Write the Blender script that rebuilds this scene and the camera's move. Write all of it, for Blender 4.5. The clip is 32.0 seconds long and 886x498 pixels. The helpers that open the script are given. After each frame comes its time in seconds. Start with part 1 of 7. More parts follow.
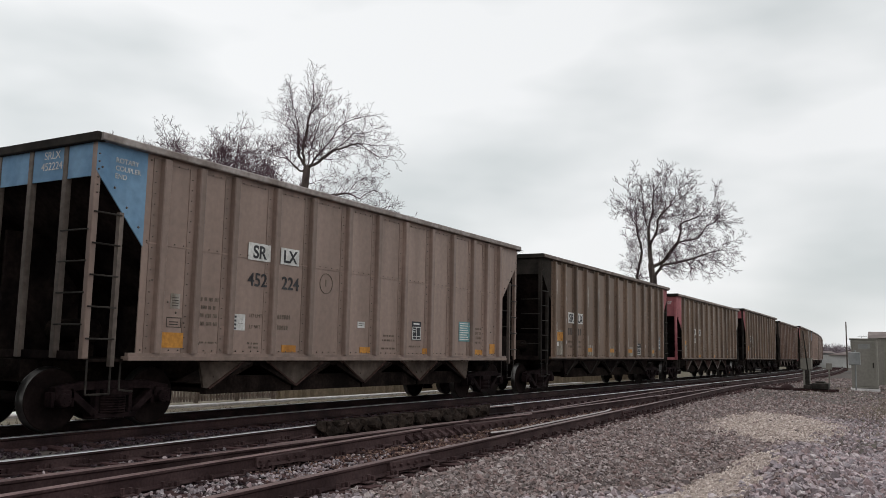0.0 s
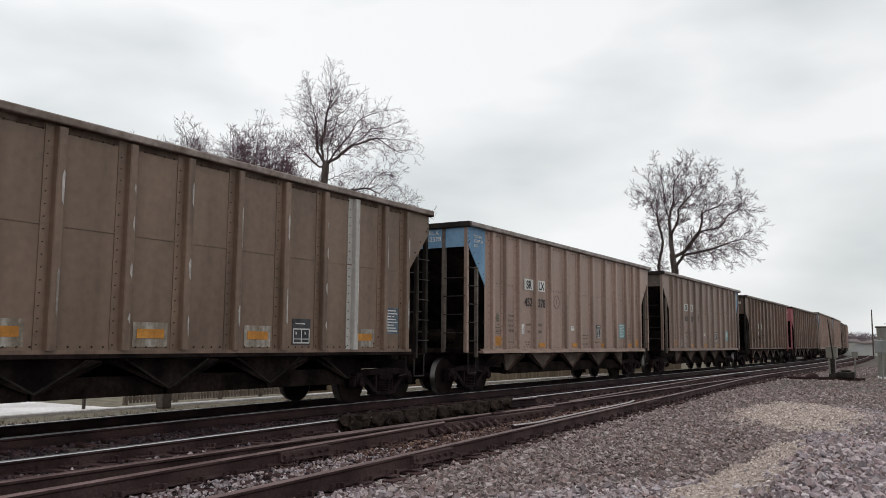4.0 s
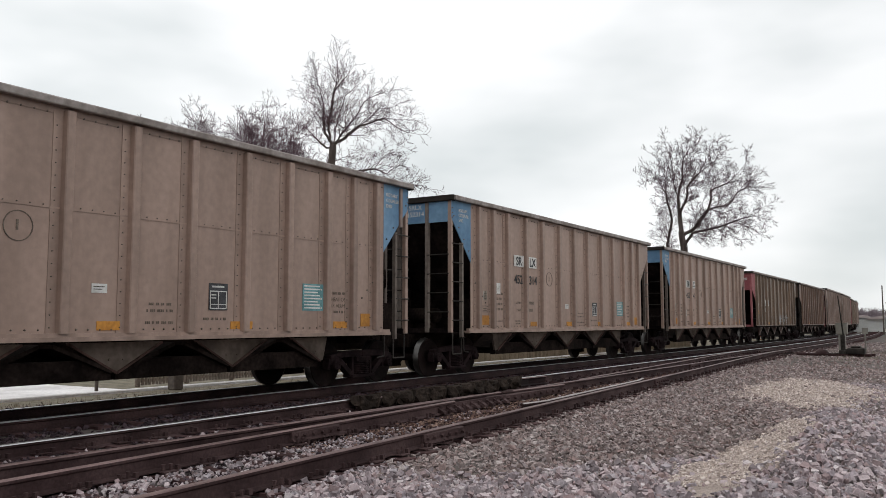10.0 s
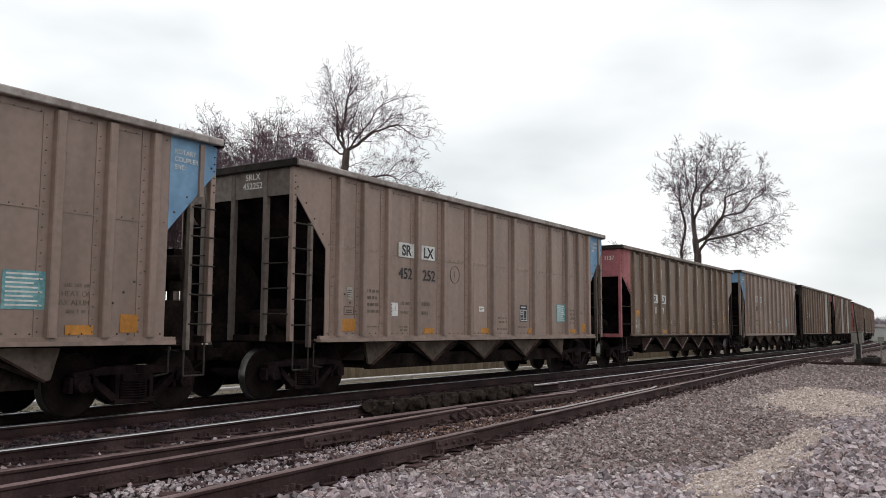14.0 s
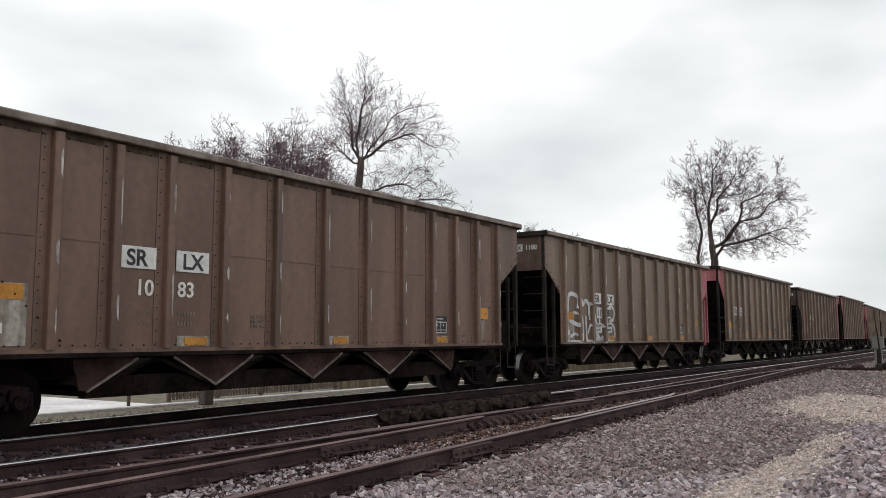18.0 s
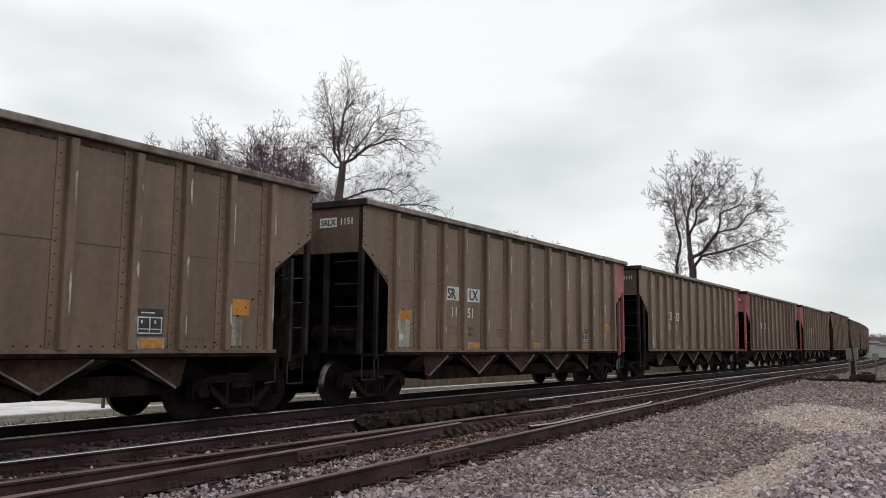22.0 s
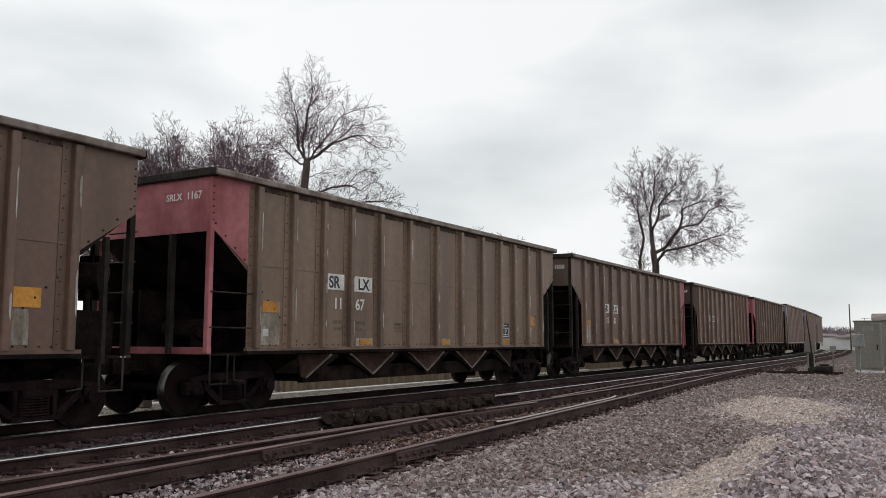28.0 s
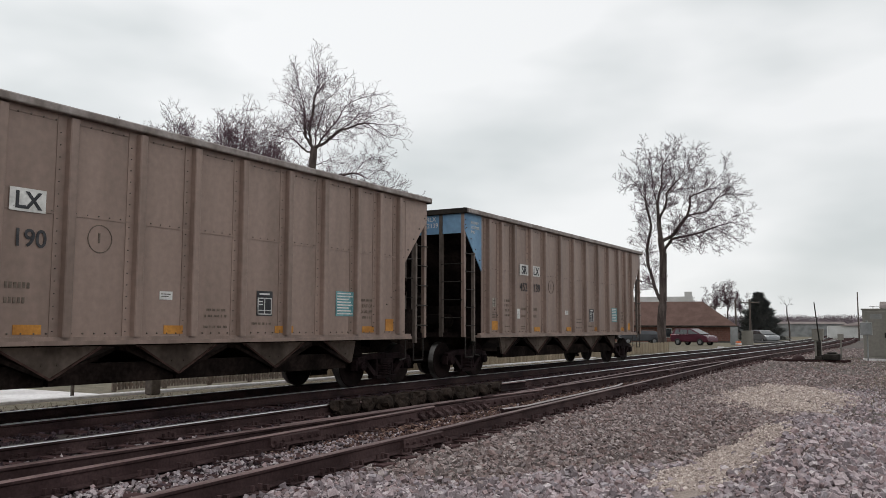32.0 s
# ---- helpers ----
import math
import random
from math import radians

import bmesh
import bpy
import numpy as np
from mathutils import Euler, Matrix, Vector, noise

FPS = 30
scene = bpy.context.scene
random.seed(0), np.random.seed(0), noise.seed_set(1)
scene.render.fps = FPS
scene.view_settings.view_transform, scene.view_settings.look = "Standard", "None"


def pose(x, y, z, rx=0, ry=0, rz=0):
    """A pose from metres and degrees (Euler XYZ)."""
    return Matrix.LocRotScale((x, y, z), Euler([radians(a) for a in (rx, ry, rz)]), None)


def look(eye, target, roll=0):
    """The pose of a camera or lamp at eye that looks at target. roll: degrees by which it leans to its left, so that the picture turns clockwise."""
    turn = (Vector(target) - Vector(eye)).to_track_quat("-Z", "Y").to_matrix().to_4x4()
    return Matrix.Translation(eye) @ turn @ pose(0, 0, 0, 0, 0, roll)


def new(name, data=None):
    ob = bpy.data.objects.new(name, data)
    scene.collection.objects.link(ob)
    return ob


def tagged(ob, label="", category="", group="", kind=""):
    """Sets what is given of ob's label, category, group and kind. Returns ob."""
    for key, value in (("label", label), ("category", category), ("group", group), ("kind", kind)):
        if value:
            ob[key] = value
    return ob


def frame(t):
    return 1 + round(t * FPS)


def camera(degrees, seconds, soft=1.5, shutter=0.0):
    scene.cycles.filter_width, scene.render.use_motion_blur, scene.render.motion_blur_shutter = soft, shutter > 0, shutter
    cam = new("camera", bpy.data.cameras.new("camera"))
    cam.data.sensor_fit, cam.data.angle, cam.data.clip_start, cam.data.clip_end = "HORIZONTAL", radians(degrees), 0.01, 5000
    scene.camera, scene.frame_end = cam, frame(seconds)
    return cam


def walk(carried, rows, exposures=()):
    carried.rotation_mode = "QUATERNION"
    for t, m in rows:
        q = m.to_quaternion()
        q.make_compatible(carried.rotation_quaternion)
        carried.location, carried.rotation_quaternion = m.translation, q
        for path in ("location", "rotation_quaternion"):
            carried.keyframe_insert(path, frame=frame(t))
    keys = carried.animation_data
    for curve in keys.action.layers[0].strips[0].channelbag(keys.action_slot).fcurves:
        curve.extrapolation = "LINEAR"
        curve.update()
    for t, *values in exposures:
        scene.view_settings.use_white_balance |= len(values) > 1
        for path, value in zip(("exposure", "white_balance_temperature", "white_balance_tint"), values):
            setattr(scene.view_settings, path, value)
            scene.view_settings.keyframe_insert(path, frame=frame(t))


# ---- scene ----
from mathutils import Quaternion

cam = camera(56.0, 32.0, 0.7)
EYE = (0.0, 0.0, 1.30)
# seconds, yaw, pitch, roll of the camera, which stands on one spot and is turned by hand
PATH = [
    (0, 30.19, 6.89, -1.21), (0.5, 30.43, 7.02, -0.68), (1, 30.91, 6.95, -0.25), (1.5, 31.14, 7.13, -0.19),
    (2, 31.54, 7.22, -0.06), (2.5, 31.56, 7.12, -0.08), (4.5, 31.50, 5.96, -0.59), (5, 31.07, 5.51, -0.58),
    (5.5, 30.92, 5.35, -0.89), (6, 30.97, 5.22, -0.57), (6.5, 31.11, 5.17, -0.29), (7, 31.38, 5.15, 0.09),
    (7.5, 31.61, 5.21, 0.09), (8, 31.60, 5.27, 0.05), (8.5, 31.46, 5.29, -0.39), (9, 31.72, 5.16, -0.06),
    (9.5, 32.05, 5.02, 0.18), (10, 32.28, 5.04, 0.02), (10.5, 32.57, 5.05, 0.12), (11, 32.64, 5.09, -0.04),
    (11.5, 32.84, 5.04, -0.40), (12, 33.00, 4.91, -0.69), (12.5, 32.97, 4.84, 0.15), (13, 32.94, 4.93, -0.11),
    (13.5, 32.97, 5.20, -0.24), (14, 33.12, 5.47, -0.33), (14.5, 32.98, 5.71, -0.35), (16.5, 33.65, 5.78, -0.04),
    (17, 33.92, 5.84, 0.36), (17.5, 34.08, 5.96, 0.39), (18, 34.22, 6.04, 0.14), (18.5, 34.22, 5.84, -0.14),
    (19, 33.97, 5.91, -0.95), (19.5, 32.46, 5.42, -1.20), (20, 32.22, 5.37, -1.28), (20.5, 32.78, 5.53, -1.30),
    (21, 33.38, 5.77, -1.14), (21.5, 33.07, 6.17, -1.07), (22, 32.78, 6.44, -0.64), (22.5, 32.58, 6.52, 0.09),
    (23, 32.23, 6.58, 0.03), (23.5, 31.87, 6.60, -0.23), (24, 31.75, 6.55, -0.32), (24.5, 31.69, 6.52, -0.31),
    (25, 31.63, 6.35, -0.60), (25.5, 31.52, 6.16, -0.68), (27.5, 30.46, 6.10, -0.36), (28, 30.45, 6.22, -0.10),
    (28.5, 30.29, 6.34, -0.12), (29, 30.36, 6.33, -0.35), (29.5, 30.66, 6.17, -0.34), (30, 30.80, 6.02, -0.53),
    (30.5, 30.86, 5.85, -0.69), (31, 30.70, 5.78, -0.56), (31.5, 30.69, 5.62, -0.26), (32, 30.92, 5.38, -0.16),
]
walk(cam, [(t, pose(*EYE, 90 + p, r, y)) for t, y, p, r in PATH], [(0, 0.15), (2, 0.16), (5, 0.22), (9, 0.34), (11, 0.32), (14, 0.42), (17, 0.33), (20, 0.28), (22, 0.22), (25, 0.21), (28, 0.20), (32, 0.17)])

# ---- world and sun: a bright overcast sky ----
SUN_AZ, SUN_EL = 70.0, 48.0
world = bpy.data.worlds.new("overcast")
scene.world = world
world.use_nodes = True
wn, wl = world.node_tree.nodes, world.node_tree.links
sky = wn.new("ShaderNodeTexSky")
sky.sky_type, sky.sun_disc = "NISHITA", False
sky.sun_elevation, sky.sun_rotation = radians(SUN_EL), radians(-SUN_AZ)
wc = wn.new("ShaderNodeTexCoord")
wm = wn.new("ShaderNodeMapping")
wm.inputs["Scale"].default_value = (1.0, 1.0, 2.6)
wl.new(wc.outputs["Generated"], wm.inputs["Vector"])
cloud = wn.new("ShaderNodeTexNoise")
cloud.inputs["Scale"].default_value, cloud.inputs["Detail"].default_value = 2.6, 4.0
cloud.inputs["Roughness"].default_value = 0.45
wl.new(wm.outputs["Vector"], cloud.inputs["Vector"])
wr = wn.new("ShaderNodeValToRGB")
wr.color_ramp.elements[0].position, wr.color_ramp.elements[0].color = 0.34, (0.625, 0.66, 0.665, 1)
wr.color_ramp.elements[1].position, wr.color_ramp.elements[1].color = 0.57, (0.885, 0.895, 0.90, 1)
wl.new(cloud.outputs["Fac"], wr.inputs["Fac"])
side, fall, dim = wn.new("ShaderNodeSeparateXYZ"), wn.new("ShaderNodeValToRGB"), wn.new("ShaderNodeVectorMath")
half = wn.new("ShaderNodeMath")
half.operation, half.inputs[1].default_value, half.inputs[2].default_value = "MULTIPLY_ADD", 0.5, 0.5
wl.new(wc.outputs["Generated"], side.inputs[0])
wl.new(side.outputs["X"], half.inputs[0])
wl.new(half.outputs[0], fall.inputs["Fac"])
# brighter cloud over the train and behind the camera, a duller band between
for i, (at, v) in enumerate(((0.0, 0.80), (1.0, 0.96), (0.45, 0.735))):
    stop = fall.color_ramp.elements[i] if i < 2 else fall.color_ramp.elements.new(at)
    stop.position, stop.color = at, (v, v, v, 1)
dim.operation = "SCALE"
wl.new(wr.outputs["Color"], dim.inputs[0])
wl.new(fall.outputs[0], dim.inputs["Scale"])
wb1, wb2 = wn["Background"], wn.new("ShaderNodeBackground")
wl.new(sky.outputs["Color"], wb1.inputs["Color"])
wb1.inputs["Strength"].default_value = 0.06
wl.new(dim.outputs[0], wb2.inputs["Color"])
wb2.inputs["Strength"].default_value = 1.26
wx = wn.new("ShaderNodeMixShader")
wx.inputs["Fac"].default_value = 0.93
wl.new(wb1.outputs[0], wx.inputs[1])
wl.new(wb2.outputs[0], wx.inputs[2])
wl.new(wx.outputs[0], wn["World Output"].inputs["Surface"])
sun = new("sun", bpy.data.lights.new("sun", "SUN"))
sun.data.energy, sun.data.angle, sun.data.color = 0.7, radians(14), (1.0, 0.97, 0.93)
# the light comes over the train, from beyond it
sun_at = Vector((-math.sin(radians(SUN_AZ)) * math.cos(radians(SUN_EL)), math.cos(radians(SUN_AZ)) * math.cos(radians(SUN_EL)), math.sin(radians(SUN_EL)))) * 100
sun.matrix_world = look(sun_at, (0, 0, 0))


# ---- materials ----
def surface(name, c1, c2, scale=1.5, rough=0.85, metal=0.0, fine=14.0, bump=0.15, stretch=(1, 1, 1), low=0.38, high=0.62, grain=0.25, island=None, spec=0.3):
    """Two colours in patches, a fine grain over them, relief. island: colours dealt out piece by piece."""
    m = bpy.data.materials.new(name)
    m.use_nodes = True
    n, l = m.node_tree.nodes, m.node_tree.links
    b = n["Principled BSDF"]
    b.inputs["Roughness"].default_value, b.inputs["Metallic"].default_value = rough, metal
    b.inputs["Specular IOR Level"].default_value = spec
    tc, info = n.new("ShaderNodeTexCoord"), n.new("ShaderNodeObjectInfo")
    add = n.new("ShaderNodeVectorMath")
    mul = n.new("ShaderNodeMath")
    mul.operation, mul.inputs[1].default_value = "MULTIPLY", 37.0
    l.new(info.outputs["Random"], mul.inputs[0])
    l.new(tc.outputs["Object"], add.inputs[0])
    l.new(mul.outputs[0], add.inputs[1])
    mp = n.new("ShaderNodeMapping")
    mp.inputs["Scale"].default_value = stretch
    l.new(add.outputs[0], mp.inputs["Vector"])
    n1 = n.new("ShaderNodeTexNoise")
    n1.inputs["Scale"].default_value, n1.inputs["Detail"].default_value = scale, 5.0
    l.new(mp.outputs[0], n1.inputs["Vector"])
    ramp = n.new("ShaderNodeValToRGB")
    e = ramp.color_ramp.elements
    e[0].position, e[0].color, e[1].position, e[1].color = low, (*c1, 1), high, (*c2, 1)
    l.new(n1.outputs["Fac"], ramp.inputs["Fac"])
    col = ramp.outputs["Color"]
    if island:
        geo, deal = n.new("ShaderNodeNewGeometry"), n.new("ShaderNodeValToRGB")
        deal.color_ramp.interpolation = "CONSTANT"
        for i, c in enumerate(island):
            el = deal.color_ramp.elements[i] if i < 2 else deal.color_ramp.elements.new(0.99)
            el.color = (*c, 1)
        for i in range(len(island)):
            deal.color_ramp.elements[i].position = i / len(island)
        l.new(geo.outputs["Random Per Island"], deal.inputs["Fac"])
        mixi = n.new("ShaderNodeMix")
        mixi.data_type, mixi.blend_type = "RGBA", "MIX"
        mixi.inputs["Factor"].default_value = 0.8
        l.new(col, mixi.inputs["A"])
        l.new(deal.outputs["Color"], mixi.inputs["B"])
        col = mixi.outputs["Result"]
    n2 = n.new("ShaderNodeTexNoise")
    n2.inputs["Scale"].default_value, n2.inputs["Detail"].default_value = fine, 6.0
    l.new(add.outputs[0], n2.inputs["Vector"])
    g = n.new("ShaderNodeMapRange")
    g.inputs["From Min"].default_value, g.inputs["From Max"].default_value = 0.3, 0.7
    g.inputs["To Min"].default_value, g.inputs["To Max"].default_value = 1 - grain, 1 + grain
    l.new(n2.outputs["Fac"], g.inputs["Value"])
    vm = n.new("ShaderNodeVectorMath")
    vm.operation = "SCALE"
    l.new(col, vm.inputs[0])
    vary, both = n.new("ShaderNodeMath"), n.new("ShaderNodeMath")
    vary.operation, vary.inputs[1].default_value, vary.inputs[2].default_value = "MULTIPLY_ADD", 0.20, 0.90
    l.new(info.outputs["Random"], vary.inputs[0])
    both.operation = "MULTIPLY"
    l.new(g.outputs[0], both.inputs[0])
    l.new(vary.outputs[0], both.inputs[1])
    l.new(both.outputs[0], vm.inputs["Scale"])
    l.new(vm.outputs[0], b.inputs["Base Color"])
    if bump:
        bp = n.new("ShaderNodeBump")
        bp.inputs["Strength"].default_value, bp.inputs["Distance"].default_value = bump, 0.02
        l.new(n2.outputs["Fac"], bp.inputs["Height"])
        l.new(bp.outputs[0], b.inputs["Normal"])
    return m


V = (1, 1.6, 0.22)   # runs of rain and rust down a car's side
GREY_SIDE = surface("weathered_grey_paint", (0.2007, 0.1372, 0.1107), (0.2606, 0.1815, 0.1494), 1.1, 0.50, stretch=V, fine=9, bump=0.06, grain=0.1, spec=0.5)
PALE_GREY_SIDE = surface("sun_bleached_grey_paint", (0.2609, 0.1756, 0.1395), (0.3388, 0.2323, 0.1882), 1.1, 0.50, stretch=V, fine=9, bump=0.06, grain=0.1, spec=0.5)
GREY_POST = surface("weathered_grey_post", (0.1765, 0.1208, 0.0973), (0.2527, 0.1761, 0.1449), 1.6, 0.50, stretch=V, fine=9, bump=0.06, grain=0.12, spec=0.5)
PALE_GREY_POST = surface("sun_bleached_grey_post", (0.2294, 0.1546, 0.1226), (0.3285, 0.2254, 0.1826), 1.6, 0.50, stretch=V, fine=9, bump=0.06, grain=0.12, spec=0.5)
BROWN_SIDE = surface("weathered_brown_paint", (0.1085, 0.0590, 0.0395), (0.1535, 0.0872, 0.0605), 1.1, 0.50, stretch=V, fine=9, bump=0.06, grain=0.12, spec=0.5)
BROWN_POST = surface("weathered_brown_post", (0.0891, 0.0484, 0.0324), (0.1535, 0.0872, 0.0605), 1.8, 0.50, stretch=V, fine=9, bump=0.06, grain=0.14, spec=0.5)
TAN_SIDE = surface("weathered_tan_brown_paint", (0.1245, 0.0780, 0.0514), (0.1764, 0.1139, 0.0774), 1.1, 0.50, stretch=V, fine=9, bump=0.06, grain=0.12, spec=0.5)
TAN_POST = surface("weathered_tan_brown_post", (0.1022, 0.0640, 0.0421), (0.1764, 0.1139, 0.0774), 1.8, 0.50, stretch=V, fine=9, bump=0.06, grain=0.14, spec=0.5)
OLIVE_SIDE = surface("weathered_olive_brown_paint", (0.1174, 0.0729, 0.0477), (0.1694, 0.1075, 0.0738), 1.0, 0.50, stretch=V, fine=9, bump=0.06, grain=0.12, spec=0.5)
OLIVE_POST = surface("weathered_olive_brown_post", (0.0963, 0.0598, 0.0392), (0.1694, 0.1075, 0.0738), 1.7, 0.50, stretch=V, fine=9, bump=0.06, grain=0.14, spec=0.5)
PALE_POST = surface("bare_aluminium_post", (0.36, 0.34, 0.32), (0.48, 0.46, 0.44), 2.0, 0.55, 0.2, stretch=V, fine=9, bump=0.05, grain=0.1)
RED_END = surface("faded_red_paint", (0.265, 0.076, 0.083), (0.395, 0.140, 0.152), 1.3, 0.7, stretch=(1, 1, 0.5), fine=8, bump=0.06, grain=0.14)
# Body paint darkened for the end turned from the light, on top of soot
BODY_END = surface("shade_and_soot_brown_paint", (0.082, 0.054, 0.043), (0.132, 0.090, 0.072), 1.3, 0.75, stretch=(1, 1, 0.5), fine=10, bump=0.08, grain=0.15, spec=0.15)
BLUE_END = surface("faded_blue_paint", (0.105, 0.205, 0.330), (0.165, 0.285, 0.420), 1.3, 0.7, stretch=(1, 1, 0.5), fine=8, bump=0.06, grain=0.12)
BROWN_END = surface("sooty_brown_paint", (0.0540, 0.0369, 0.0306), (0.0945, 0.0666, 0.0540), 1.3, 0.8, stretch=(1, 1, 0.5), fine=10, bump=0.08, grain=0.15, spec=0.12)
# Sooty dark end paint, which also holds the shade of the open end
DARK_END = surface("sooty_shaded_dark_paint", (0.0165, 0.0142, 0.0128), (0.0345, 0.0292, 0.0255), 1.4, 0.8, fine=10, bump=0.08, grain=0.2, spec=0.06)
RIM_GREY = surface("worn_rim", (0.20, 0.165, 0.150), (0.33, 0.29, 0.275), 2.4, 0.6, 0.15, stretch=(1, 1, 1), fine=12, bump=0.08, grain=0.2)
RIM_BROWN = surface("worn_brown_rim", (0.13, 0.095, 0.078), (0.25, 0.205, 0.185), 2.4, 0.6, 0.1, fine=12, bump=0.08, grain=0.2)
BARE_EDGE = surface("rubbed_bright_edge", (0.24, 0.205, 0.185), (0.46, 0.43, 0.41), 2.2, 0.6, 0.0, stretch=(1, 1, 0.6), fine=12, bump=0.05, low=0.40, high=0.6)
# Grime, with the deep shade under the cars added to the base colour
UNDER = surface("grimy_shaded_underframe", (0.0066, 0.0050, 0.0045), (0.0200, 0.0143, 0.0125), 2.0, 0.9, fine=16, bump=0.2, grain=0.3, spec=0.02)
# Trucks and wheels, darkened past their own grime for the shade beneath
TRUCK = surface("grimy_shaded_cast_steel", (0.0087, 0.0051, 0.0057), (0.0230, 0.0138, 0.0146), 3.0, 0.8, 0.2, fine=20, bump=0.25, grain=0.3, spec=0.06)
WHEEL = surface("shaded_brown_wheel_steel", (0.0065, 0.0042, 0.0040), (0.0150, 0.0095, 0.0090), 3.0, 0.85, 0.0, fine=20, bump=0.15, spec=0.06)
# Near-black plates, with the shade inside open ends and under sills in their colour
SHADE_BLACK = surface("shade_black_plate", (0.0066, 0.0049, 0.0052), (0.0221, 0.0156, 0.0146), 1.6, 0.9, fine=12, bump=0.1, grain=0.3, spec=0.02)
TREAD = surface("polished_wheel_rim", (0.045, 0.042, 0.040), (0.13, 0.125, 0.12), 2.0, 0.3, 0.9, fine=30, bump=0.03, grain=0.1)
# Chute plates: grime plus the shade under the sill, both in the colour
PLATE_DARK = surface("grimy_shaded_brown_plate", (0.0350, 0.0210, 0.0180), (0.0788, 0.0465, 0.0405), 1.6, 0.8, fine=12, bump=0.1, grain=0.25, spec=0.06)
CHUTE_GREY = surface("grimy_shaded_grey_plate", (0.0562, 0.0428, 0.0353), (0.1237, 0.0960, 0.0803), 1.4, 0.8, fine=10, bump=0.08, grain=0.2, spec=0.1)
GREY_END_POST = surface("shaded_grey_post", (0.085, 0.066, 0.056), (0.160, 0.130, 0.112), 1.6, 0.75, stretch=V, fine=9, bump=0.06)
RIVET = surface("dark_rivet", (0.030, 0.021, 0.018), (0.058, 0.042, 0.035), 6.0, 0.7, 0.1, bump=0, spec=0.1)
DECAL = surface("white_decal", (0.50, 0.49, 0.47), (0.66, 0.65, 0.63), 4.0, 0.7, fine=20, bump=0, grain=0.12)
INK = surface("black_lettering", (0.028, 0.028, 0.032), (0.055, 0.055, 0.060), 5.0, 0.7, fine=30, bump=0)
WHITE_INK = surface("white_lettering", (0.52, 0.50, 0.47), (0.68, 0.66, 0.63), 5.0, 0.7, fine=30, bump=0, grain=0.15)
FADED_INK = surface("faded_lettering", (0.060, 0.048, 0.040), (0.095, 0.078, 0.066), 5.0, 0.75, fine=30, bump=0)
FAINT_INK = surface("rubbed_out_lettering", (0.1127, 0.0874, 0.0704), (0.1610, 0.1254, 0.1023), 5.0, 0.75, fine=30, bump=0)
# Coal stain and the rim's shade mixed into one dark brown
FLANGE = surface("coal_stained_shaded_flange", (0.060, 0.042, 0.033), (0.110, 0.080, 0.063), 2.4, 0.8, stretch=(1, 1, 1), fine=10, bump=0.1, grain=0.25, spec=0.08)
YELLOW = surface("orange_yellow_reflector", (0.36, 0.150, 0.026), (0.50, 0.225, 0.040), 2.0, 0.6, fine=18, bump=0, grain=0.18)
CYAN = surface("teal_placard", (0.10, 0.24, 0.26), (0.16, 0.33, 0.35), 4.0, 0.6, fine=20, bump=0)
SLATE = surface("slate_blue_placard", (0.060, 0.085, 0.115), (0.10, 0.130, 0.165), 4.0, 0.6, fine=20, bump=0)
PRIMER = surface("pale_patch", (0.165, 0.135, 0.105), (0.34, 0.31, 0.275), 4.0, 0.7, stretch=V, fine=16, bump=0.04, grain=0.25)
TAG = surface("chalky_spray_paint", (0.40, 0.40, 0.41), (0.58, 0.58, 0.59), 3.0, 0.8, fine=24, bump=0, grain=0.2)
RAIL_SIDE = surface("rusty_rail", (0.0400, 0.0238, 0.0240), (0.0830, 0.0520, 0.0515), 1.2, 0.75, 0.2, fine=30, bump=0.15, grain=0.25, spec=0.08)
RAIL_DARK = surface("greasy_rail", (0.0208, 0.0126, 0.0134), (0.0474, 0.0276, 0.0270), 1.2, 0.6, 0.3, fine=30, bump=0.15, grain=0.25, spec=0.06)
RAIL_TOP = surface("polished_rail_head", (0.4588, 0.4588, 0.4662), (0.5772, 0.5772, 0.5846), 2.0, 0.36, 1.0, fine=40, bump=0.02, grain=0.08)
RAIL_DULL = surface("dull_rail_head", (0.1390, 0.0914, 0.0889), (0.2139, 0.1448, 0.1401), 1.6, 0.45, 0.6, fine=40, bump=0.05, grain=0.15)
GUARD_TOP = surface("worn_guard_rail_head", (0.27, 0.235, 0.23), (0.36, 0.32, 0.315), 1.6, 0.5, 0.4, fine=40, bump=0.05, grain=0.15)
TIE_WOOD = surface("creosoted_wood", (0.0365, 0.0208, 0.0206), (0.0851, 0.0499, 0.0500), 2.0, 0.9, stretch=(0.3, 2, 2), fine=20, bump=0.4, grain=0.3, spec=0.06)
STONES = [(0.369, 0.306, 0.322), (0.230, 0.189, 0.199), (0.476, 0.393, 0.408), (0.357, 0.261, 0.265), (0.183, 0.151, 0.163), (0.431, 0.345, 0.359), (0.570, 0.505, 0.515), (0.273, 0.201, 0.205), (0.344, 0.294, 0.318), (0.256, 0.211, 0.226), (0.537, 0.447, 0.462), (0.369, 0.327, 0.349)]
BALLAST = surface("crushed_stone", (0.16, 0.14, 0.135), (0.26, 0.235, 0.22), 3.0, 0.9, fine=40, bump=0.3, grain=0.22, island=STONES, spec=0.12)
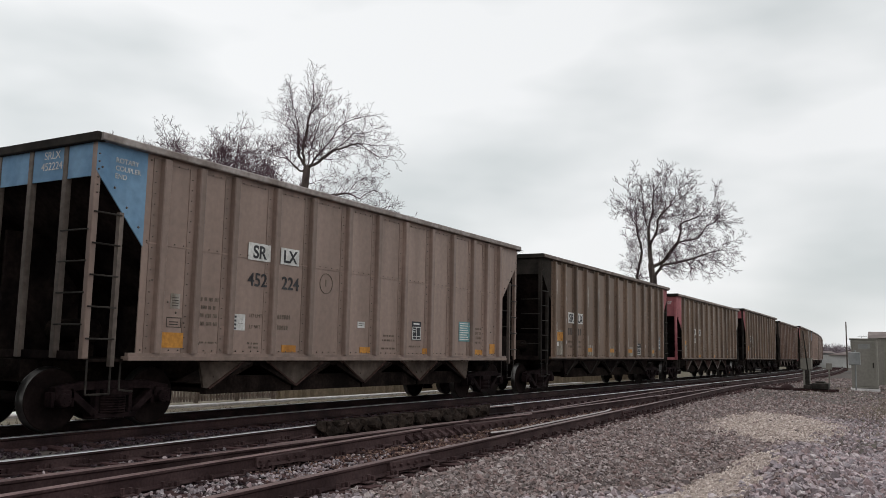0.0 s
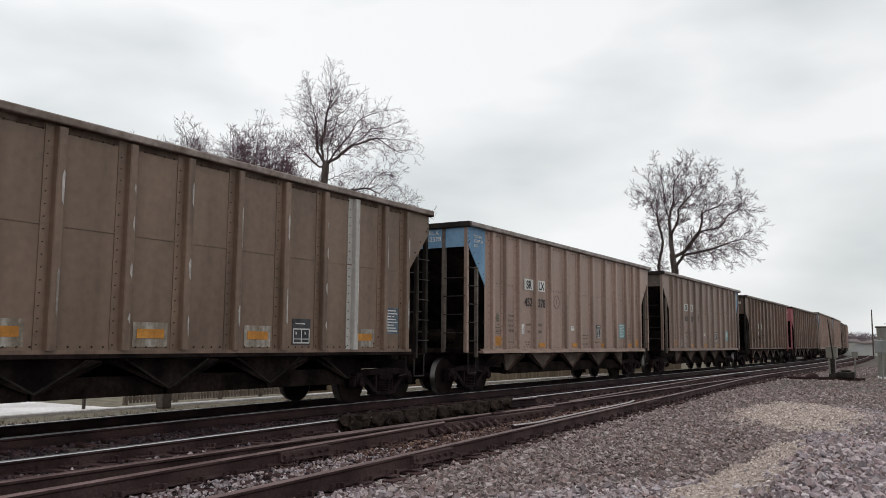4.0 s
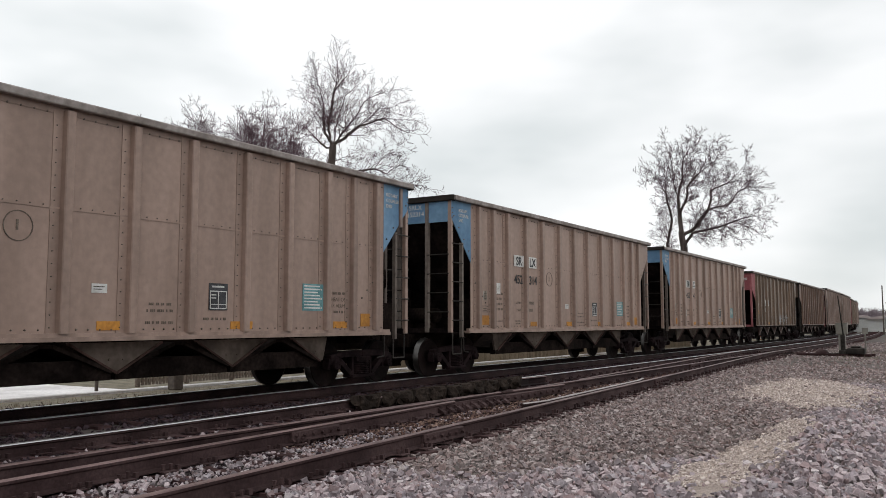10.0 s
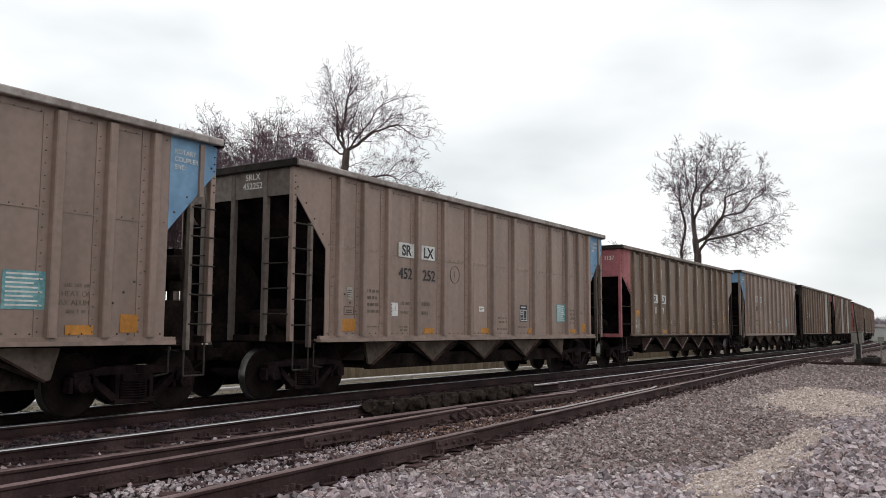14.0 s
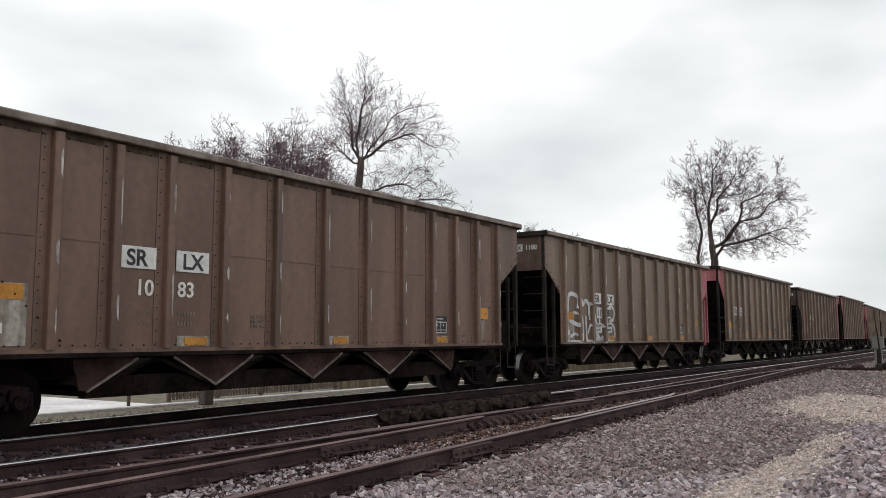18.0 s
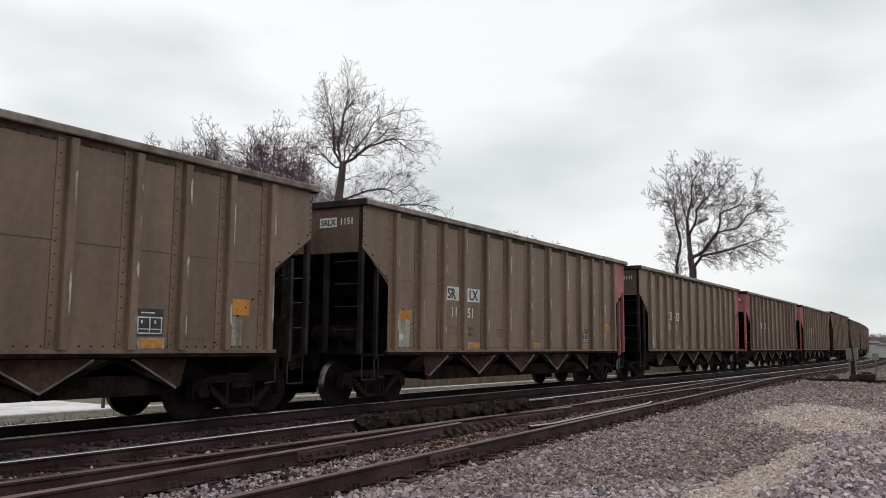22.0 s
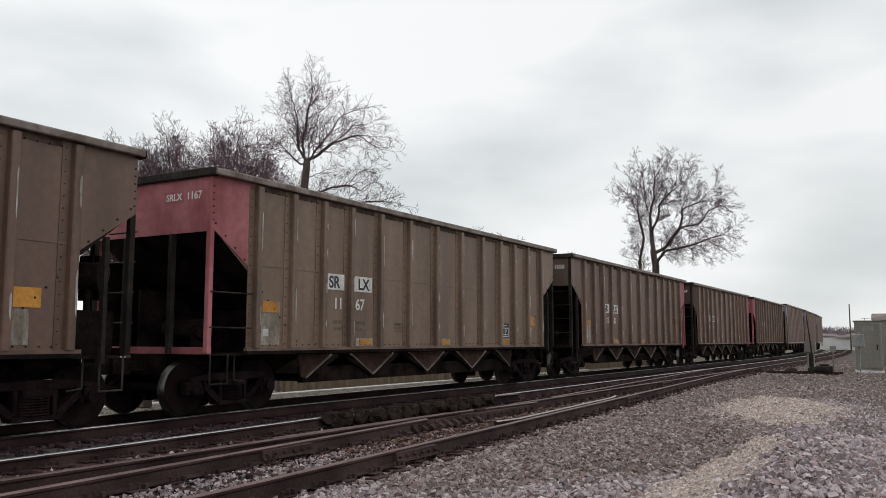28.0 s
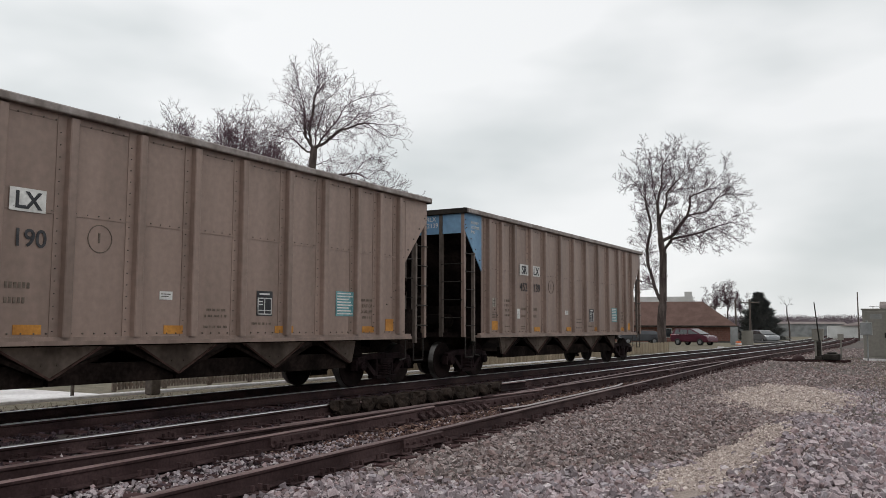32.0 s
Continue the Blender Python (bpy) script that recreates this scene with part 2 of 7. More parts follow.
BROWN_STONE = surface("brown_crushed_stone", (0.1592, 0.1278, 0.1202), (0.2706, 0.2227, 0.2136), 1.2, 0.9, fine=40, bump=0.3, grain=0.25, island=[(0.2465, 0.1845, 0.1751), (0.1721, 0.1308, 0.1242), (0.3546, 0.2852, 0.2745), (0.2776, 0.1962, 0.1839), (0.1396, 0.1098, 0.1057), (0.3650, 0.3011, 0.2902), (0.2152, 0.1792, 0.1789), (0.4381, 0.3789, 0.3658)], spec=0.1)
OILY = surface("oily_crushed_stone", (0.0294, 0.0198, 0.0218), (0.0630, 0.0425, 0.0454), 2.0, 0.9, fine=40, bump=0.4, grain=0.3, island=[(0.0308, 0.0224, 0.0258), (0.0588, 0.0410, 0.0469), (0.0420, 0.0311, 0.0363), (0.0980, 0.0721, 0.0832)], spec=0.05)
CHIPS = surface("limestone_chips", (0.4130, 0.3411, 0.3039), (0.5736, 0.4903, 0.4478), 3.0, 0.9, fine=50, bump=0.3, grain=0.25, island=[(0.4130, 0.3390, 0.2985), (0.5048, 0.4242, 0.3753), (0.2926, 0.2345, 0.2111), (0.6195, 0.5383, 0.4990), (0.3556, 0.2899, 0.2666)])
RUST_GRIT = surface("rust_stained_grit", (0.1260, 0.0774, 0.0648), (0.2430, 0.1584, 0.1296), 2.0, 0.95, fine=40, bump=0.3, grain=0.3, island=[(0.1530, 0.0900, 0.0738), (0.2250, 0.1440, 0.1170), (0.1080, 0.0720, 0.0648), (0.3150, 0.2160, 0.1764)], spec=0.04)
SAND = surface("limestone_fines", (0.2581, 0.2104, 0.1857), (0.3694, 0.3080, 0.2775), 2.2, 0.95, fine=70, bump=0.8, grain=0.3, spec=0.05)
CONCRETE = surface("pale_concrete", (0.5152, 0.4928, 0.4928), (0.6720, 0.6496, 0.6496), 0.7, 0.9, fine=12, bump=0.1, grain=0.12)
ASPHALT = surface("grey_asphalt", (0.055, 0.053, 0.053), (0.090, 0.086, 0.085), 0.5, 0.9, fine=25, bump=0.2, grain=0.2)
BOARD = surface("tan_fence_board", (0.20, 0.155, 0.105), (0.30, 0.24, 0.17), 1.6, 0.85, stretch=(1.5, 1.5, 0.3), fine=14, bump=0.2, grain=0.2)
PICKET = surface("grey_brown_picket", (0.145, 0.110, 0.090), (0.225, 0.180, 0.150), 1.8, 0.85, stretch=(1.5, 1.5, 0.3), fine=14, bump=0.2, grain=0.25)
BARK = surface("grey_brown_bark", (0.060, 0.047, 0.043), (0.120, 0.097, 0.090), 2.0, 0.95, stretch=(2, 2, 0.4), fine=12, bump=0.4, grain=0.25, spec=0.05)
TWIG = surface("winter_twigs", (0.0929, 0.0606, 0.0727), (0.1530, 0.1022, 0.1219), 0.8, 0.95, bump=0, grain=0.15, spec=0.05)
# Twig colour paled towards violet-grey to carry the haze of distance
FAR_TWIG = surface("hazed_far_twigs", (0.1443, 0.1158, 0.1288), (0.2075, 0.1716, 0.1886), 0.3, 1.0, bump=0, grain=0.15, spec=0.02)
# Needle colour greyed and lightened, distant haze being part of it
NEEDLES = surface("hazed_conifer_needles", (0.0785, 0.0907, 0.0857), (0.1961, 0.1966, 0.1930), 1.0, 0.9, bump=0, grain=0.3, spec=0.05)
BRICK = surface("red_brown_brick", (0.1320, 0.0590, 0.0450), (0.1880, 0.0900, 0.0713), 1.5, 0.9, fine=10, bump=0.1, grain=0.2)
MORTAR = surface("brick_joint", (0.20, 0.165, 0.145), (0.27, 0.23, 0.205), 2.0, 0.95, fine=20, bump=0.1)
SHINGLE = surface("brown_shingle", (0.1020, 0.0600, 0.0500), (0.1300, 0.0790, 0.0660), 1.2, 0.9, fine=14, bump=0.2, grain=0.15)
WHITE_WALL = surface("white_siding", (0.5332, 0.5332, 0.5160), (0.6364, 0.6364, 0.6192), 0.6, 0.8, fine=8, bump=0.05, grain=0.06)
ROOF_GREY = surface("grey_brown_roof", (0.15, 0.12, 0.115), (0.22, 0.185, 0.175), 1.0, 0.9, fine=8, bump=0.1, grain=0.15)
CABINET = surface("weathered_beige_metal", (0.1968, 0.1845, 0.1599), (0.2788, 0.2624, 0.2337), 1.0, 0.6, 0.2, stretch=V, fine=10, bump=0.05, grain=0.1)
BOX_GREY = surface("grey_enclosure", (0.21, 0.215, 0.215), (0.29, 0.295, 0.295), 1.2, 0.55, 0.3, fine=12, bump=0.04, grain=0.08)
STEEL_DARK = surface("dark_steel", (0.025, 0.022, 0.020), (0.055, 0.048, 0.043), 2.0, 0.6, 0.5, fine=16, bump=0.1, spec=0.1)
POLE_WOOD = surface("weathered_pole", (0.085, 0.068, 0.058), (0.145, 0.120, 0.105), 1.5, 0.9, stretch=(2, 2, 0.2), fine=12, bump=0.2)
MAROON = surface("maroon_car_paint", (0.0651, 0.0060, 0.0196), (0.0806, 0.0090, 0.0252), 1.0, 0.22, 0.3, bump=0, grain=0.05, spec=0.6)
SILVER = surface("silver_car_paint", (0.2160, 0.2220, 0.2280), (0.2520, 0.2580, 0.2640), 1.0, 0.25, 0.5, bump=0, grain=0.05, spec=0.6)
DARKCAR = surface("dark_car_paint", (0.045, 0.048, 0.055), (0.060, 0.064, 0.072), 1.0, 0.25, 0.3, bump=0, grain=0.05, spec=0.6)
TYRE = surface("black_rubber", (0.016, 0.016, 0.016), (0.028, 0.028, 0.028), 4.0, 0.9, bump=0.1)
CHROME = surface("dull_alloy", (0.16, 0.16, 0.165), (0.24, 0.24, 0.245), 4.0, 0.4, 0.6, bump=0, grain=0.05)
CARGLASS = surface("tinted_car_glass", (0.020, 0.022, 0.025), (0.030, 0.033, 0.036), 1.0, 0.05, 0.0, bump=0, grain=0.02, spec=1.0)
LAMP_GLASS = surface("lamp_glass", (0.55, 0.55, 0.56), (0.66, 0.66, 0.67), 2.0, 0.1, 0.0, bump=0, grain=0.05, spec=0.8)
HYDRANT = surface("red_hydrant_paint", (0.32, 0.030, 0.026), (0.42, 0.050, 0.042), 3.0, 0.5, bump=0.1)
ORANGE = surface("orange_plastic", (0.50, 0.110, 0.035), (0.60, 0.150, 0.050), 2.0, 0.5, bump=0)
GREASE = surface("grease_caked_clods", (0.0153, 0.0112, 0.0095), (0.0403, 0.0294, 0.0241), 5.0, 0.85, fine=24, bump=0.8, grain=0.35, spec=0.05)
STRAW = surface("dry_grass_blades", (0.175, 0.145, 0.108), (0.275, 0.235, 0.180), 1.0, 0.95, bump=0, grain=0.2)


def ground_material():
    """Brown gravelly earth along the line; worn winter grass beyond the tracks and up the bank."""
    m = surface("gravelly_earth", (0.060, 0.048, 0.044), (0.115, 0.094, 0.086), 0.7, 0.95, fine=30, bump=0.5, grain=0.28)
    n, l = m.node_tree.nodes, m.node_tree.links
    b = n["Principled BSDF"]
    earth = b.inputs["Base Color"].links[0].from_socket
    tc, sep = n.new("ShaderNodeTexCoord"), n.new("ShaderNodeSeparateXYZ")
    l.new(tc.outputs["Object"], sep.inputs[0])
    wob = n.new("ShaderNodeTexNoise")
    wob.inputs["Scale"].default_value, wob.inputs["Detail"].default_value = 0.5, 5
    l.new(tc.outputs["Object"], wob.inputs["Vector"])
    grassc = n.new("ShaderNodeValToRGB")
    gn = n.new("ShaderNodeTexNoise")
    gn.inputs["Scale"].default_value, gn.inputs["Detail"].default_value = 3.0, 6
    l.new(tc.outputs["Object"], gn.inputs["Vector"])
    l.new(gn.outputs["Fac"], grassc.inputs["Fac"])
    e = grassc.color_ramp.elements
    e[0].position, e[0].color, e[1].position, e[1].color = 0.35, (0.100, 0.088, 0.062, 1), 0.65, (0.175, 0.150, 0.108, 1)

    def step(sock, at, width):
        a = n.new("ShaderNodeMath")
        a.operation = "MULTIPLY_ADD"
        a.inputs[1].default_value, a.inputs[2].default_value = 3.0, -1.5
        l.new(wob.outputs["Fac"], a.inputs[0])
        s = n.new("ShaderNodeMath")
        s.operation = "ADD"
        l.new(a.outputs[0], s.inputs[0])
        l.new(sock, s.inputs[1])
        r = n.new("ShaderNodeMapRange")
        r.inputs["From Min"].default_value, r.inputs["From Max"].default_value = at - width, at + width
        l.new(s.outputs[0], r.inputs["Value"])
        return r.outputs[0]
    left = step(sep.outputs["X"], -14.4, -0.25)
    right = step(sep.outputs["X"], -0.9, 0.8)
    mx = n.new("ShaderNodeMath")
    mx.operation = "MAXIMUM"
    l.new(left, mx.inputs[0])
    l.new(right, mx.inputs[1])
    mix = n.new("ShaderNodeMix")
    mix.data_type = "RGBA"
    l.new(mx.outputs[0], mix.inputs["Factor"])
    l.new(earth, mix.inputs["A"])
    l.new(grassc.outputs["Color"], mix.inputs["B"])
    l.new(mix.outputs["Result"], b.inputs["Base Color"])
    return m


GROUND = ground_material()


# ---- mesh helpers ----
def box(bm, x0, x1, y0, y1, z0, z1, m=None):
    vs = [bm.verts.new((x, y, z)) for x in (x0, x1) for y in (y0, y1) for z in (z0, z1)]
    for f in ((0, 1, 3, 2), (4, 6, 7, 5), (0, 4, 5, 1), (2, 3, 7, 6), (0, 2, 6, 4), (1, 5, 7, 3)):
        bm.faces.new([vs[i] for i in f])
    if m:
        bmesh.ops.transform(bm, matrix=m, verts=vs)
    return vs


def slab(bm, pts, off):
    """A flat polygon given thickness off (a vector)."""
    a = [bm.verts.new(p) for p in pts]
    b = [bm.verts.new(Vector(p) + Vector(off)) for p in pts]
    bm.faces.new(a)
    bm.faces.new(list(reversed(b)))
    for i in range(len(a)):
        j = (i + 1) % len(a)
        bm.faces.new((a[i], b[i], b[j], a[j]))


def tube(bm, p, q, r, r2=None, n=8, cap=True):
    p, q = Vector(p), Vector(q)
    r2 = r if r2 is None else r2
    d = (q - p).normalized()
    u = d.orthogonal().normalized()
    w = d.cross(u)
    rings = []
    for c, rad in ((p, r), (q, r2)):
        rings.append([bm.verts.new(c + (u * math.cos(2 * math.pi * i / n) + w * math.sin(2 * math.pi * i / n)) * rad) for i in range(n)])
    for i in range(n):
        j = (i + 1) % n
        bm.faces.new((rings[0][i], rings[0][j], rings[1][j], rings[1][i]))
    if cap:
        bm.faces.new(list(reversed(rings[0])))
        bm.faces.new(rings[1])


def beam(bm, p, q, w, h):
    """A square bar between two points, w along x, h across."""
    p, q = Vector(p), Vector(q)
    d = (q - p).normalized()
    u = Vector((1, 0, 0))
    v = d.cross(u).normalized()
    a = [[bm.verts.new(c + u * sx * w / 2 + v * sy * h / 2) for sx, sy in ((-1, -1), (1, -1), (1, 1), (-1, 1))] for c in (p, q)]
    for i in range(4):
        j = (i + 1) % 4
        bm.faces.new((a[0][i], a[0][j], a[1][j], a[1][i]))
    bm.faces.new(list(reversed(a[0])))
    bm.faces.new(a[1])


def lathe(bm, prof, axis="X", n=24, at=(0, 0, 0)):
    """Turns (along, radius) pairs round an axis."""
    rings = []
    for a, r in prof:
        ring = []
        for i in range(n):
            c, s = math.cos(2 * math.pi * i / n) * r, math.sin(2 * math.pi * i / n) * r
            co = (a, c, s) if axis == "X" else (c, a, s) if axis == "Y" else (c, s, a)
            ring.append(bm.verts.new(Vector(co) + Vector(at)))
        rings.append(ring)
    faces = []
    for k in range(len(rings) - 1):
        for i in range(n):
            j = (i + 1) % n
            faces.append(bm.faces.new((rings[k][i], rings[k][j], rings[k + 1][j], rings[k + 1][i])))
    return faces


MESHES = {}


def mesh(key, build, bevel=0.0):
    """A mesh by name, built once and shared."""
    if key not in MESHES:
        bm = bmesh.new()
        build(bm)
        if bevel:
            bmesh.ops.bevel(bm, geom=bm.edges[:], offset=bevel, segments=1, affect="EDGES", clamp_overlap=True)
        bmesh.ops.recalc_face_normals(bm, faces=bm.faces)
        me = bpy.data.meshes.new(str(key))
        bm.to_mesh(me)
        bm.free()
        me.materials.append(None)
        MESHES[key] = me
    return MESHES[key]


def part(name, me, material, parent=None, label="", at=None):
    ob = new(name, me)
    if len(ob.material_slots) == 1:
        ob.material_slots[0].link = "OBJECT"
        ob.material_slots[0].material = material
    if parent:
        ob.parent = parent
    if at is not None:
        ob.matrix_basis = at if isinstance(at, Matrix) else Matrix.Translation(at)
    if label:
        ob["label"] = label
    return ob


def raw(key, verts, faces):
    me = bpy.data.meshes.new(key)
    me.from_pydata(verts, [], faces)
    me.update()
    me.materials.append(None)
    return me


def thing(name, label, category, at, group="", kind=""):
    ob = new(name)
    ob.empty_display_size = 0.3
    ob.matrix_basis = at if isinstance(at, Matrix) else Matrix.Translation(at)
    return tagged(ob, label, category, group, kind)


def smooth(me):
    me.polygons.foreach_set("use_smooth", [True] * len(me.polygons))
    return me


# ---- the plan: three tracks, x across, y along the line ----
X1, X2 = -11.92, -8.352          # centres of the train's track and of the near track
Y_BEND, R_BEND = 49.6, 1003.4    # the line bends away beyond this
GAUGE = 1.505                    # between rail centres


def on_line(s, off=0.0):
    """Place and heading at the run s of the train's track, off metres to its right."""
    if s < Y_BEND:
        return X1 + off, s, 0.0
    a = (s - Y_BEND) / R_BEND
    return X1 - R_BEND + (R_BEND + off) * math.cos(a), Y_BEND + (R_BEND + off) * math.sin(a), a


def siding(y):
    """How far the siding has come away from the near track."""
    if y > 44:
        return 0.0
    if y > 34:
        return 0.0032 * (44 - y) ** 2
    if y > -20:
        return 0.32 + 0.064 * (34 - y)
    return 3.776 + 0.9 * (1 - math.exp((y + 20) * 0.0711))


def rail_profile():
    return [(-0.075, 0), (0.075, 0), (0.075, 0.012), (0.012, 0.032), (0.009, 0.125), (0.034, 0.142), (0.037, 0.166), (0.030, 0.1765), (0.012, 0.181), (-0.012, 0.181), (-0.030, 0.1765), (-0.037, 0.166), (-0.034, 0.142), (-0.009, 0.125), (-0.012, 0.032), (-0.075, 0.012)]


def dip(y):
    """The older rails sag a little towards the camera's side."""
    k = max(0.0, min(1.0, (13.5 - y) / 8.0))
    return 0.042 * k * k * (3 - 2 * k)


def rail_mesh(key, pts, sag=False):
    """A rail along plan points; its head's top takes the second material."""
    prof, verts, faces = rail_profile(), [], []
    n = len(prof)
    for i, (x, y) in enumerate(pts):
        x0, y0 = pts[max(0, i - 1)]
        x1, y1 = pts[min(len(pts) - 1, i + 1)]
        d = math.hypot(x1 - x0, y1 - y0)
        nx, ny = (y1 - y0) / d, -(x1 - x0) / d
        verts += [(x + nx * u, y + ny * u, z - 0.181 - (dip(y) if sag else 0.0)) for u, z in prof]
    for i in range(len(pts) - 1):
        for j in range(n):
            k = (j + 1) % n
            faces.append((i * n + j, i * n + k, (i + 1) * n + k, (i + 1) * n + j))
    faces += [tuple(range(n)), tuple((len(pts) - 1) * n + j for j in reversed(range(n)))]
    me = raw(key, verts, faces)
    bm = bmesh.new()
    bm.from_mesh(me)
    bmesh.ops.recalc_face_normals(bm, faces=bm.faces)
    bm.to_mesh(me)
    bm.free()
    me.materials.clear()
    tops = [1 if f < (len(pts) - 1) * n and f % n in (6, 7, 8) else 0 for f in range(len(me.polygons))]
    return me, tops


def rail(name, pts, side, top, parent, label="", sag=False):
    me, tops = rail_mesh(name, pts, sag)
    me.materials.append(side)
    me.materials.append(top)
    me.polygons.foreach_set("material_index", tops)
    ob = part(name, me, None, parent, label)
    return ob


def line_points(off, y0, y1, step):
    return [on_line(y0 + (y1 - y0) * i / step, off)[:2] for i in range(step + 1)]


# ---- ground ----
def ground_height(x, y):
    """Flat along the tracks, a low bank of stone near the camera, gently falling beyond."""
    z = -0.235
    if x < -14.2:
        z -= min(0.16, (-14.2 - x) * 0.06)
    if x < -40:
        z -= min(0.4, (-40 - x) * 0.01)
    d = abs(x - (X2 + 1.0 + siding(max(-60, min(44, y)))))
    if x > -5:
        z += 0.05 * math.sin(x * 1.7 + y * 0.9) * min(1, (x + 5) / 2)
        z += 0.31 * math.exp(-((x + 1.45 + 0.05 * (y - 11)) / 0.75) ** 2 - ((y - 10.6) / 3.4) ** 4)
        z += 0.10 * math.exp(-((x + 0.2) / 0.6) ** 2 - ((y - 15) / 4.0) ** 2)
    return z


def build_ground():
    xs = np.unique(np.concatenate([np.array([-2500, -1200, -600, -300, -150, -90, -60]), np.arange(-45, -16, 3.0), np.arange(-16, -6, 0.8), np.arange(-6, 6, 0.3), np.arange(6, 20, 2.0), np.array([30, 60, 120, 300, 600, 1200, 2500])]))
    ys = np.unique(np.concatenate([np.array([-2500, -1200, -800, -400, -200, -100, -50, -20]), np.arange(-10, 4, 2.0), np.arange(4, 24, 0.3), np.arange(24, 60, 1.5), np.array([60, 70, 85, 100, 130, 170, 230, 320, 450, 700, 1200, 2500])]))
    verts = [(float(x), float(y), ground_height(x, y)) for y in ys for x in xs]
    w = len(xs)
    faces = [(j * w + i, j * w + i + 1, (j + 1) * w + i + 1, (j + 1) * w + i) for j in range(len(ys) - 1) for i in range(w - 1)]
    tagged(part("ground", smooth(raw("ground", verts, faces)), GROUND), "brown gravelly earth turning to worn winter grass", "ground", kind="structure")


build_ground()


def rocks(name, places, sizes, material, label, seed, flat=0.72):
    """Many angular stones in one mesh."""
    rng = np.random.default_rng(seed)
    base = np.array([(x, y, z) for x in (-1, 1) for y in (-1, 1) for z in (-1, 1)], float) * 0.72
    tri = np.array([(0, 1, 3), (0, 3, 2), (4, 6, 7), (4, 7, 5), (0, 4, 5), (0, 5, 1), (2, 3, 7), (2, 7, 6), (0, 2, 6), (0, 6, 4), (1, 5, 7), (1, 7, 3)])
    n = len(places)
    stretch = rng.uniform(0.55, 1.2, (n, 1, 3)) * np.array([1.1, 0.95, flat])
    v = base[None] * rng.uniform(0.56, 1.18, (n, 8, 3)) * stretch * sizes[:, None, None]
    q = rng.normal(size=(n, 4)) * np.array([1, 0.45, 0.45, 1])
    q /= np.linalg.norm(q, axis=1)[:, None]
    w, x, y, z = q.T
    rot = np.stack([1 - 2 * (y * y + z * z), 2 * (x * y - w * z), 2 * (x * z + w * y), 2 * (x * y + w * z), 1 - 2 * (x * x + z * z), 2 * (y * z - w * x), 2 * (x * z - w * y), 2 * (y * z + w * x), 1 - 2 * (x * x + y * y)], 1).reshape(n, 3, 3)
    v = np.einsum("nij,nkj->nki", rot, v) + places[:, None, :]
    f = tri[None] + 8 * np.arange(n)[:, None, None]
    me = bpy.data.meshes.new(name)
    me.vertices.add(n * 8)
    me.vertices.foreach_set("co", v.reshape(-1).astype(np.float32))
    me.loops.add(n * 36)
    me.loops.foreach_set("vertex_index", f.reshape(-1).astype(np.int32))
    me.polygons.add(n * 12)
    me.polygons.foreach_set("loop_start", np.arange(0, n * 36, 3, dtype=np.int32))
    me.update(calc_edges=True)
    me.shade_flat()
    me.materials.append(None)
    return tagged(part(name, me, material), label, "stones", kind="stuff")


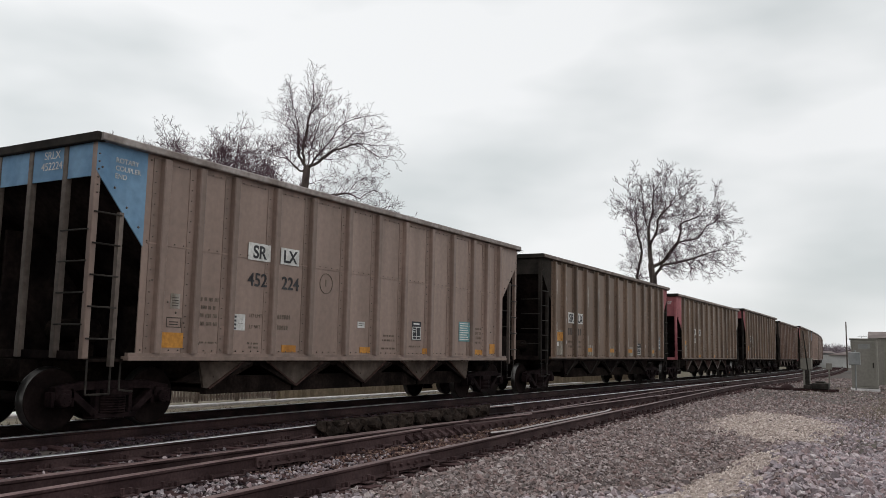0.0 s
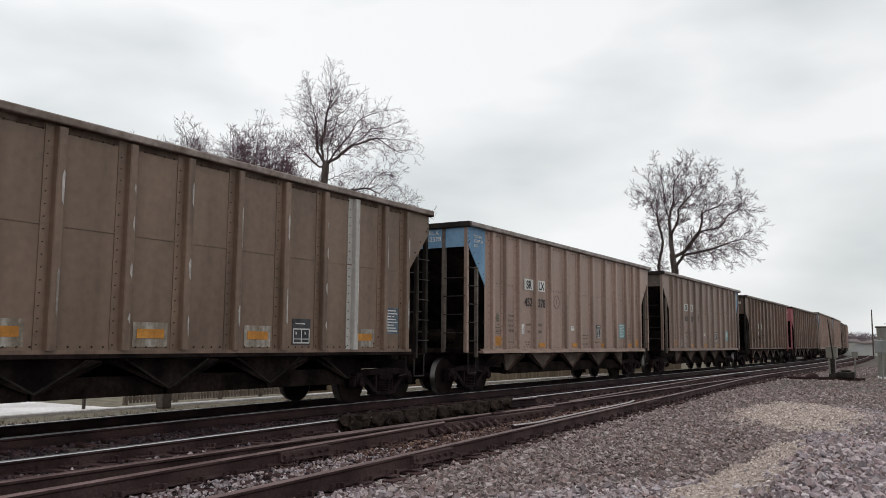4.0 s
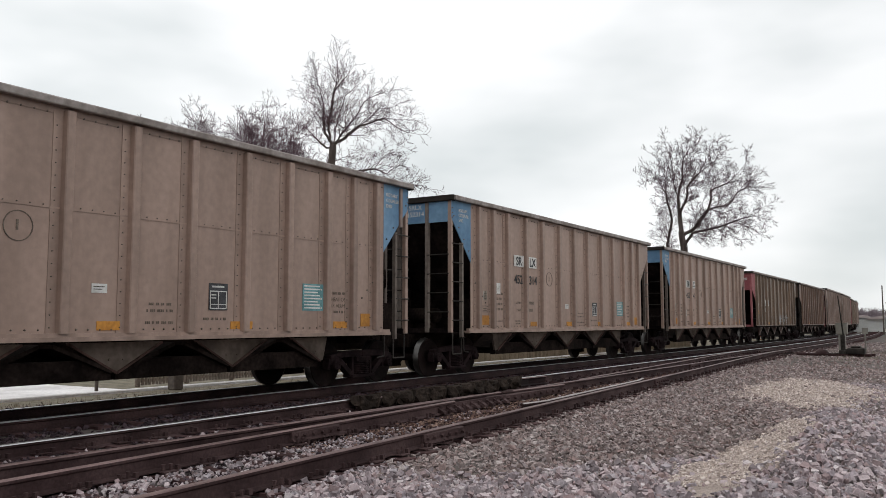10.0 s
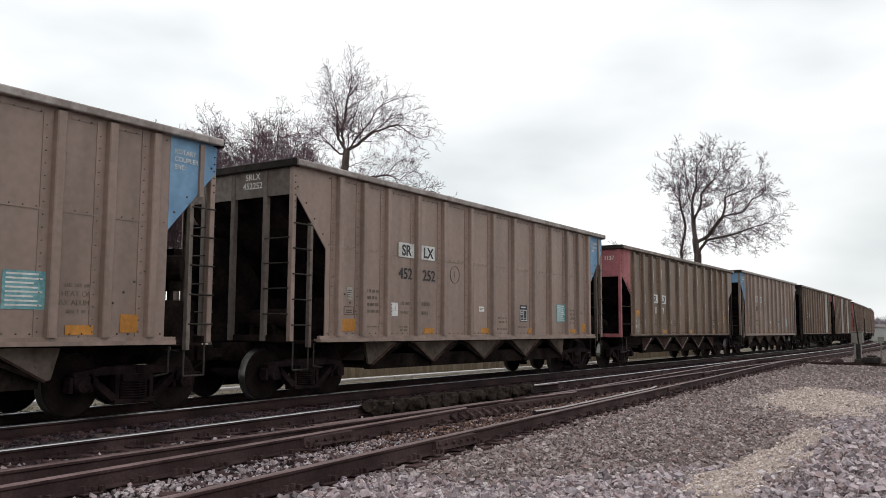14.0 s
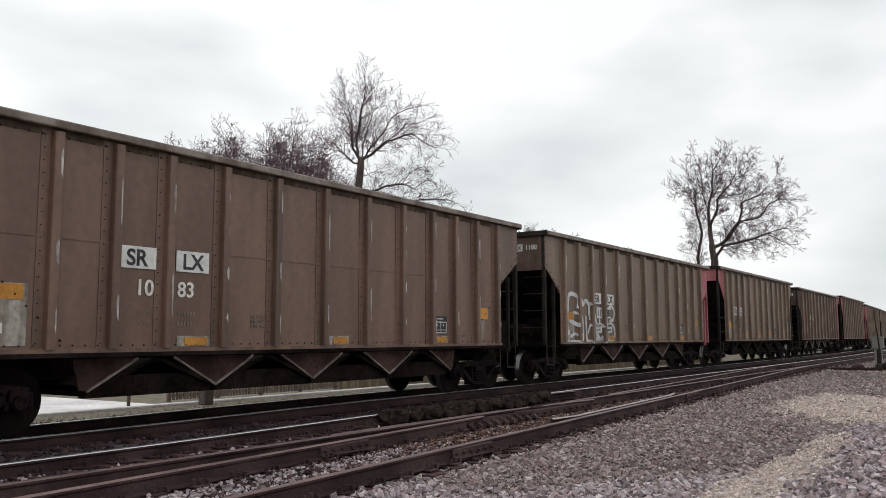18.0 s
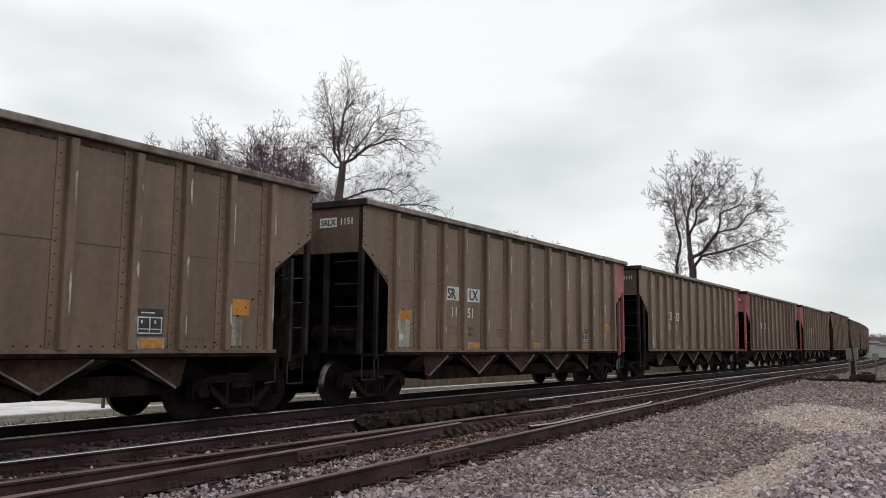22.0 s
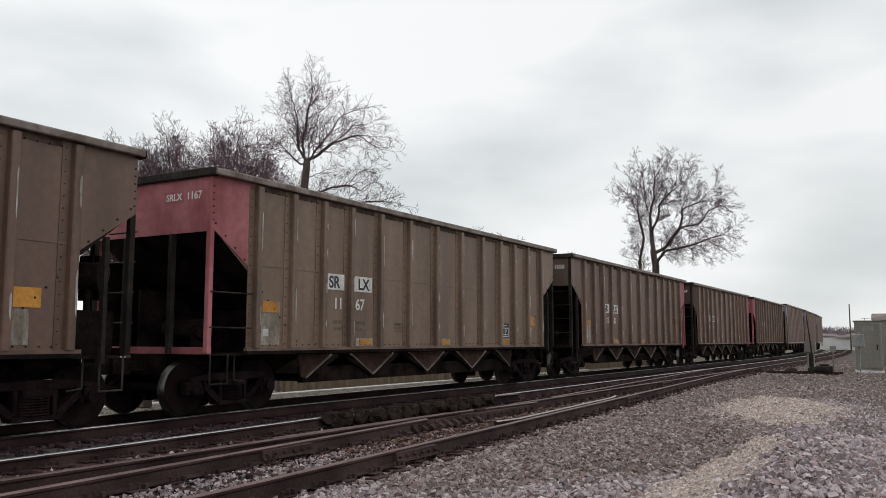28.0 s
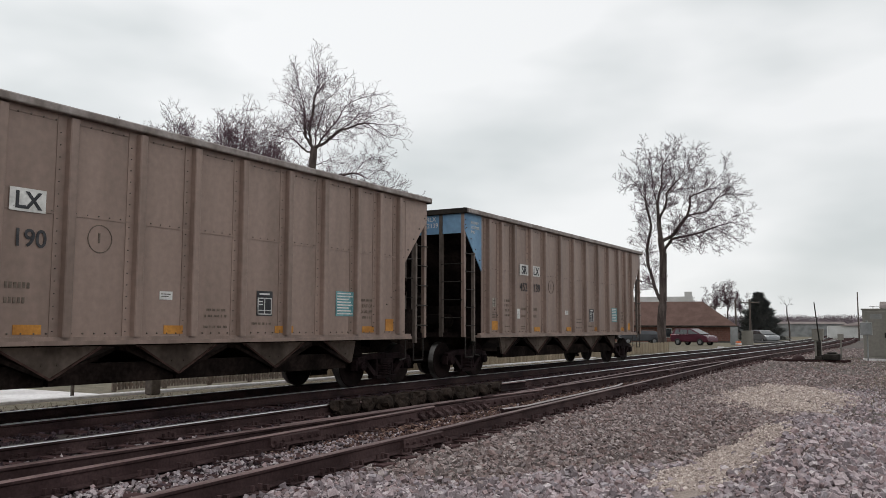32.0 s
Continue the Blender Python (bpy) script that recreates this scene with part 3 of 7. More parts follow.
# ---- tracks ----
def build_tracks():
    main = thing("main_track", "railway track under the train on oil-darkened ballast", "railway track", (0, 0, 0), kind="structure")
    for off in (-GAUGE / 2, GAUGE / 2):
        rail("rail", [on_line(s, off)[:2] for s in (-760, -300, -60, 0, 5, 7, 9, 11, 13, 15, 20, 49.6)] + line_points(off, 56, 790, 90), RAIL_DARK, RAIL_TOP, main, sag=True)
    near = thing("near_track", "railway track with worn rails on brown ballast", "railway track", (0, 0, 0), kind="structure")
    c = X2 - X1
    for off, side, top in ((c - GAUGE / 2, RAIL_SIDE, RAIL_TOP), (c + GAUGE / 2, RAIL_SIDE, RAIL_DULL)):
        rail("rail", [on_line(s, off)[:2] for s in (-760, -300, -60, 0, 5, 7, 9, 11, 13, 15, 20, 49.6)] + line_points(off, 56, 500, 60), side, top, near, sag=off < c)
    turn = thing("siding_track", "rusty turnout track curving out of the near track", "railway track", (0, 0, 0), kind="structure")
    ys = [-500, -200, -100] + [float(y) for y in range(-64, 43, 2)]
    # the inner rail crosses the near track's rail at the frog
    rail("rail", [(X2 - GAUGE / 2 + siding(y) + (0.075 if y > 26 else 0.0), y) for y in ys if y < 13.6], RAIL_SIDE, RAIL_DULL, turn)
    rail("closure_rail", [(X2 - GAUGE / 2 + siding(y) + 0.05, y) for y in ys if 16.5 < y < 41], RAIL_SIDE, RAIL_DULL, turn)
    rail("rail", [(X2 + GAUGE / 2 + siding(y) + (0.08 if y > 41 else 0), y) for y in ys], RAIL_SIDE, RAIL_DULL, turn)
    rail("guard_rail", [(X2 + GAUGE / 2 + siding(12.4) - 0.30, 12.2)] + [(X2 + GAUGE / 2 + siding(y) - 0.18, y) for y in (12.9, 14, 16, 18.6)] + [(X2 + GAUGE / 2 + siding(19) - 0.30, 19.3)], RAIL_SIDE, GUARD_TOP, turn)
    rail("wing_rail", [(X2 + GAUGE / 2 - 0.10, 8.6), (X2 + GAUGE / 2 - 0.05, 13.0), (X2 + GAUGE / 2 + 0.20, 16.5)], RAIL_SIDE, RAIL_DULL, turn)
    rail("guard_rail", [(X2 - GAUGE / 2 + 0.24, 11.9), (X2 - GAUGE / 2 + 0.13, 12.6), (X2 - GAUGE / 2 + 0.13, 18.0), (X2 - GAUGE / 2 + 0.24, 18.7)], RAIL_DARK, RAIL_DULL, near)

    def frog(bm):
        slab(bm, [(-0.03, -0.9, -0.02), (0.10, -0.9, -0.02), (0.02, 0.9, -0.02), (-0.02, 0.9, -0.02)], (0, 0, 0.02))
        box(bm, -0.20, 0.26, -1.5, 1.4, -0.17, -0.05)
        for y in np.arange(-1.3, 1.4, 0.28):
            tube(bm, (-0.24, y, -0.10), (0.30, y, -0.10), 0.018, n=6)
            tube(bm, (0.26, y, -0.10), (0.31, y, -0.10), 0.035, n=6)
    part("frog", mesh("frog", frog), RAIL_SIDE, turn, at=(X2 + GAUGE / 2, 14.9, 0))

    def joint_bar(bm):
        slab(bm, [(0.012, -0.47, -0.150), (0.115, -0.47, -0.150), (0.085, -0.47, -0.115), (0.080, -0.47, -0.040), (0.012, -0.47, -0.030)], (0, 0.94, 0))
        for y in (-0.40, -0.25, -0.09, 0.09, 0.25, 0.40):
            tube(bm, (0.02, y, -0.085), (0.125, y, -0.085), 0.024, n=6)
    for x, y in ((X2 - GAUGE / 2 + siding(8.2), 8.2), (X2 + GAUGE / 2 + siding(8.9), 8.9), (X2 + GAUGE / 2 + siding(19.7), 19.7), (X2 + GAUGE / 2 + siding(3.4), 3.4), (X2 + GAUGE / 2, 27.0)):
        part("joint_bar", mesh("joint_bar", joint_bar), RAIL_SIDE, turn, "bolted rusty joint bar", at=(x, y, 0))

    def heel(bm):
        for k in range(9):
            y = -1.1 + k * 0.27
            slab(bm, [(0.012, y - 0.05, -0.165), (0.20, y - 0.05, -0.165), (0.19, y - 0.05, -0.13), (0.06, y - 0.05, -0.06), (0.012, y - 0.05, -0.05)], (0, 0.10, 0))
            tube(bm, (0.05, y, -0.09), (0.115, y, -0.09), 0.030, n=6)
            tube(bm, (0.17, y + 0.08, -0.18), (0.17, y + 0.08, -0.105), 0.016, 0.026, n=5)
        box(bm, 0.012, 0.05, -1.25, 1.25, -0.15, -0.035)
    part("heel_block", mesh("heel", heel), RAIL_SIDE, turn, "bolted rusty heel block", at=(X2 - GAUGE / 2 + siding(12.6), 12.6, 0))

    # grease-caked rail braces along the guard rail
    def clod(seed):
        def b(bm):
            bmesh.ops.create_icosphere(bm, subdivisions=3, radius=0.5)
            for v in bm.verts:
                k = 1 + 0.55 * noise.noise(v.co * 3 + Vector((seed, 0, 0))) + 0.3 * noise.noise(v.co * 9 + Vector((seed, 4, 0)))
                v.co = Vector((v.co.x * 0.34 * k, v.co.y * 0.60 * k, min(0.075, v.co.z * 0.36 * k - 0.03)))
            beam(bm, (0.06, 0.16, -0.14), (0.02, 0.30, 0.085), 0.16, 0.022)
        return b
    for i in range(11):
        part("rail_brace", mesh("clod%d" % (i % 4), clod(i % 4)), GREASE, near, "grease-caked rail brace", at=(X2 - GAUGE / 2 + 0.17, 11.65 + i * 0.545, -0.03 + 0.012 * math.sin(i * 2.1)))

    # sleepers, tie plates and spikes, joined
    bm = bmesh.new()
    rng = random.Random(4)
    for c0, y0, y1 in ((0.0, -120, 240), (X2 - X1, -120, 200)):
        y = y0
        while y < y1:
            x, yy, a = on_line(y, c0)
            k = 1.28 + rng.uniform(-0.05, 0.05) + (siding(y) * 0.5 if c0 and -2 < y < 40 else 0)
            xo = siding(y) * 0.5 - (0.25 if siding(y) > 0.3 else 0) if c0 and -2 < y < 40 else 0
            box(bm, -k + xo, k + xo, -0.115, 0.115, -0.18, 0.0, pose(x, yy, -0.192 + rng.uniform(-0.012, 0.0), 0, 0, math.degrees(a) + rng.uniform(-0.6, 0.6)))
            y += 0.53
    y = -100
    while y < -2:
        box(bm, -1.35, 1.35, -0.115, 0.115, -0.18, 0.0, pose(X2 + siding(y), y, -0.192))
        y += 0.53
    me = bpy.data.meshes.new("ties")
    bm.to_mesh(me)
    bm.free()
    me.materials.append(None)
    tagged(part("ties", me, TIE_WOOD), "dark creosoted wooden railway ties", "railway ties", kind="stuff")
    bm = bmesh.new()
    for y in np.arange(2.0, 44, 0.53):
        for x in (X2 - GAUGE / 2, X2 + GAUGE / 2, X2 - GAUGE / 2 + siding(y), X2 + GAUGE / 2 + siding(y)):
            box(bm, x - 0.17, x + 0.17, y - 0.09, y + 0.09, -0.187, -0.176)
            for dx in (-0.095, 0.095):
                for dy in (-0.045, 0.05):
                    tube(bm, (x + dx, y + dy, -0.18), (x + dx * 0.98, y + dy, -0.125 + rng.uniform(-0.01, 0.02)), 0.014, 0.024, n=5)
            # rail anchors clipped under the base
            box(bm, x + 0.055, x + 0.105, y + 0.13, y + 0.17, -0.185, -0.135)
    me = bpy.data.meshes.new("tie_plates")
    bm.to_mesh(me)
    bm.free()
    me.materials.append(None)
    tagged(part("tie_plates", me, RAIL_SIDE), "rusty tie plates, spikes and rail anchors", "rail fastenings", kind="stuff")


build_tracks()


# ---- the train: forty-five coal hoppers ----
PITCH = 16.18
SHAPES = {   # half length, top, posts from the middle, foot and head of the open corner
    "grey": (7.20, 4.35, (0.0, 1.09, 2.27, 3.32, 4.40, 5.20, 5.95), 3.80, 2.78),
    "brown": (7.34, 4.19, (0.0, 1.22, 2.38, 3.45, 4.36, 5.28, 6.23), 3.20, 2.48),
}
SHAPES["olive"] = (7.20, 4.35, (0.0, 1.10, 2.27, 3.38, 4.36, 5.38, 6.20), 3.80, 2.78)
PAINT = {"grey": (GREY_SIDE, GREY_POST, RIM_GREY), "brown": (BROWN_SIDE, BROWN_POST, RIM_BROWN), "olive": (OLIVE_SIDE, OLIVE_POST, RIM_BROWN), "tan": (TAN_SIDE, TAN_POST, RIM_BROWN), "pale": (PALE_GREY_SIDE, PALE_GREY_POST, RIM_GREY)}
XS, XO = 1.50, 1.60      # side sheet, outside of posts and rim
ZB = 1.15                # foot of the side sheet


def text_mesh(s, height, bold=0.0, align="LEFT"):
    key = ("text", s, height, align)
    if key not in MESHES:
        cu = bpy.data.curves.new("lettering", "FONT")
        cu.body, cu.size, cu.align_x, cu.offset, cu.extrude = s, height / 0.70, align, bold, 0.002
        ob = new("lettering", cu)
        bpy.context.view_layer.update()
        me = bpy.data.meshes.new_from_object(ob.evaluated_get(bpy.context.evaluated_depsgraph_get()))
        bpy.data.objects.remove(ob)
        me.materials.clear()
        me.materials.append(None)
        me.name = "lettering"
        MESHES[key] = me
    return MESHES[key]


ON_SIDE = Matrix(((0, 0, 1, 0), (1, 0, 0, 0), (0, 1, 0, 0), (0, 0, 0, 1)))     # letters run along +y, face +x
ON_FRONT = Matrix(((1, 0, 0, 0), (0, 0, -1, 0), (0, 1, 0, 0), (0, 0, 0, 1)))   # letters run along +x, face -y


def plate(w, h, d=0.006):
    return mesh(("plate", w, h), lambda bm: box(bm, 0, d, 0, w, 0, h))


def build_post(h):
    def b(bm):
        # riveted flange and a boxed hat with chamfered edges, running up
        slab(bm, [(0, -0.20, 0), (0.010, -0.20, 0), (0.010, -0.06, 0), (0.085, -0.045, 0), (0.10, -0.03, 0), (0.10, 0.075, 0), (0.088, 0.09, 0), (0, 0.105, 0)], (0, 0, h))
    return b


def build_edge(h, i):
    rng = random.Random(50 + i)

    def b(bm):
        # bare streaks of uneven length and width down the outer face
        n = 2 + i % 3
        for k in range(n):
            room = 2.7 / n
            z0, ln, w, y = 0.12 + room * (k + rng.uniform(0.0, 0.4)), room * rng.uniform(0.15, 0.5), rng.uniform(0.022, 0.05), rng.uniform(0.066, 0.074)
            z1 = min(z0 + ln, h)
            slab(bm, [(0.0985, y, z0), (0.0985, y, z1), (0.0985, y - w * 0.4, z1 + 0.04), (0.0985, y - w, z1 - 0.05), (0.0985, y - w * 0.7, z0 + 0.06)], (0.0065, 0, 0))
    return b


def build_rivets(kind):
    hl, top, posts, ze, zs = SHAPES[kind]

    def b(bm):
        def dot(y, z, x=XS + 0.004, r=0.020):
            tube(bm, (x, y, z), (x + 0.018, y, z), r, r * 0.7, n=6)
        offs = sorted({s * p for p in posts for s in (-1, 1)})
        for p in offs:
            for i in range(17):
                dot(p - 0.15, ZB + 0.08 + i * 0.172, XS + 0.010, 0.0095 if kind == "grey" else 0.010)
        y = -6.2
        while y < 6.2:
            if min(abs(y - p) for p in offs) > 0.13:
                dot(y, ZB + 0.05, r=0.014)
                dot(y, top - 0.20, r=0.016 if kind == "grey" else 0.019)
                if kind == "grey":
                    dot(y, 2.88, r=0.010)
            y += 0.185
        for s in (-1, 1):
            k = (ze - zs) / 0.9
            for i in range(4):
                dot(s * (hl - 0.12 - i * 0.235), ze + 0.06 - i * 0.235 * k)
            for i in range(8):
                y = s * (6.05 - i * 0.17) if kind == "grey" else s * (6.05 - i * 0.16)
                dot(y, (2.28 if kind == "grey" else 2.15) - i * 0.14 * (1.15 if kind == "grey" else 1.05))
            for i in range(6):
                dot(s * (hl - 0.06), top - 0.30 - i * 0.115, r=0.016)
    return b


def build_spring(bm):
    """Three coils side by side as one ribbed block."""
    rings = []
    for i in range(15):
        k = 1.0 if i % 2 else 0.80
        ring = []
        for j in range(24):
            a = 2 * math.pi * j / 24
            lobe = 0.085 + 0.028 * abs(math.cos(math.asin(max(-1, min(1, math.sin(a)))) * 1.0)) * (0.4 + 0.6 * abs(math.cos(1.5 * math.pi * math.sin(a))))
            ring.append(bm.verts.new((lobe * k * 1.5 * math.cos(a), 0.235 * (0.9 + 0.1 * k) * math.sin(a), 0.235 + i * 0.019)))
        rings.append(ring)
    for r, q in zip(rings, rings[1:]):
        for j in range(24):
            bm.faces.new((r[j], r[(j + 1) % 24], q[(j + 1) % 24], q[j]))


def build_side_frame(bm):
    """Cast truck frame: arched top, sloping arms down to the spring seat, jaws over the bearings."""
    w = 0.16
    for s in (-1, 1):
        beam(bm, (0, 0, 0.665), (0, s * 0.62, 0.655), w, 0.13)
        beam(bm, (0, s * 0.60, 0.655), (0, s * 1.02, 0.585), w, 0.12)
        beam(bm, (0, s * 0.80, 0.60), (0, s * 0.34, 0.235), w, 0.11)
        beam(bm, (0, s * 0.30, 0.62), (0, s * 0.30, 0.22), w * 0.9, 0.07)
        box(bm, -0.09, 0.09, s * 0.89 - 0.13, s * 0.89 + 0.13, 0.46, 0.60)
        box(bm, -0.08, 0.08, s * 0.89 - 0.19, s * 0.89 - 0.13, 0.36, 0.58)
        box(bm, -0.08, 0.08, s * 0.89 + 0.13, s * 0.89 + 0.19, 0.36, 0.58)
        tube(bm, (-0.06, s * 0.89, 0.457), (0.15, s * 0.89, 0.457), 0.115, 0.10, n=14)
        for a in range(3):
            tube(bm, (0.15, s * 0.89 + 0.05 * math.cos(a * 2.1), 0.457 + 0.05 * math.sin(a * 2.1)), (0.17, s * 0.89 + 0.05 * math.cos(a * 2.1), 0.457 + 0.05 * math.sin(a * 2.1)), 0.018, n=6)
    box(bm, -0.13, 0.13, -0.38, 0.38, 0.165, 0.235)
    box(bm, -0.10, 0.12, -0.24, 0.24, 0.50, 0.60)


def build_wheelset():
    bm = bmesh.new()
    for s in (-1, 1):
        prof = [(0.0, 0.10), (0.06, 0.11), (0.045, 0.20), (0.055, 0.33), (0.068, 0.395), (0.068, 0.430), (0.065, 0.455), (-0.040, 0.462), (-0.052, 0.480), (-0.066, 0.482), (-0.074, 0.462), (-0.072, 0.395), (-0.030, 0.33), (-0.040, 0.12), (-0.085, 0.11), (-0.09, 0.0)]
        fs = lathe(bm, [(s * (0.755 + a), r) for a, r in prof], "X", 32)
        for f in fs:
            r = sum((v.co.yz.length for v in f.verts)) / 4
            f.material_index = 1 if r > 0.452 else 0
    tube(bm, (-1.02, 0, 0), (1.02, 0, 0), 0.085, n=12)
    bmesh.ops.recalc_face_normals(bm, faces=bm.faces)
    me = bpy.data.meshes.new("wheelset")
    bm.to_mesh(me)
    bm.free()
    me.materials.append(WHEEL)
    me.materials.append(TREAD)
    for f in me.polygons:
        f.use_smooth = True
    return me


WHEELSET = build_wheelset()


def build_coupler(bm):
    box(bm, -0.09, 0.09, 0, 0.55, 0.76, 0.92)
    slab(bm, [(-0.16, 0.50, 0.72), (0.10, 0.50, 0.72), (0.17, 0.66, 0.72), (0.10, 0.80, 0.72), (0.02, 0.72, 0.72), (-0.05, 0.68, 0.72), (-0.14, 0.84, 0.72), (-0.20, 0.70, 0.72)], (0, 0, 0.27))
    tube(bm, (0.28, 0.1, 0.80), (0.30, 0.55, 0.52), 0.025, n=6)
    tube(bm, (0.30, 0.55, 0.52), (0.22, 0.85, 0.50), 0.025, n=6)


def build_brake_wheel(bm):
    n = 20
    for i in range(n):
        a, c = 2 * math.pi * i / n, 2 * math.pi * (i + 1) / n
        tube(bm, (0.28 * math.cos(a), 0, 0.28 * math.sin(a)), (0.28 * math.cos(c), 0, 0.28 * math.sin(c)), 0.016, n=5, cap=False)
    for i in range(6):
        a = math.pi * i / 3
        tube(bm, (0, 0.02, 0), (0.28 * math.cos(a), 0, 0.28 * math.sin(a)), 0.012, n=5)
    tube(bm, (0, 0.10, 0), (0, -0.02, 0), 0.05, n=8)


def build_tank(bm):
    lathe(bm, [(-0.55, 0.0), (-0.53, 0.12), (-0.46, 0.19), (0.46, 0.19), (0.53, 0.12), (0.55, 0.0)], "X", 14)
    for x in (-0.3, 0.3):
        box(bm, x - 0.03, x + 0.03, -0.15, 0.15, -0.40, -0.12)


def build_chute(edge):
    """The sloping side plate between two hopper doors; an end one is cut off upright."""
    def b(bm):
        if edge == 0:
            slab(bm, [(0, -0.80, 1.05), (0, 0.80, 1.05), (0, 0.03, 0.62), (0, -0.03, 0.62)], (-0.05, 0, 0))
        else:
            slab(bm, [(0, 0.80, 1.05), (0, -0.22, 1.05), (0, -0.10, 0.62), (0, 0.02, 0.60)], (-0.05, 0, 0))
        for y, z in ((-0.12, 0.80), (0.12, 0.80)):
            tube(bm, (0, y, z), (0.015, y, z), 0.02, n=6)
    return b


def build_lip(edge):
    def b(bm):
        beam(bm, (0.012, 0.80, 1.04), (0.012, 0.0, 0.60), 0.05, 0.030)
        if edge == 0:
            beam(bm, (0.012, -0.80, 1.04), (0.012, 0.0, 0.60), 0.05, 0.030)
    return b


def build_doors(bm):
    # pair of doors under one pocket, sloping to a dark slot
    slab(bm, [(-1.30, -1.05, 0.62), (1.30, -1.05, 0.62), (1.30, -0.10, 1.00), (-1.30, -0.10, 1.00)], (0, 0, -0.06))
    slab(bm, [(-1.30, 1.05, 0.62), (1.30, 1.05, 0.62), (1.30, 0.10, 1.00), (-1.30, 0.10, 1.00)], (0, 0, -0.06))
    box(bm, -1.05, 1.05, -1.05, 1.05, 0.48, 0.64)
    box(bm, -1.20, -1.05, -1.10, 1.10, 0.46, 0.76)
    box(bm, 1.05, 1.20, -1.10, 1.10, 0.46, 0.76)


def build_top_chord(hl):
    def b(bm):
        slab(bm, [(XS - 0.06, 0, -0.115), (XO + 0.03, 0, -0.115), (XO + 0.04, 0, -0.10), (XO + 0.04, 0, -0.02), (XO + 0.02, 0, 0.0), (XS - 0.06, 0, 0.0)], (0, 2 * hl, 0))
    return b


def build_gussets(offs):
    """The strips under the rim between the posts, stained and shade-darkened except on grey cars, with a row of rivets
    along the foot.
    """
    def b(bm):
        for at, end in zip(offs, offs[1:]):
            w = end - at
            n = max(4, int(round((w - 0.30) / 0.12)))
            pts = [(0, at + 0.11, -0.115), (0, at + w - 0.21, -0.115)]
            for i in range(n + 1):
                pts.append((0, at + w - 0.21 - (w - 0.32) * i / n, -0.205 - 0.006 * (i % 2)))
            slab(bm, pts, (0.010, 0, 0))
    return b


def front_posts(kind):
    return (-0.80, 0.05, 0.88) if kind == "grey" else (-0.55, 0.62)


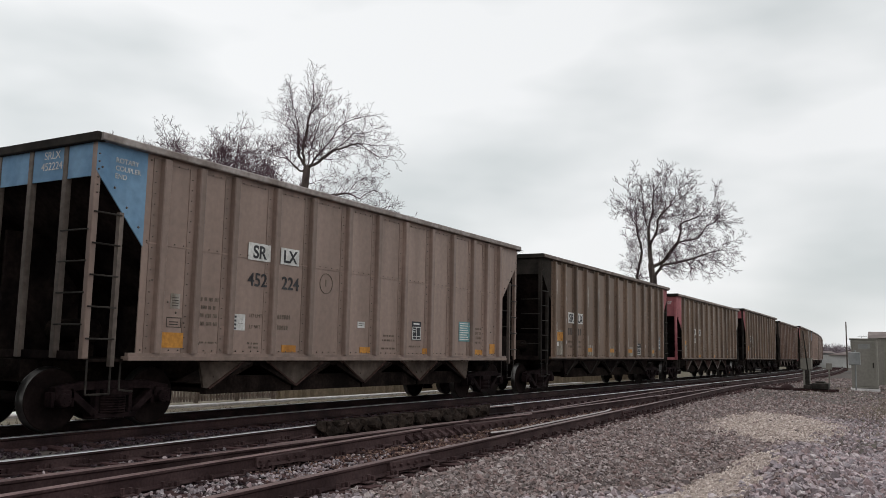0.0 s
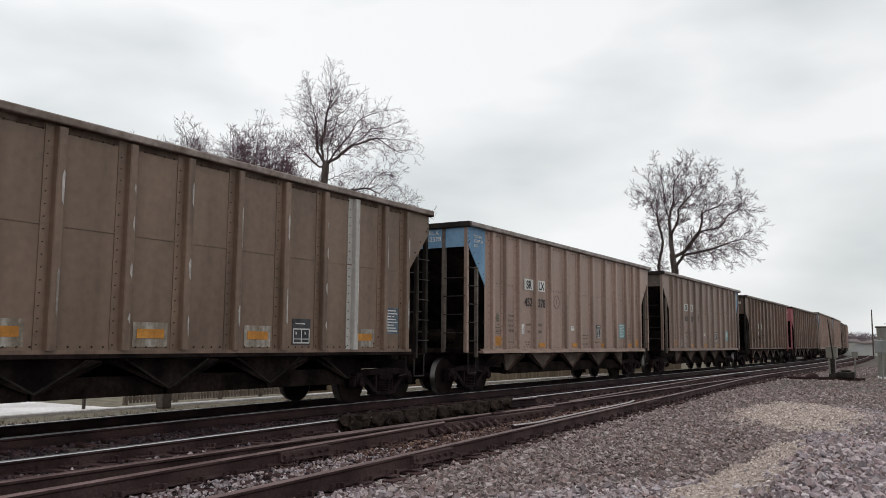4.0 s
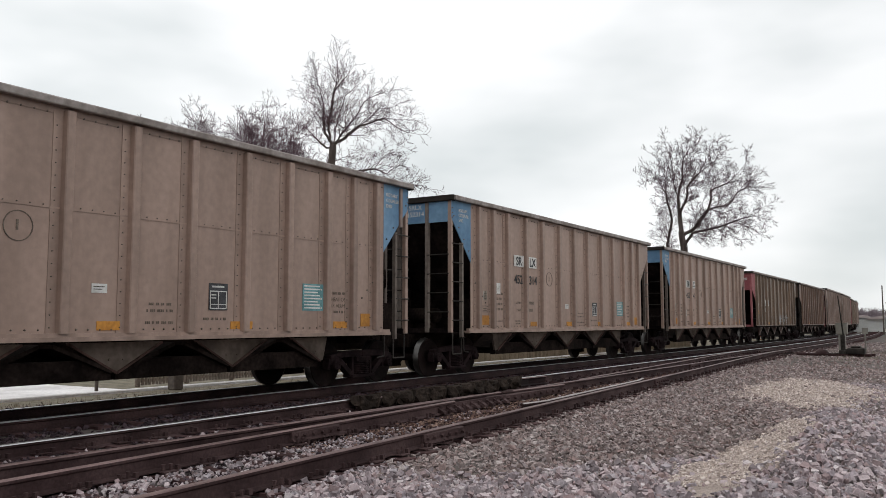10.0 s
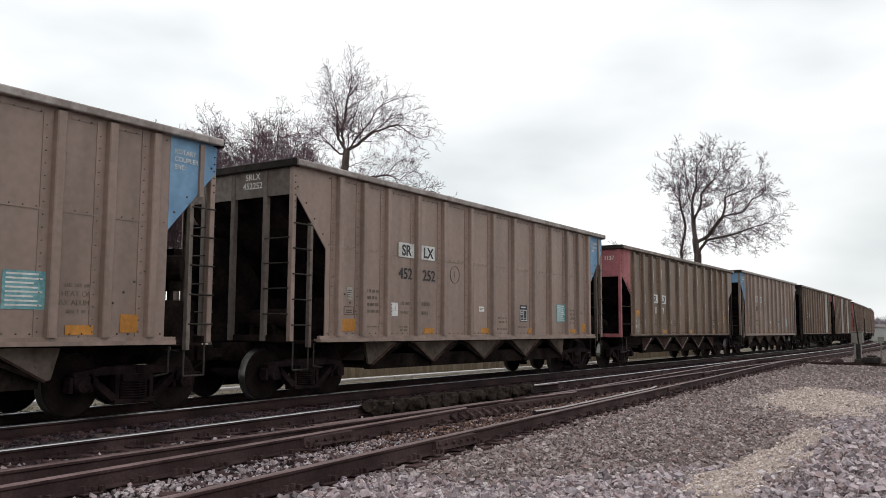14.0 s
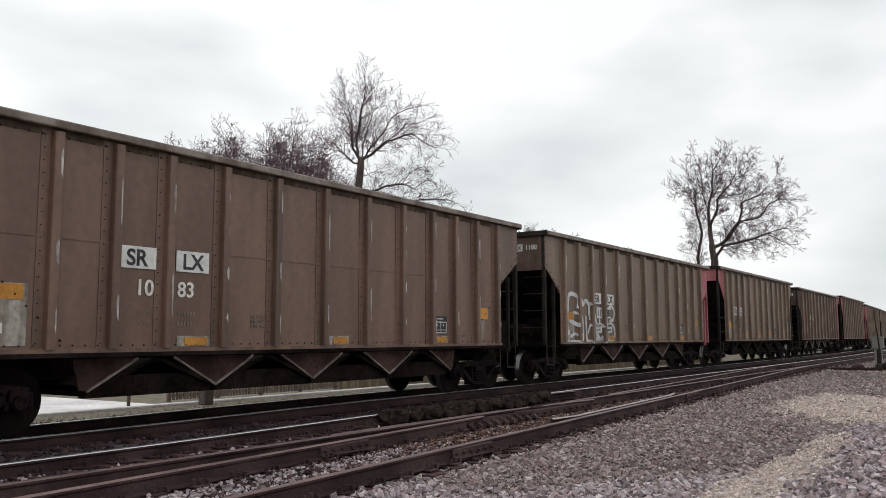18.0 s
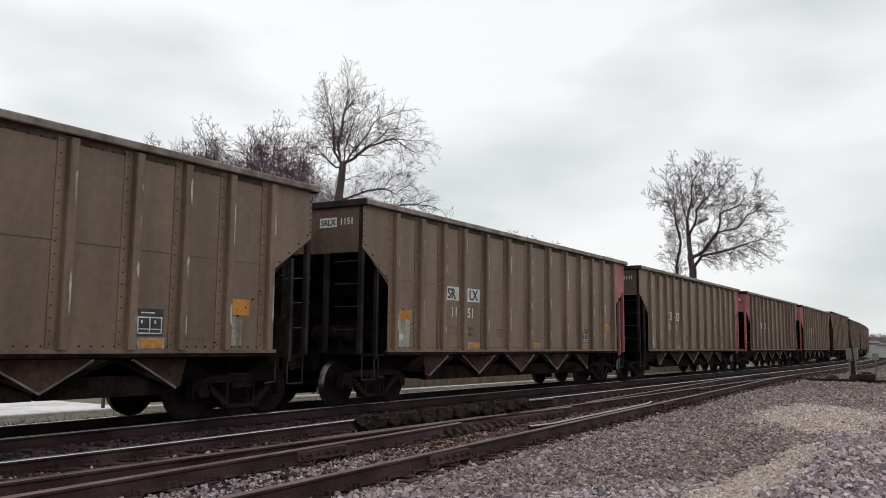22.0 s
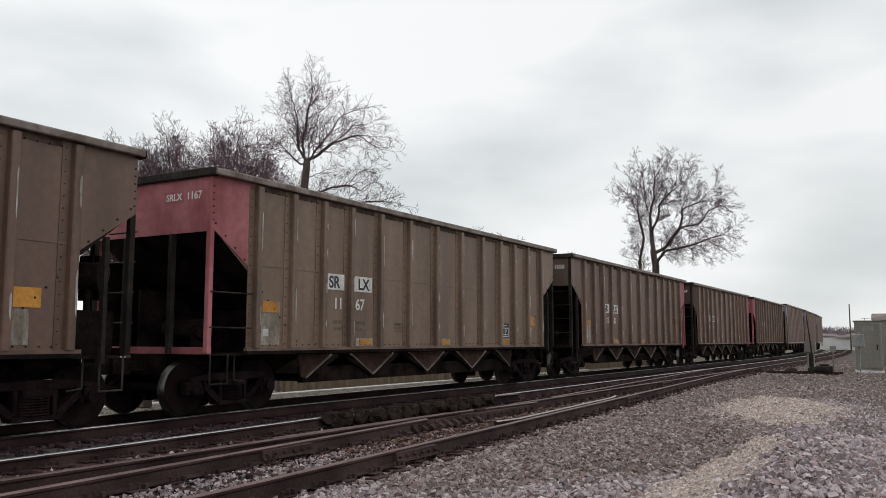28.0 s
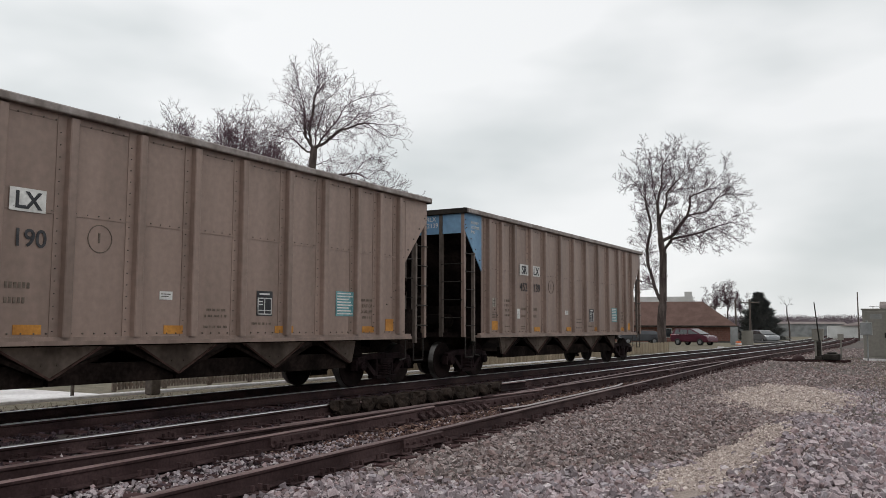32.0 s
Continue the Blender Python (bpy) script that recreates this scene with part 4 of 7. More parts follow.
def hopper_car(kind, front, rear, left, right, extra=()):
    """One open-top coal hopper; its front end leads towards -y. front, rear: end paint; left, right: the halves of its number."""
    hl, top, posts, ze, zs = SHAPES[kind]
    side, postm, rimm = PAINT["tan" if "tan" in extra else "pale" if "pale" in extra else kind]
    ends = {"red": RED_END, "blue": BLUE_END, "dark": BROWN_END if kind == "brown" else DARK_END, "body": side}
    words = "tan-brown" if "tan" in extra else "sun-bleached pale grey" if "pale" in extra else {"grey": "light grey-tan", "brown": "dark brown", "olive": "olive-brown"}[kind]
    tint = {"red": "red", "blue": "blue", "dark": "sooty", "body": "plain"}
    CAR_COUNT.append(kind)
    car = thing("hopper_car", "%s ribbed coal hopper car, %s front, %s rear end" % (words, tint[front], tint[rear]), "rail car", (0, 0, 0), "cars of the coal train")
    sheet = mesh(("sheet", kind), lambda bm: (slab(bm, [(XS, -6.27, ZB), (XS, 6.27, ZB), (XS, 6.27, top - 0.02), (XS, -6.27, top - 0.02)], (-0.02, 0, 0)), box(bm, XS - 0.01, XS + 0.012, -6.2, 6.2, 2.62 if kind == "brown" else 2.84, 2.65 if kind == "brown" else 2.865)))
    wing = mesh(("wing", kind), lambda bm: slab(bm, [(XS + 0.004, 6.27, zs), (XS + 0.004, hl - 0.02, ze), (XS + 0.004, hl - 0.02, top - 0.02), (XS + 0.004, 6.27, top - 0.02)], (-0.02, 0, 0)))
    rivets = mesh(("rivets", kind), build_rivets(kind))
    post = mesh(("post", kind), build_post(top - 0.15 - ZB))
    pale = [int(e[4:]) for e in extra if e.startswith("post")]
    for sd in (0, 180):
        turn = pose(0, 0, 0, 0, 0, sd)
        part("side_sheet", sheet, side, car, at=turn)
        tagged(part("rivets", rivets, RIVET if kind != "grey" else GREY_END_POST, car, at=turn), kind="stuff")
        part("top_rim", mesh(("chord", kind), build_top_chord(hl)), rimm, car, "worn top rim", at=turn @ pose(0, -hl, top))
        part("side_sill", mesh(("sill", kind), lambda bm: box(bm, XS - 0.10, XS + 0.07, -6.45, 6.45, 1.04, 1.10)), postm if kind == "grey" else SHADE_BLACK, car, at=turn)
        part("sill_angle", mesh(("sill_angle", kind), lambda bm: box(bm, XS - 0.02, XS + 0.05, -6.45, 6.45, 1.10, 1.155)), postm, car, at=turn)
        offs = sorted({s * p for p in posts for s in (-1, 1)})
        tagged(part("rim_strip", mesh(("gusset", kind), build_gussets(offs)), postm if kind == "grey" else FLANGE, car, at=turn @ pose(XS + 0.002, 0, top)), kind="stuff")
        if sd:
            tagged(part("side_posts", mesh(("posts", kind), lambda bm: [slab(bm, [(0, p - 0.06, 0), (0.10, p - 0.04, 0), (0.10, p + 0.09, 0), (0, p + 0.105, 0)], (0, 0, top - 0.15 - ZB)) for p in offs]), postm, car, at=turn @ pose(XS, 0, ZB)), kind="stuff")
        for i, p in enumerate(offs if not sd else ()):
            ob = part("side_post", post, PALE_POST if (i in pale and sd == 0) else postm, car, at=turn @ pose(XS, p, ZB))
            if sd == 0 and kind != "grey":
                e = (i * 7 + len(CAR_COUNT) * 5) % 4
                tagged(part("rubbed_edge", mesh(("edge", kind, e), build_edge(top - 0.2 - ZB, e)), BARE_EDGE, ob), kind="stuff")
        for s, col in ((-1, front if sd == 0 else rear), (1, rear if sd == 0 else front)):
            m = turn @ (Matrix.Identity(4) if s > 0 else Matrix.Diagonal((1, -1, 1, 1)))
            part("end_side_panel", wing, ends[col], car, at=m)
        for i, y in enumerate((-4.53, -2.27, 0.0, 2.27, 4.53) if sd == 0 else ()):
            e = 0 if abs(y) < 4 else 1
            m = turn @ pose(1.27, y, -0.04) @ (Matrix.Diagonal((1, -1, 1, 1)) if y > 4 else Matrix.Identity(4))
            ch = part("chute_plate", mesh(("chute", e), build_chute(e)), CHUTE_GREY if kind == "grey" else PLATE_DARK if kind == "brown" else SHADE_BLACK, car, at=m)
            if sd == 0:
                part("chute_lip", mesh(("lip", e), build_lip(e)), RIM_BROWN if kind == "brown" else PLATE_DARK if kind == "grey" else DARK_END, ch)
    for i, y in enumerate((-3.40, -1.135, 1.135, 3.40)):
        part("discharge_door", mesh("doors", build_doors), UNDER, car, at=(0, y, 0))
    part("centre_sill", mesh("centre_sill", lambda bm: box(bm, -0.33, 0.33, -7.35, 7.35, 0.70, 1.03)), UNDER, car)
    for s, col in ((-1, front), (1, rear)):
        flip = Matrix.Identity(4) if s > 0 else pose(0, 0, 0, 0, 0, 180)
        endm = ends[col]
        bar = endm if col in ("red", "blue") and kind == "brown" else (postm if kind == "grey" else DARK_END)
        k = (ze - zs) / 0.9
        part("slope_sheet", mesh(("slope", kind), lambda bm: slab(bm, [(-1.49, hl - 0.05, ze), (1.49, hl - 0.05, ze), (1.49, hl - 0.05 - (ze - 1.05) / k, 1.05), (-1.49, hl - 0.05 - (ze - 1.05) / k, 1.05)], (0, -0.02, -0.02))), SHADE_BLACK, car, at=flip)
        part("bulkhead", mesh(("bulkhead", kind), lambda bm: box(bm, -1.46, 1.46, 5.55, 5.60, 1.05, 1.9)), SHADE_BLACK, car, at=flip)
        # Added filler panel that makes the open end dark
        part("equipment_panel", mesh(("shadep", kind), lambda bm: box(bm, 0.70, 0.76, 5.7, hl - (0.12 if kind == "grey" else 0.45), 1.05, ze - 0.75 if kind == "grey" else 2.2)), SHADE_BLACK, car, at=flip @ (Matrix.Diagonal((-1, 1, 1, 1)) if s > 0 else Matrix.Identity(4)))
        # Added far-side sheets that block the sky, keeping the open end dark
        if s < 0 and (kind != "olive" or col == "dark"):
            part("side_screen", mesh(("screen", kind), lambda bm: box(bm, 1.36, 1.40, 5.7, hl - 0.1, 1.05, ze - 0.45)), SHADE_BLACK, car, at=flip)
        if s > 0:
            part("side_screen", mesh(("far_screen", kind), lambda bm: box(bm, -1.40, -1.36, 5.7, hl - 0.12, 1.05, ze - 0.55)), SHADE_BLACK, car, at=flip)
        # Brown and grey plain end panels take shaded versions of the body paint
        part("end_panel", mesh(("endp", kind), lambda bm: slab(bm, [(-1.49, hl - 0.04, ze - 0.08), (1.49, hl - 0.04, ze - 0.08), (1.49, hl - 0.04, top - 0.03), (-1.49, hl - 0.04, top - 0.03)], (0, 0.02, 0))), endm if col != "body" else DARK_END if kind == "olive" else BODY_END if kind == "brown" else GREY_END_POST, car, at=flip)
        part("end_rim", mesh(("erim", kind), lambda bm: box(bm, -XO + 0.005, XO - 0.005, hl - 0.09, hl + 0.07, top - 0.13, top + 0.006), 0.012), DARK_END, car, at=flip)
        part("end_sill", mesh(("esill", kind), lambda bm: box(bm, -1.45, 1.45, hl - 0.16, hl - 0.06, 1.05, 1.17)), bar if bar == RED_END else SHADE_BLACK, car, at=flip)
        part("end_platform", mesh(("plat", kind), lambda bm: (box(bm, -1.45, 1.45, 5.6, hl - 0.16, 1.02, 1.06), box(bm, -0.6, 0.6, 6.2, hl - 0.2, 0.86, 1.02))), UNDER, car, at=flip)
        for xs in (-1, 1):
            part("corner_post", mesh(("cpost", kind), lambda bm: box(bm, -0.05, 0.05, -0.05, 0.05, 1.06, top - 0.12), 0.01), bar if not (kind == "grey") else postm, car, at=flip @ pose(xs * 1.45, hl - 0.06, 0))
            stile_y = hl - (0.52 if kind == "brown" else 0.50)
            zt = ze - 0.47 * k - 0.03
            near = xs * s > 0    # on the camera's side
            stile = mesh(("stile", kind), lambda bm: box(bm, -0.04, 0.04, -0.035, 0.035, 0.95, zt))
            grabs = s < 0 and col == "red" and kind != "grey"    # long grab irons in place of a ladder
            if s > 0 and not near:
                part("ladder_stile", stile, DARK_END, car, at=flip @ pose(xs * 1.49, stile_y, 0))
                for i in range(3):
                    part("rung", mesh(("rung", kind), lambda bm: None), STEEL_DARK, car, at=flip @ pose(xs * 1.53, stile_y, 1.35 + i * 0.38))
            if near and not grabs:
                part("ladder_stile", stile, bar if kind != "grey" else GREY_END_POST, car, at=flip @ pose(xs * 1.49, stile_y, 0))
            if near:
                for i in range(2 if grabs else 6 if kind == "brown" else 5):
                    z = (1.50, 2.10)[i] if grabs else 1.35 + i * (0.38 if kind == "brown" else 0.46)
                    if grabs:
                        part("grab_iron", mesh(("grab", kind), lambda bm: tube(bm, (0, 6.30 - stile_y, 0), (0, hl - 0.05 - stile_y, 0), 0.014, n=6)), STEEL_DARK, car, at=flip @ pose(xs * 1.51, stile_y, z))
                    elif z < zt - 0.02:
                        part("rung", mesh(("rung", kind), lambda bm: tube(bm, (0, 0, 0), (0, 0.48, 0), 0.014, n=6)), STEEL_DARK if bar != RED_END else RED_END, car, at=flip @ pose(xs * 1.53, stile_y, z))
                for i in range(0 if grabs else 4):
                    part("end_rung", mesh("end_rung", lambda bm: tube(bm, (0, 0, 0), (0.62 if kind == "brown" else 0.57, 0, 0), 0.014, n=6)), STEEL_DARK, car, at=flip @ pose(0.87 if xs > 0 else -1.45, hl + 0.01, 1.55 + i * 0.46))
                part("sill_step", mesh("step", lambda bm: (tube(bm, (0, -0.2, 0.55), (0, 0.2, 0.55), 0.016, n=6), tube(bm, (0, -0.2, 0.55), (0, -0.2, 1.05), 0.016, n=6), tube(bm, (0, 0.2, 0.55), (0, 0.2, 1.05), 0.016, n=6))), STEEL_DARK, car, at=flip @ pose(xs * 1.47, hl - 0.32, 0))
                part("uncoupling_lever", mesh("lever", lambda bm: (tube(bm, (0, 0, 0), (0, 0, -0.42), 0.015, n=6), tube(bm, (0, 0, -0.42), (0, -0.25, -0.45), 0.015, n=6))), STEEL_DARK, car, at=flip @ pose(xs * 1.40, hl - 0.75, 1.02))
        for x in front_posts(kind):
            part("end_post", mesh(("epost", kind), lambda bm: box(bm, -0.05, 0.05, -0.05, 0.05, 1.06, (top - 0.13) if kind == "grey" else ze - 0.08), 0.008), GREY_END_POST if kind == "grey" else DARK_END, car, at=flip @ pose(x, hl - 0.05, 0))
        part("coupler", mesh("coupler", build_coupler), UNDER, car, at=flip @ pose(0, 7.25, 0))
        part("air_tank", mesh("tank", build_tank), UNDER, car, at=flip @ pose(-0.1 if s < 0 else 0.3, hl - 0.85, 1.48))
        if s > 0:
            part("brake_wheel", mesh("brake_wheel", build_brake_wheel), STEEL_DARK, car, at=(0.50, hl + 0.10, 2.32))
            # Brake gear, with added boxes and pipes that keep the gap between cars dark
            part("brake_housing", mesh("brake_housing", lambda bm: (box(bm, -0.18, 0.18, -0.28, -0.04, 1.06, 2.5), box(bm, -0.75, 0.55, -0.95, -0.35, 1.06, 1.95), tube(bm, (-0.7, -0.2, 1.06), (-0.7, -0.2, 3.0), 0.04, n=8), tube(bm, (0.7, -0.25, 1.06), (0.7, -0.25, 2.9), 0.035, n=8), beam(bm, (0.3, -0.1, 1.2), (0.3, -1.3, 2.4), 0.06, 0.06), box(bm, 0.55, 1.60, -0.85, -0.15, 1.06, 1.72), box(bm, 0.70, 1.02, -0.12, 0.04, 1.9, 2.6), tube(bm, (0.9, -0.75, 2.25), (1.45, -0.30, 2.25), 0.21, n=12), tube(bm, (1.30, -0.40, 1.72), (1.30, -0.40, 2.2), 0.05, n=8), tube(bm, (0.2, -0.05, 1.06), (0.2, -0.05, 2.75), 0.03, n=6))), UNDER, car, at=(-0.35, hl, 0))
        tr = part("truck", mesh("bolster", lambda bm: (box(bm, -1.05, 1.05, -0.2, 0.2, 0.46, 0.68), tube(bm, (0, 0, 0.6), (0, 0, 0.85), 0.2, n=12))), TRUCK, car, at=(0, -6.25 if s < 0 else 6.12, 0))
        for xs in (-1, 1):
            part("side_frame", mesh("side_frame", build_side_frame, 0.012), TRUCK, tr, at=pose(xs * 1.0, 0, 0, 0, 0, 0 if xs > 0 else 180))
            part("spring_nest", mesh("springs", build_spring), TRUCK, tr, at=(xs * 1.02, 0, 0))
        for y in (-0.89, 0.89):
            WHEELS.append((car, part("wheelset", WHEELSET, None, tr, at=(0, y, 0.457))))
    # marks on the camera's side and on the leading end
    xf = XS + 0.0045

    def mark(name, y, z, w, h, m, label=""):
        return part(name, plate(w, h), m, car, label, at=(xf, y, z))

    def block(name, bars, m, up=0.0):
        """Lines of small lettering as bars, too small to pick apart."""
        me = mesh((name, tuple(bars)), lambda bm: [box(bm, 0, 0.003, y, y + w, z, z + h) for y, z, w, h in bars])
        tagged(part(name, me, m, car, at=(xf + up, 0, 0)), kind="stuff")

    def words_of(seed, rows):
        """Rows (middle, foot, width, height) of worn small lettering, broken into words."""
        rng, bars = random.Random(seed), []
        for mid, z, w, h in rows:
            y = mid - w / 2
            while y < mid + w / 2 - 0.02:
                n = min(rng.uniform(0.05, 0.16), mid + w / 2 - y)
                k = max(1, int(n / 0.032))
                bars += [(round(y + j * 0.032, 3), z, 0.022, h) for j in range(k)]
                y += k * 0.032 + 0.035
        return bars

    def letters(name, s, h, y, z, m, align="LEFT", x=xf + 0.008, bold=0.0):
        ob = part(name, text_mesh(s, h, bold, align), m, car, at=Matrix.Translation((x, y, z)) @ ON_SIDE)
        return tagged(ob, kind="stuff") if name.endswith("stencil") else ob
    if kind == "grey":
        bx = ((-3.98, 0.58), (-3.12, 0.52))
        bz, bh, nz, nh, nm = 2.82, 0.31, 2.36, 0.235, INK
        ny = (-3.45, -3.06)
    elif kind == "brown":
        bx = ((-4.30, 0.66), (-3.28, 0.62))
        bz, bh, nz, nh, nm = 2.30, 0.32, 1.92, 0.225, WHITE_INK
        ny = (-3.66, -3.24)
    else:
        bx = ((-4.97, 0.52), (-4.16, 0.52))
        bz, bh, nz, nh, nm = 2.27, 0.36, 1.88, 0.23, FADED_INK
        ny = (-4.55, -4.13)
    for (y, w), s in zip(bx, ("SR", "LX")):
        part("letter_board", plate(w, bh), DECAL, car, "white board behind the letters", at=(xf + 0.011, y, bz))
        letters("letters", s, bh * 0.72, y + w / 2, bz + bh * 0.14, INK, "CENTER", xf + 0.021, 0.008)
    if "big_tag" in extra:
        for y, w, z, h in ((ny[0] - 0.34, 0.36, nz - 0.05, 0.32), (ny[1] - 0.02, 0.36, nz - 0.05, 0.32), (ny[0] - 0.42, 0.44, 1.42, 0.30), (ny[1] - 0.02, 0.40, 1.42, 0.30)):
            part("number_board", plate(w, h), DECAL, car, at=(xf + 0.015, y, z))
        letters("number", left, nh, ny[0], nz, INK, "RIGHT", xf + 0.024, bold=0.006)
        letters("number", right, nh, ny[1], nz, INK, "LEFT", xf + 0.024, bold=0.006)
        for s, z in (("LD LMT", 1.60), ("LT WT", 1.47)):
            letters("weight_stencil", s, 0.075, ny[0] - 0.40, z, INK, x=xf + 0.024)
        block("weight_figures", [(ny[1] + 0.02 + i * 0.058, z, 0.036, 0.075) for z, n in ((1.60, 6), (1.47, 5)) for i in range(n)], INK, 0.022)
    elif left:
        letters("number", left, nh, ny[0], nz, nm, "RIGHT", bold=0.006 if kind != "grey" else 0.004)
        letters("number", right, nh, ny[1], nz, nm, "LEFT", bold=0.006 if kind != "grey" else 0.004)
    else:
        for i in range(2):
            mark("faded_digit", ny[0] - 0.2 - i * 0.2, nz, 0.12, nh, FADED_INK)
            mark("faded_digit", ny[1] + 0.05 + i * 0.2, nz, 0.12, nh, FADED_INK)
    if kind == "grey":
        for y, w in ((-2.98, 0.40), (-0.52, 0.38), (2.0, 0.5), (4.65, 0.42)):
            mark("reflector", y, 1.19, w, 0.13, YELLOW)
        mark("reflector", -5.82, 1.24, 0.46, 0.24, YELLOW, "large orange-yellow reflector panel")
        mark("reflector", 5.50, 1.22, 0.30, 0.26, YELLOW, "large orange-yellow reflector panel")
        by, bz_ = (-4.24, 1.56) if "low" in extra else (-5.02, 2.05)
        mark("barcode_plate", by, bz_, 0.27, 0.28, DECAL, "white identification plate with a ruled edge")
        block("plate_rules", [(by, bz_ + 0.012 + i * 0.068, 0.055, 0.036) for i in range(4)], INK, 0.007)
        block("plate_scrawl", [(by + 0.10, bz_ + 0.12, 0.12, 0.007), (by + 0.19, bz_ + 0.12, 0.006, 0.09)], FADED_INK, 0.007)
        mark("test_panel", 1.52, 1.50, 0.40, 0.44, INK, "black inspection panel with white rules")
        block("panel_rules", [(1.54, 1.52, 0.36, 0.018), (1.54, 1.80, 0.36, 0.018), (1.54, 1.52, 0.018, 0.29), (1.882, 1.52, 0.018, 0.29), (1.71, 1.52, 0.016, 0.29), (1.54, 1.59, 0.36, 0.012), (1.57, 1.74, 0.10, 0.022), (1.57, 1.69, 0.10, 0.018), (1.58, 1.87, 0.26, 0.030)], DECAL, 0.007)
        mark("small_plate", -0.62, 1.72, 0.25, 0.13, DECAL)
        block("plate_lines", [(-0.59, 1.80, 0.18, 0.014), (-0.59, 1.765, 0.14, 0.012)], FADED_INK, 0.007)
        mark("placard", 3.76, 1.52, 0.58, 0.50, CYAN, "teal maintenance placard with pale lines")
        block("placard_text", [(3.80, 1.56 + i * 0.058, 0.50 - 0.06 * (i % 3), 0.024) for i in range(8)], DECAL, 0.007)
        block("stencil_block", words_of(3, [(-4.86, 2.02 - i * 0.135, w, 0.062) for i, w in enumerate((0.62, 0.42, 0.66, 0.50))] + [(-4.86, 1.32, 0.62, 0.030), (-3.72, 1.32, 0.34, 0.035), (-3.72, 1.25, 0.28, 0.035)]), FAINT_INK)
        mark("small_plate", -4.56, 1.46, 0.17, 0.16, GREY_SIDE)
        mark("label_plate", -5.66, 1.86, 0.19, 0.24, PRIMER)
        block("label_lines", [(-5.63, 1.90 + i * 0.042, 0.13, 0.014) for i in range(4)], FADED_INK, 0.007)
        block("stencil_frame", [(-5.72, 1.56, 0.30, 0.012), (-5.72, 1.71, 0.30, 0.012), (-5.72, 1.56, 0.012, 0.16), (-5.43, 1.56, 0.012, 0.16), (-5.66, 1.60, 0.18, 0.016), (-5.66, 1.64, 0.18, 0.016)], FADED_INK)
        letters("weight_stencil", "LD LMT", 0.068, -3.86, 1.80, FAINT_INK, x=xf)
        letters("weight_stencil", "LT WT", 0.068, -3.86, 1.60, FAINT_INK, x=xf)
        block("weight_figures", [(-3.12 + i * 0.062, z, 0.040, 0.080) for z, n in ((1.80, 6), (1.60, 5)) for i in range(n)], FAINT_INK)
        part("stamp_ring", mesh("stamp_ring", lambda bm: [tube(bm, (0, 0.20 * math.cos(a), 0.20 * math.sin(a)), (0, 0.20 * math.cos(a + 0.33), 0.20 * math.sin(a + 0.33)), 0.008, n=4) for a in np.arange(0, 6.2, 0.3142)]), FAINT_INK, car, at=(xf, -1.72, 2.56))
        mark("stencil_line", -1.75, 2.50, 0.03, 0.14, FAINT_INK)
        for i, s in enumerate(("HEAT ONLY", "MAX ALUMINUM")):
            letters("heat_stencil", s, 0.075, 4.87, 1.71 - i * 0.12, FAINT_INK, "CENTER", xf)
        block("stencil_block", words_of(9, [(0.58, 1.56, 0.45, 0.04), (0.58, 1.46, 0.52, 0.04), (0.58, 1.28, 0.56, 0.04), (1.66, 1.34, 0.5, 0.04), (4.87, 1.84, 0.50, 0.05), (4.87, 1.48, 0.42, 0.05), (4.42, 3.72, 0.30, 0.05), (4.42, 3.62, 0.30, 0.05)]), FAINT_INK)
    elif kind == "brown":
        mark("pale_patch", -6.08, 1.20, 0.52, 0.80, PRIMER, "pale repainted patch with runs")
        part("reflector", plate(0.42, 0.20), YELLOW, car, at=(xf + 0.007, -6.04, 1.79))
        part("small_plate", plate(0.15, 0.13), DECAL, car, at=(xf + 0.007, -6.02, 1.36))
        for y, w in ((-3.22, 0.62), (0.18, 0.55), (3.55, 0.55)):
            mark("pale_patch", y, 1.17, w, 0.16, PRIMER)
            part("reflector", plate(w * 0.7, 0.12), YELLOW, car, at=(xf + 0.007, y + w * 0.22, 1.185))
        mark("test_panel", 3.58, 1.36, 0.48, 0.40, INK, "black inspection panel with white rules")
        block("panel_rules", [(3.60, 1.385, 0.44, 0.020), (3.60, 1.62, 0.44, 0.020), (3.60, 1.385, 0.020, 0.25), (4.02, 1.385, 0.020, 0.25), (3.81, 1.385, 0.018, 0.25), (3.60, 1.45, 0.44, 0.014), (3.66, 1.54, 0.03, 0.05), (3.90, 1.54, 0.03, 0.05), (3.66, 1.69, 0.24, 0.020)], DECAL, 0.007)
        mark("reflector", 5.42, 1.72, 0.40, 0.27, YELLOW)
        mark("pale_patch", 5.36, 1.22, 0.30, 0.48, PRIMER)
        block("stencil_block", words_of(5, [(y, z, 0.40, 0.05) for y, z in ((-1.55, 1.62), (-1.55, 1.54), (-1.55, 1.46), (4.7, 1.3))]), FAINT_INK)
        letters("weight_stencil", "LD LMT", 0.075, -3.98, 1.62, FAINT_INK, x=xf)
        letters("weight_stencil", "LT WT", 0.075, -3.98, 1.48, FAINT_INK, x=xf)
        block("weight_figures", [(-3.22 + i * 0.058, z, 0.036, 0.072) for z, n in ((1.62, 6), (1.48, 5)) for i in range(n)], FAINT_INK)
    else:
        mark("pale_patch", -5.97, 1.20, 0.62, 0.82, PRIMER, "pale repainted patch with runs")
        part("reflector", plate(0.46, 0.28), YELLOW, car, at=(xf + 0.007, -5.90, 1.67))
        part("small_plate", plate(0.14, 0.12), DECAL, car, at=(xf + 0.007, -5.93, 1.50))
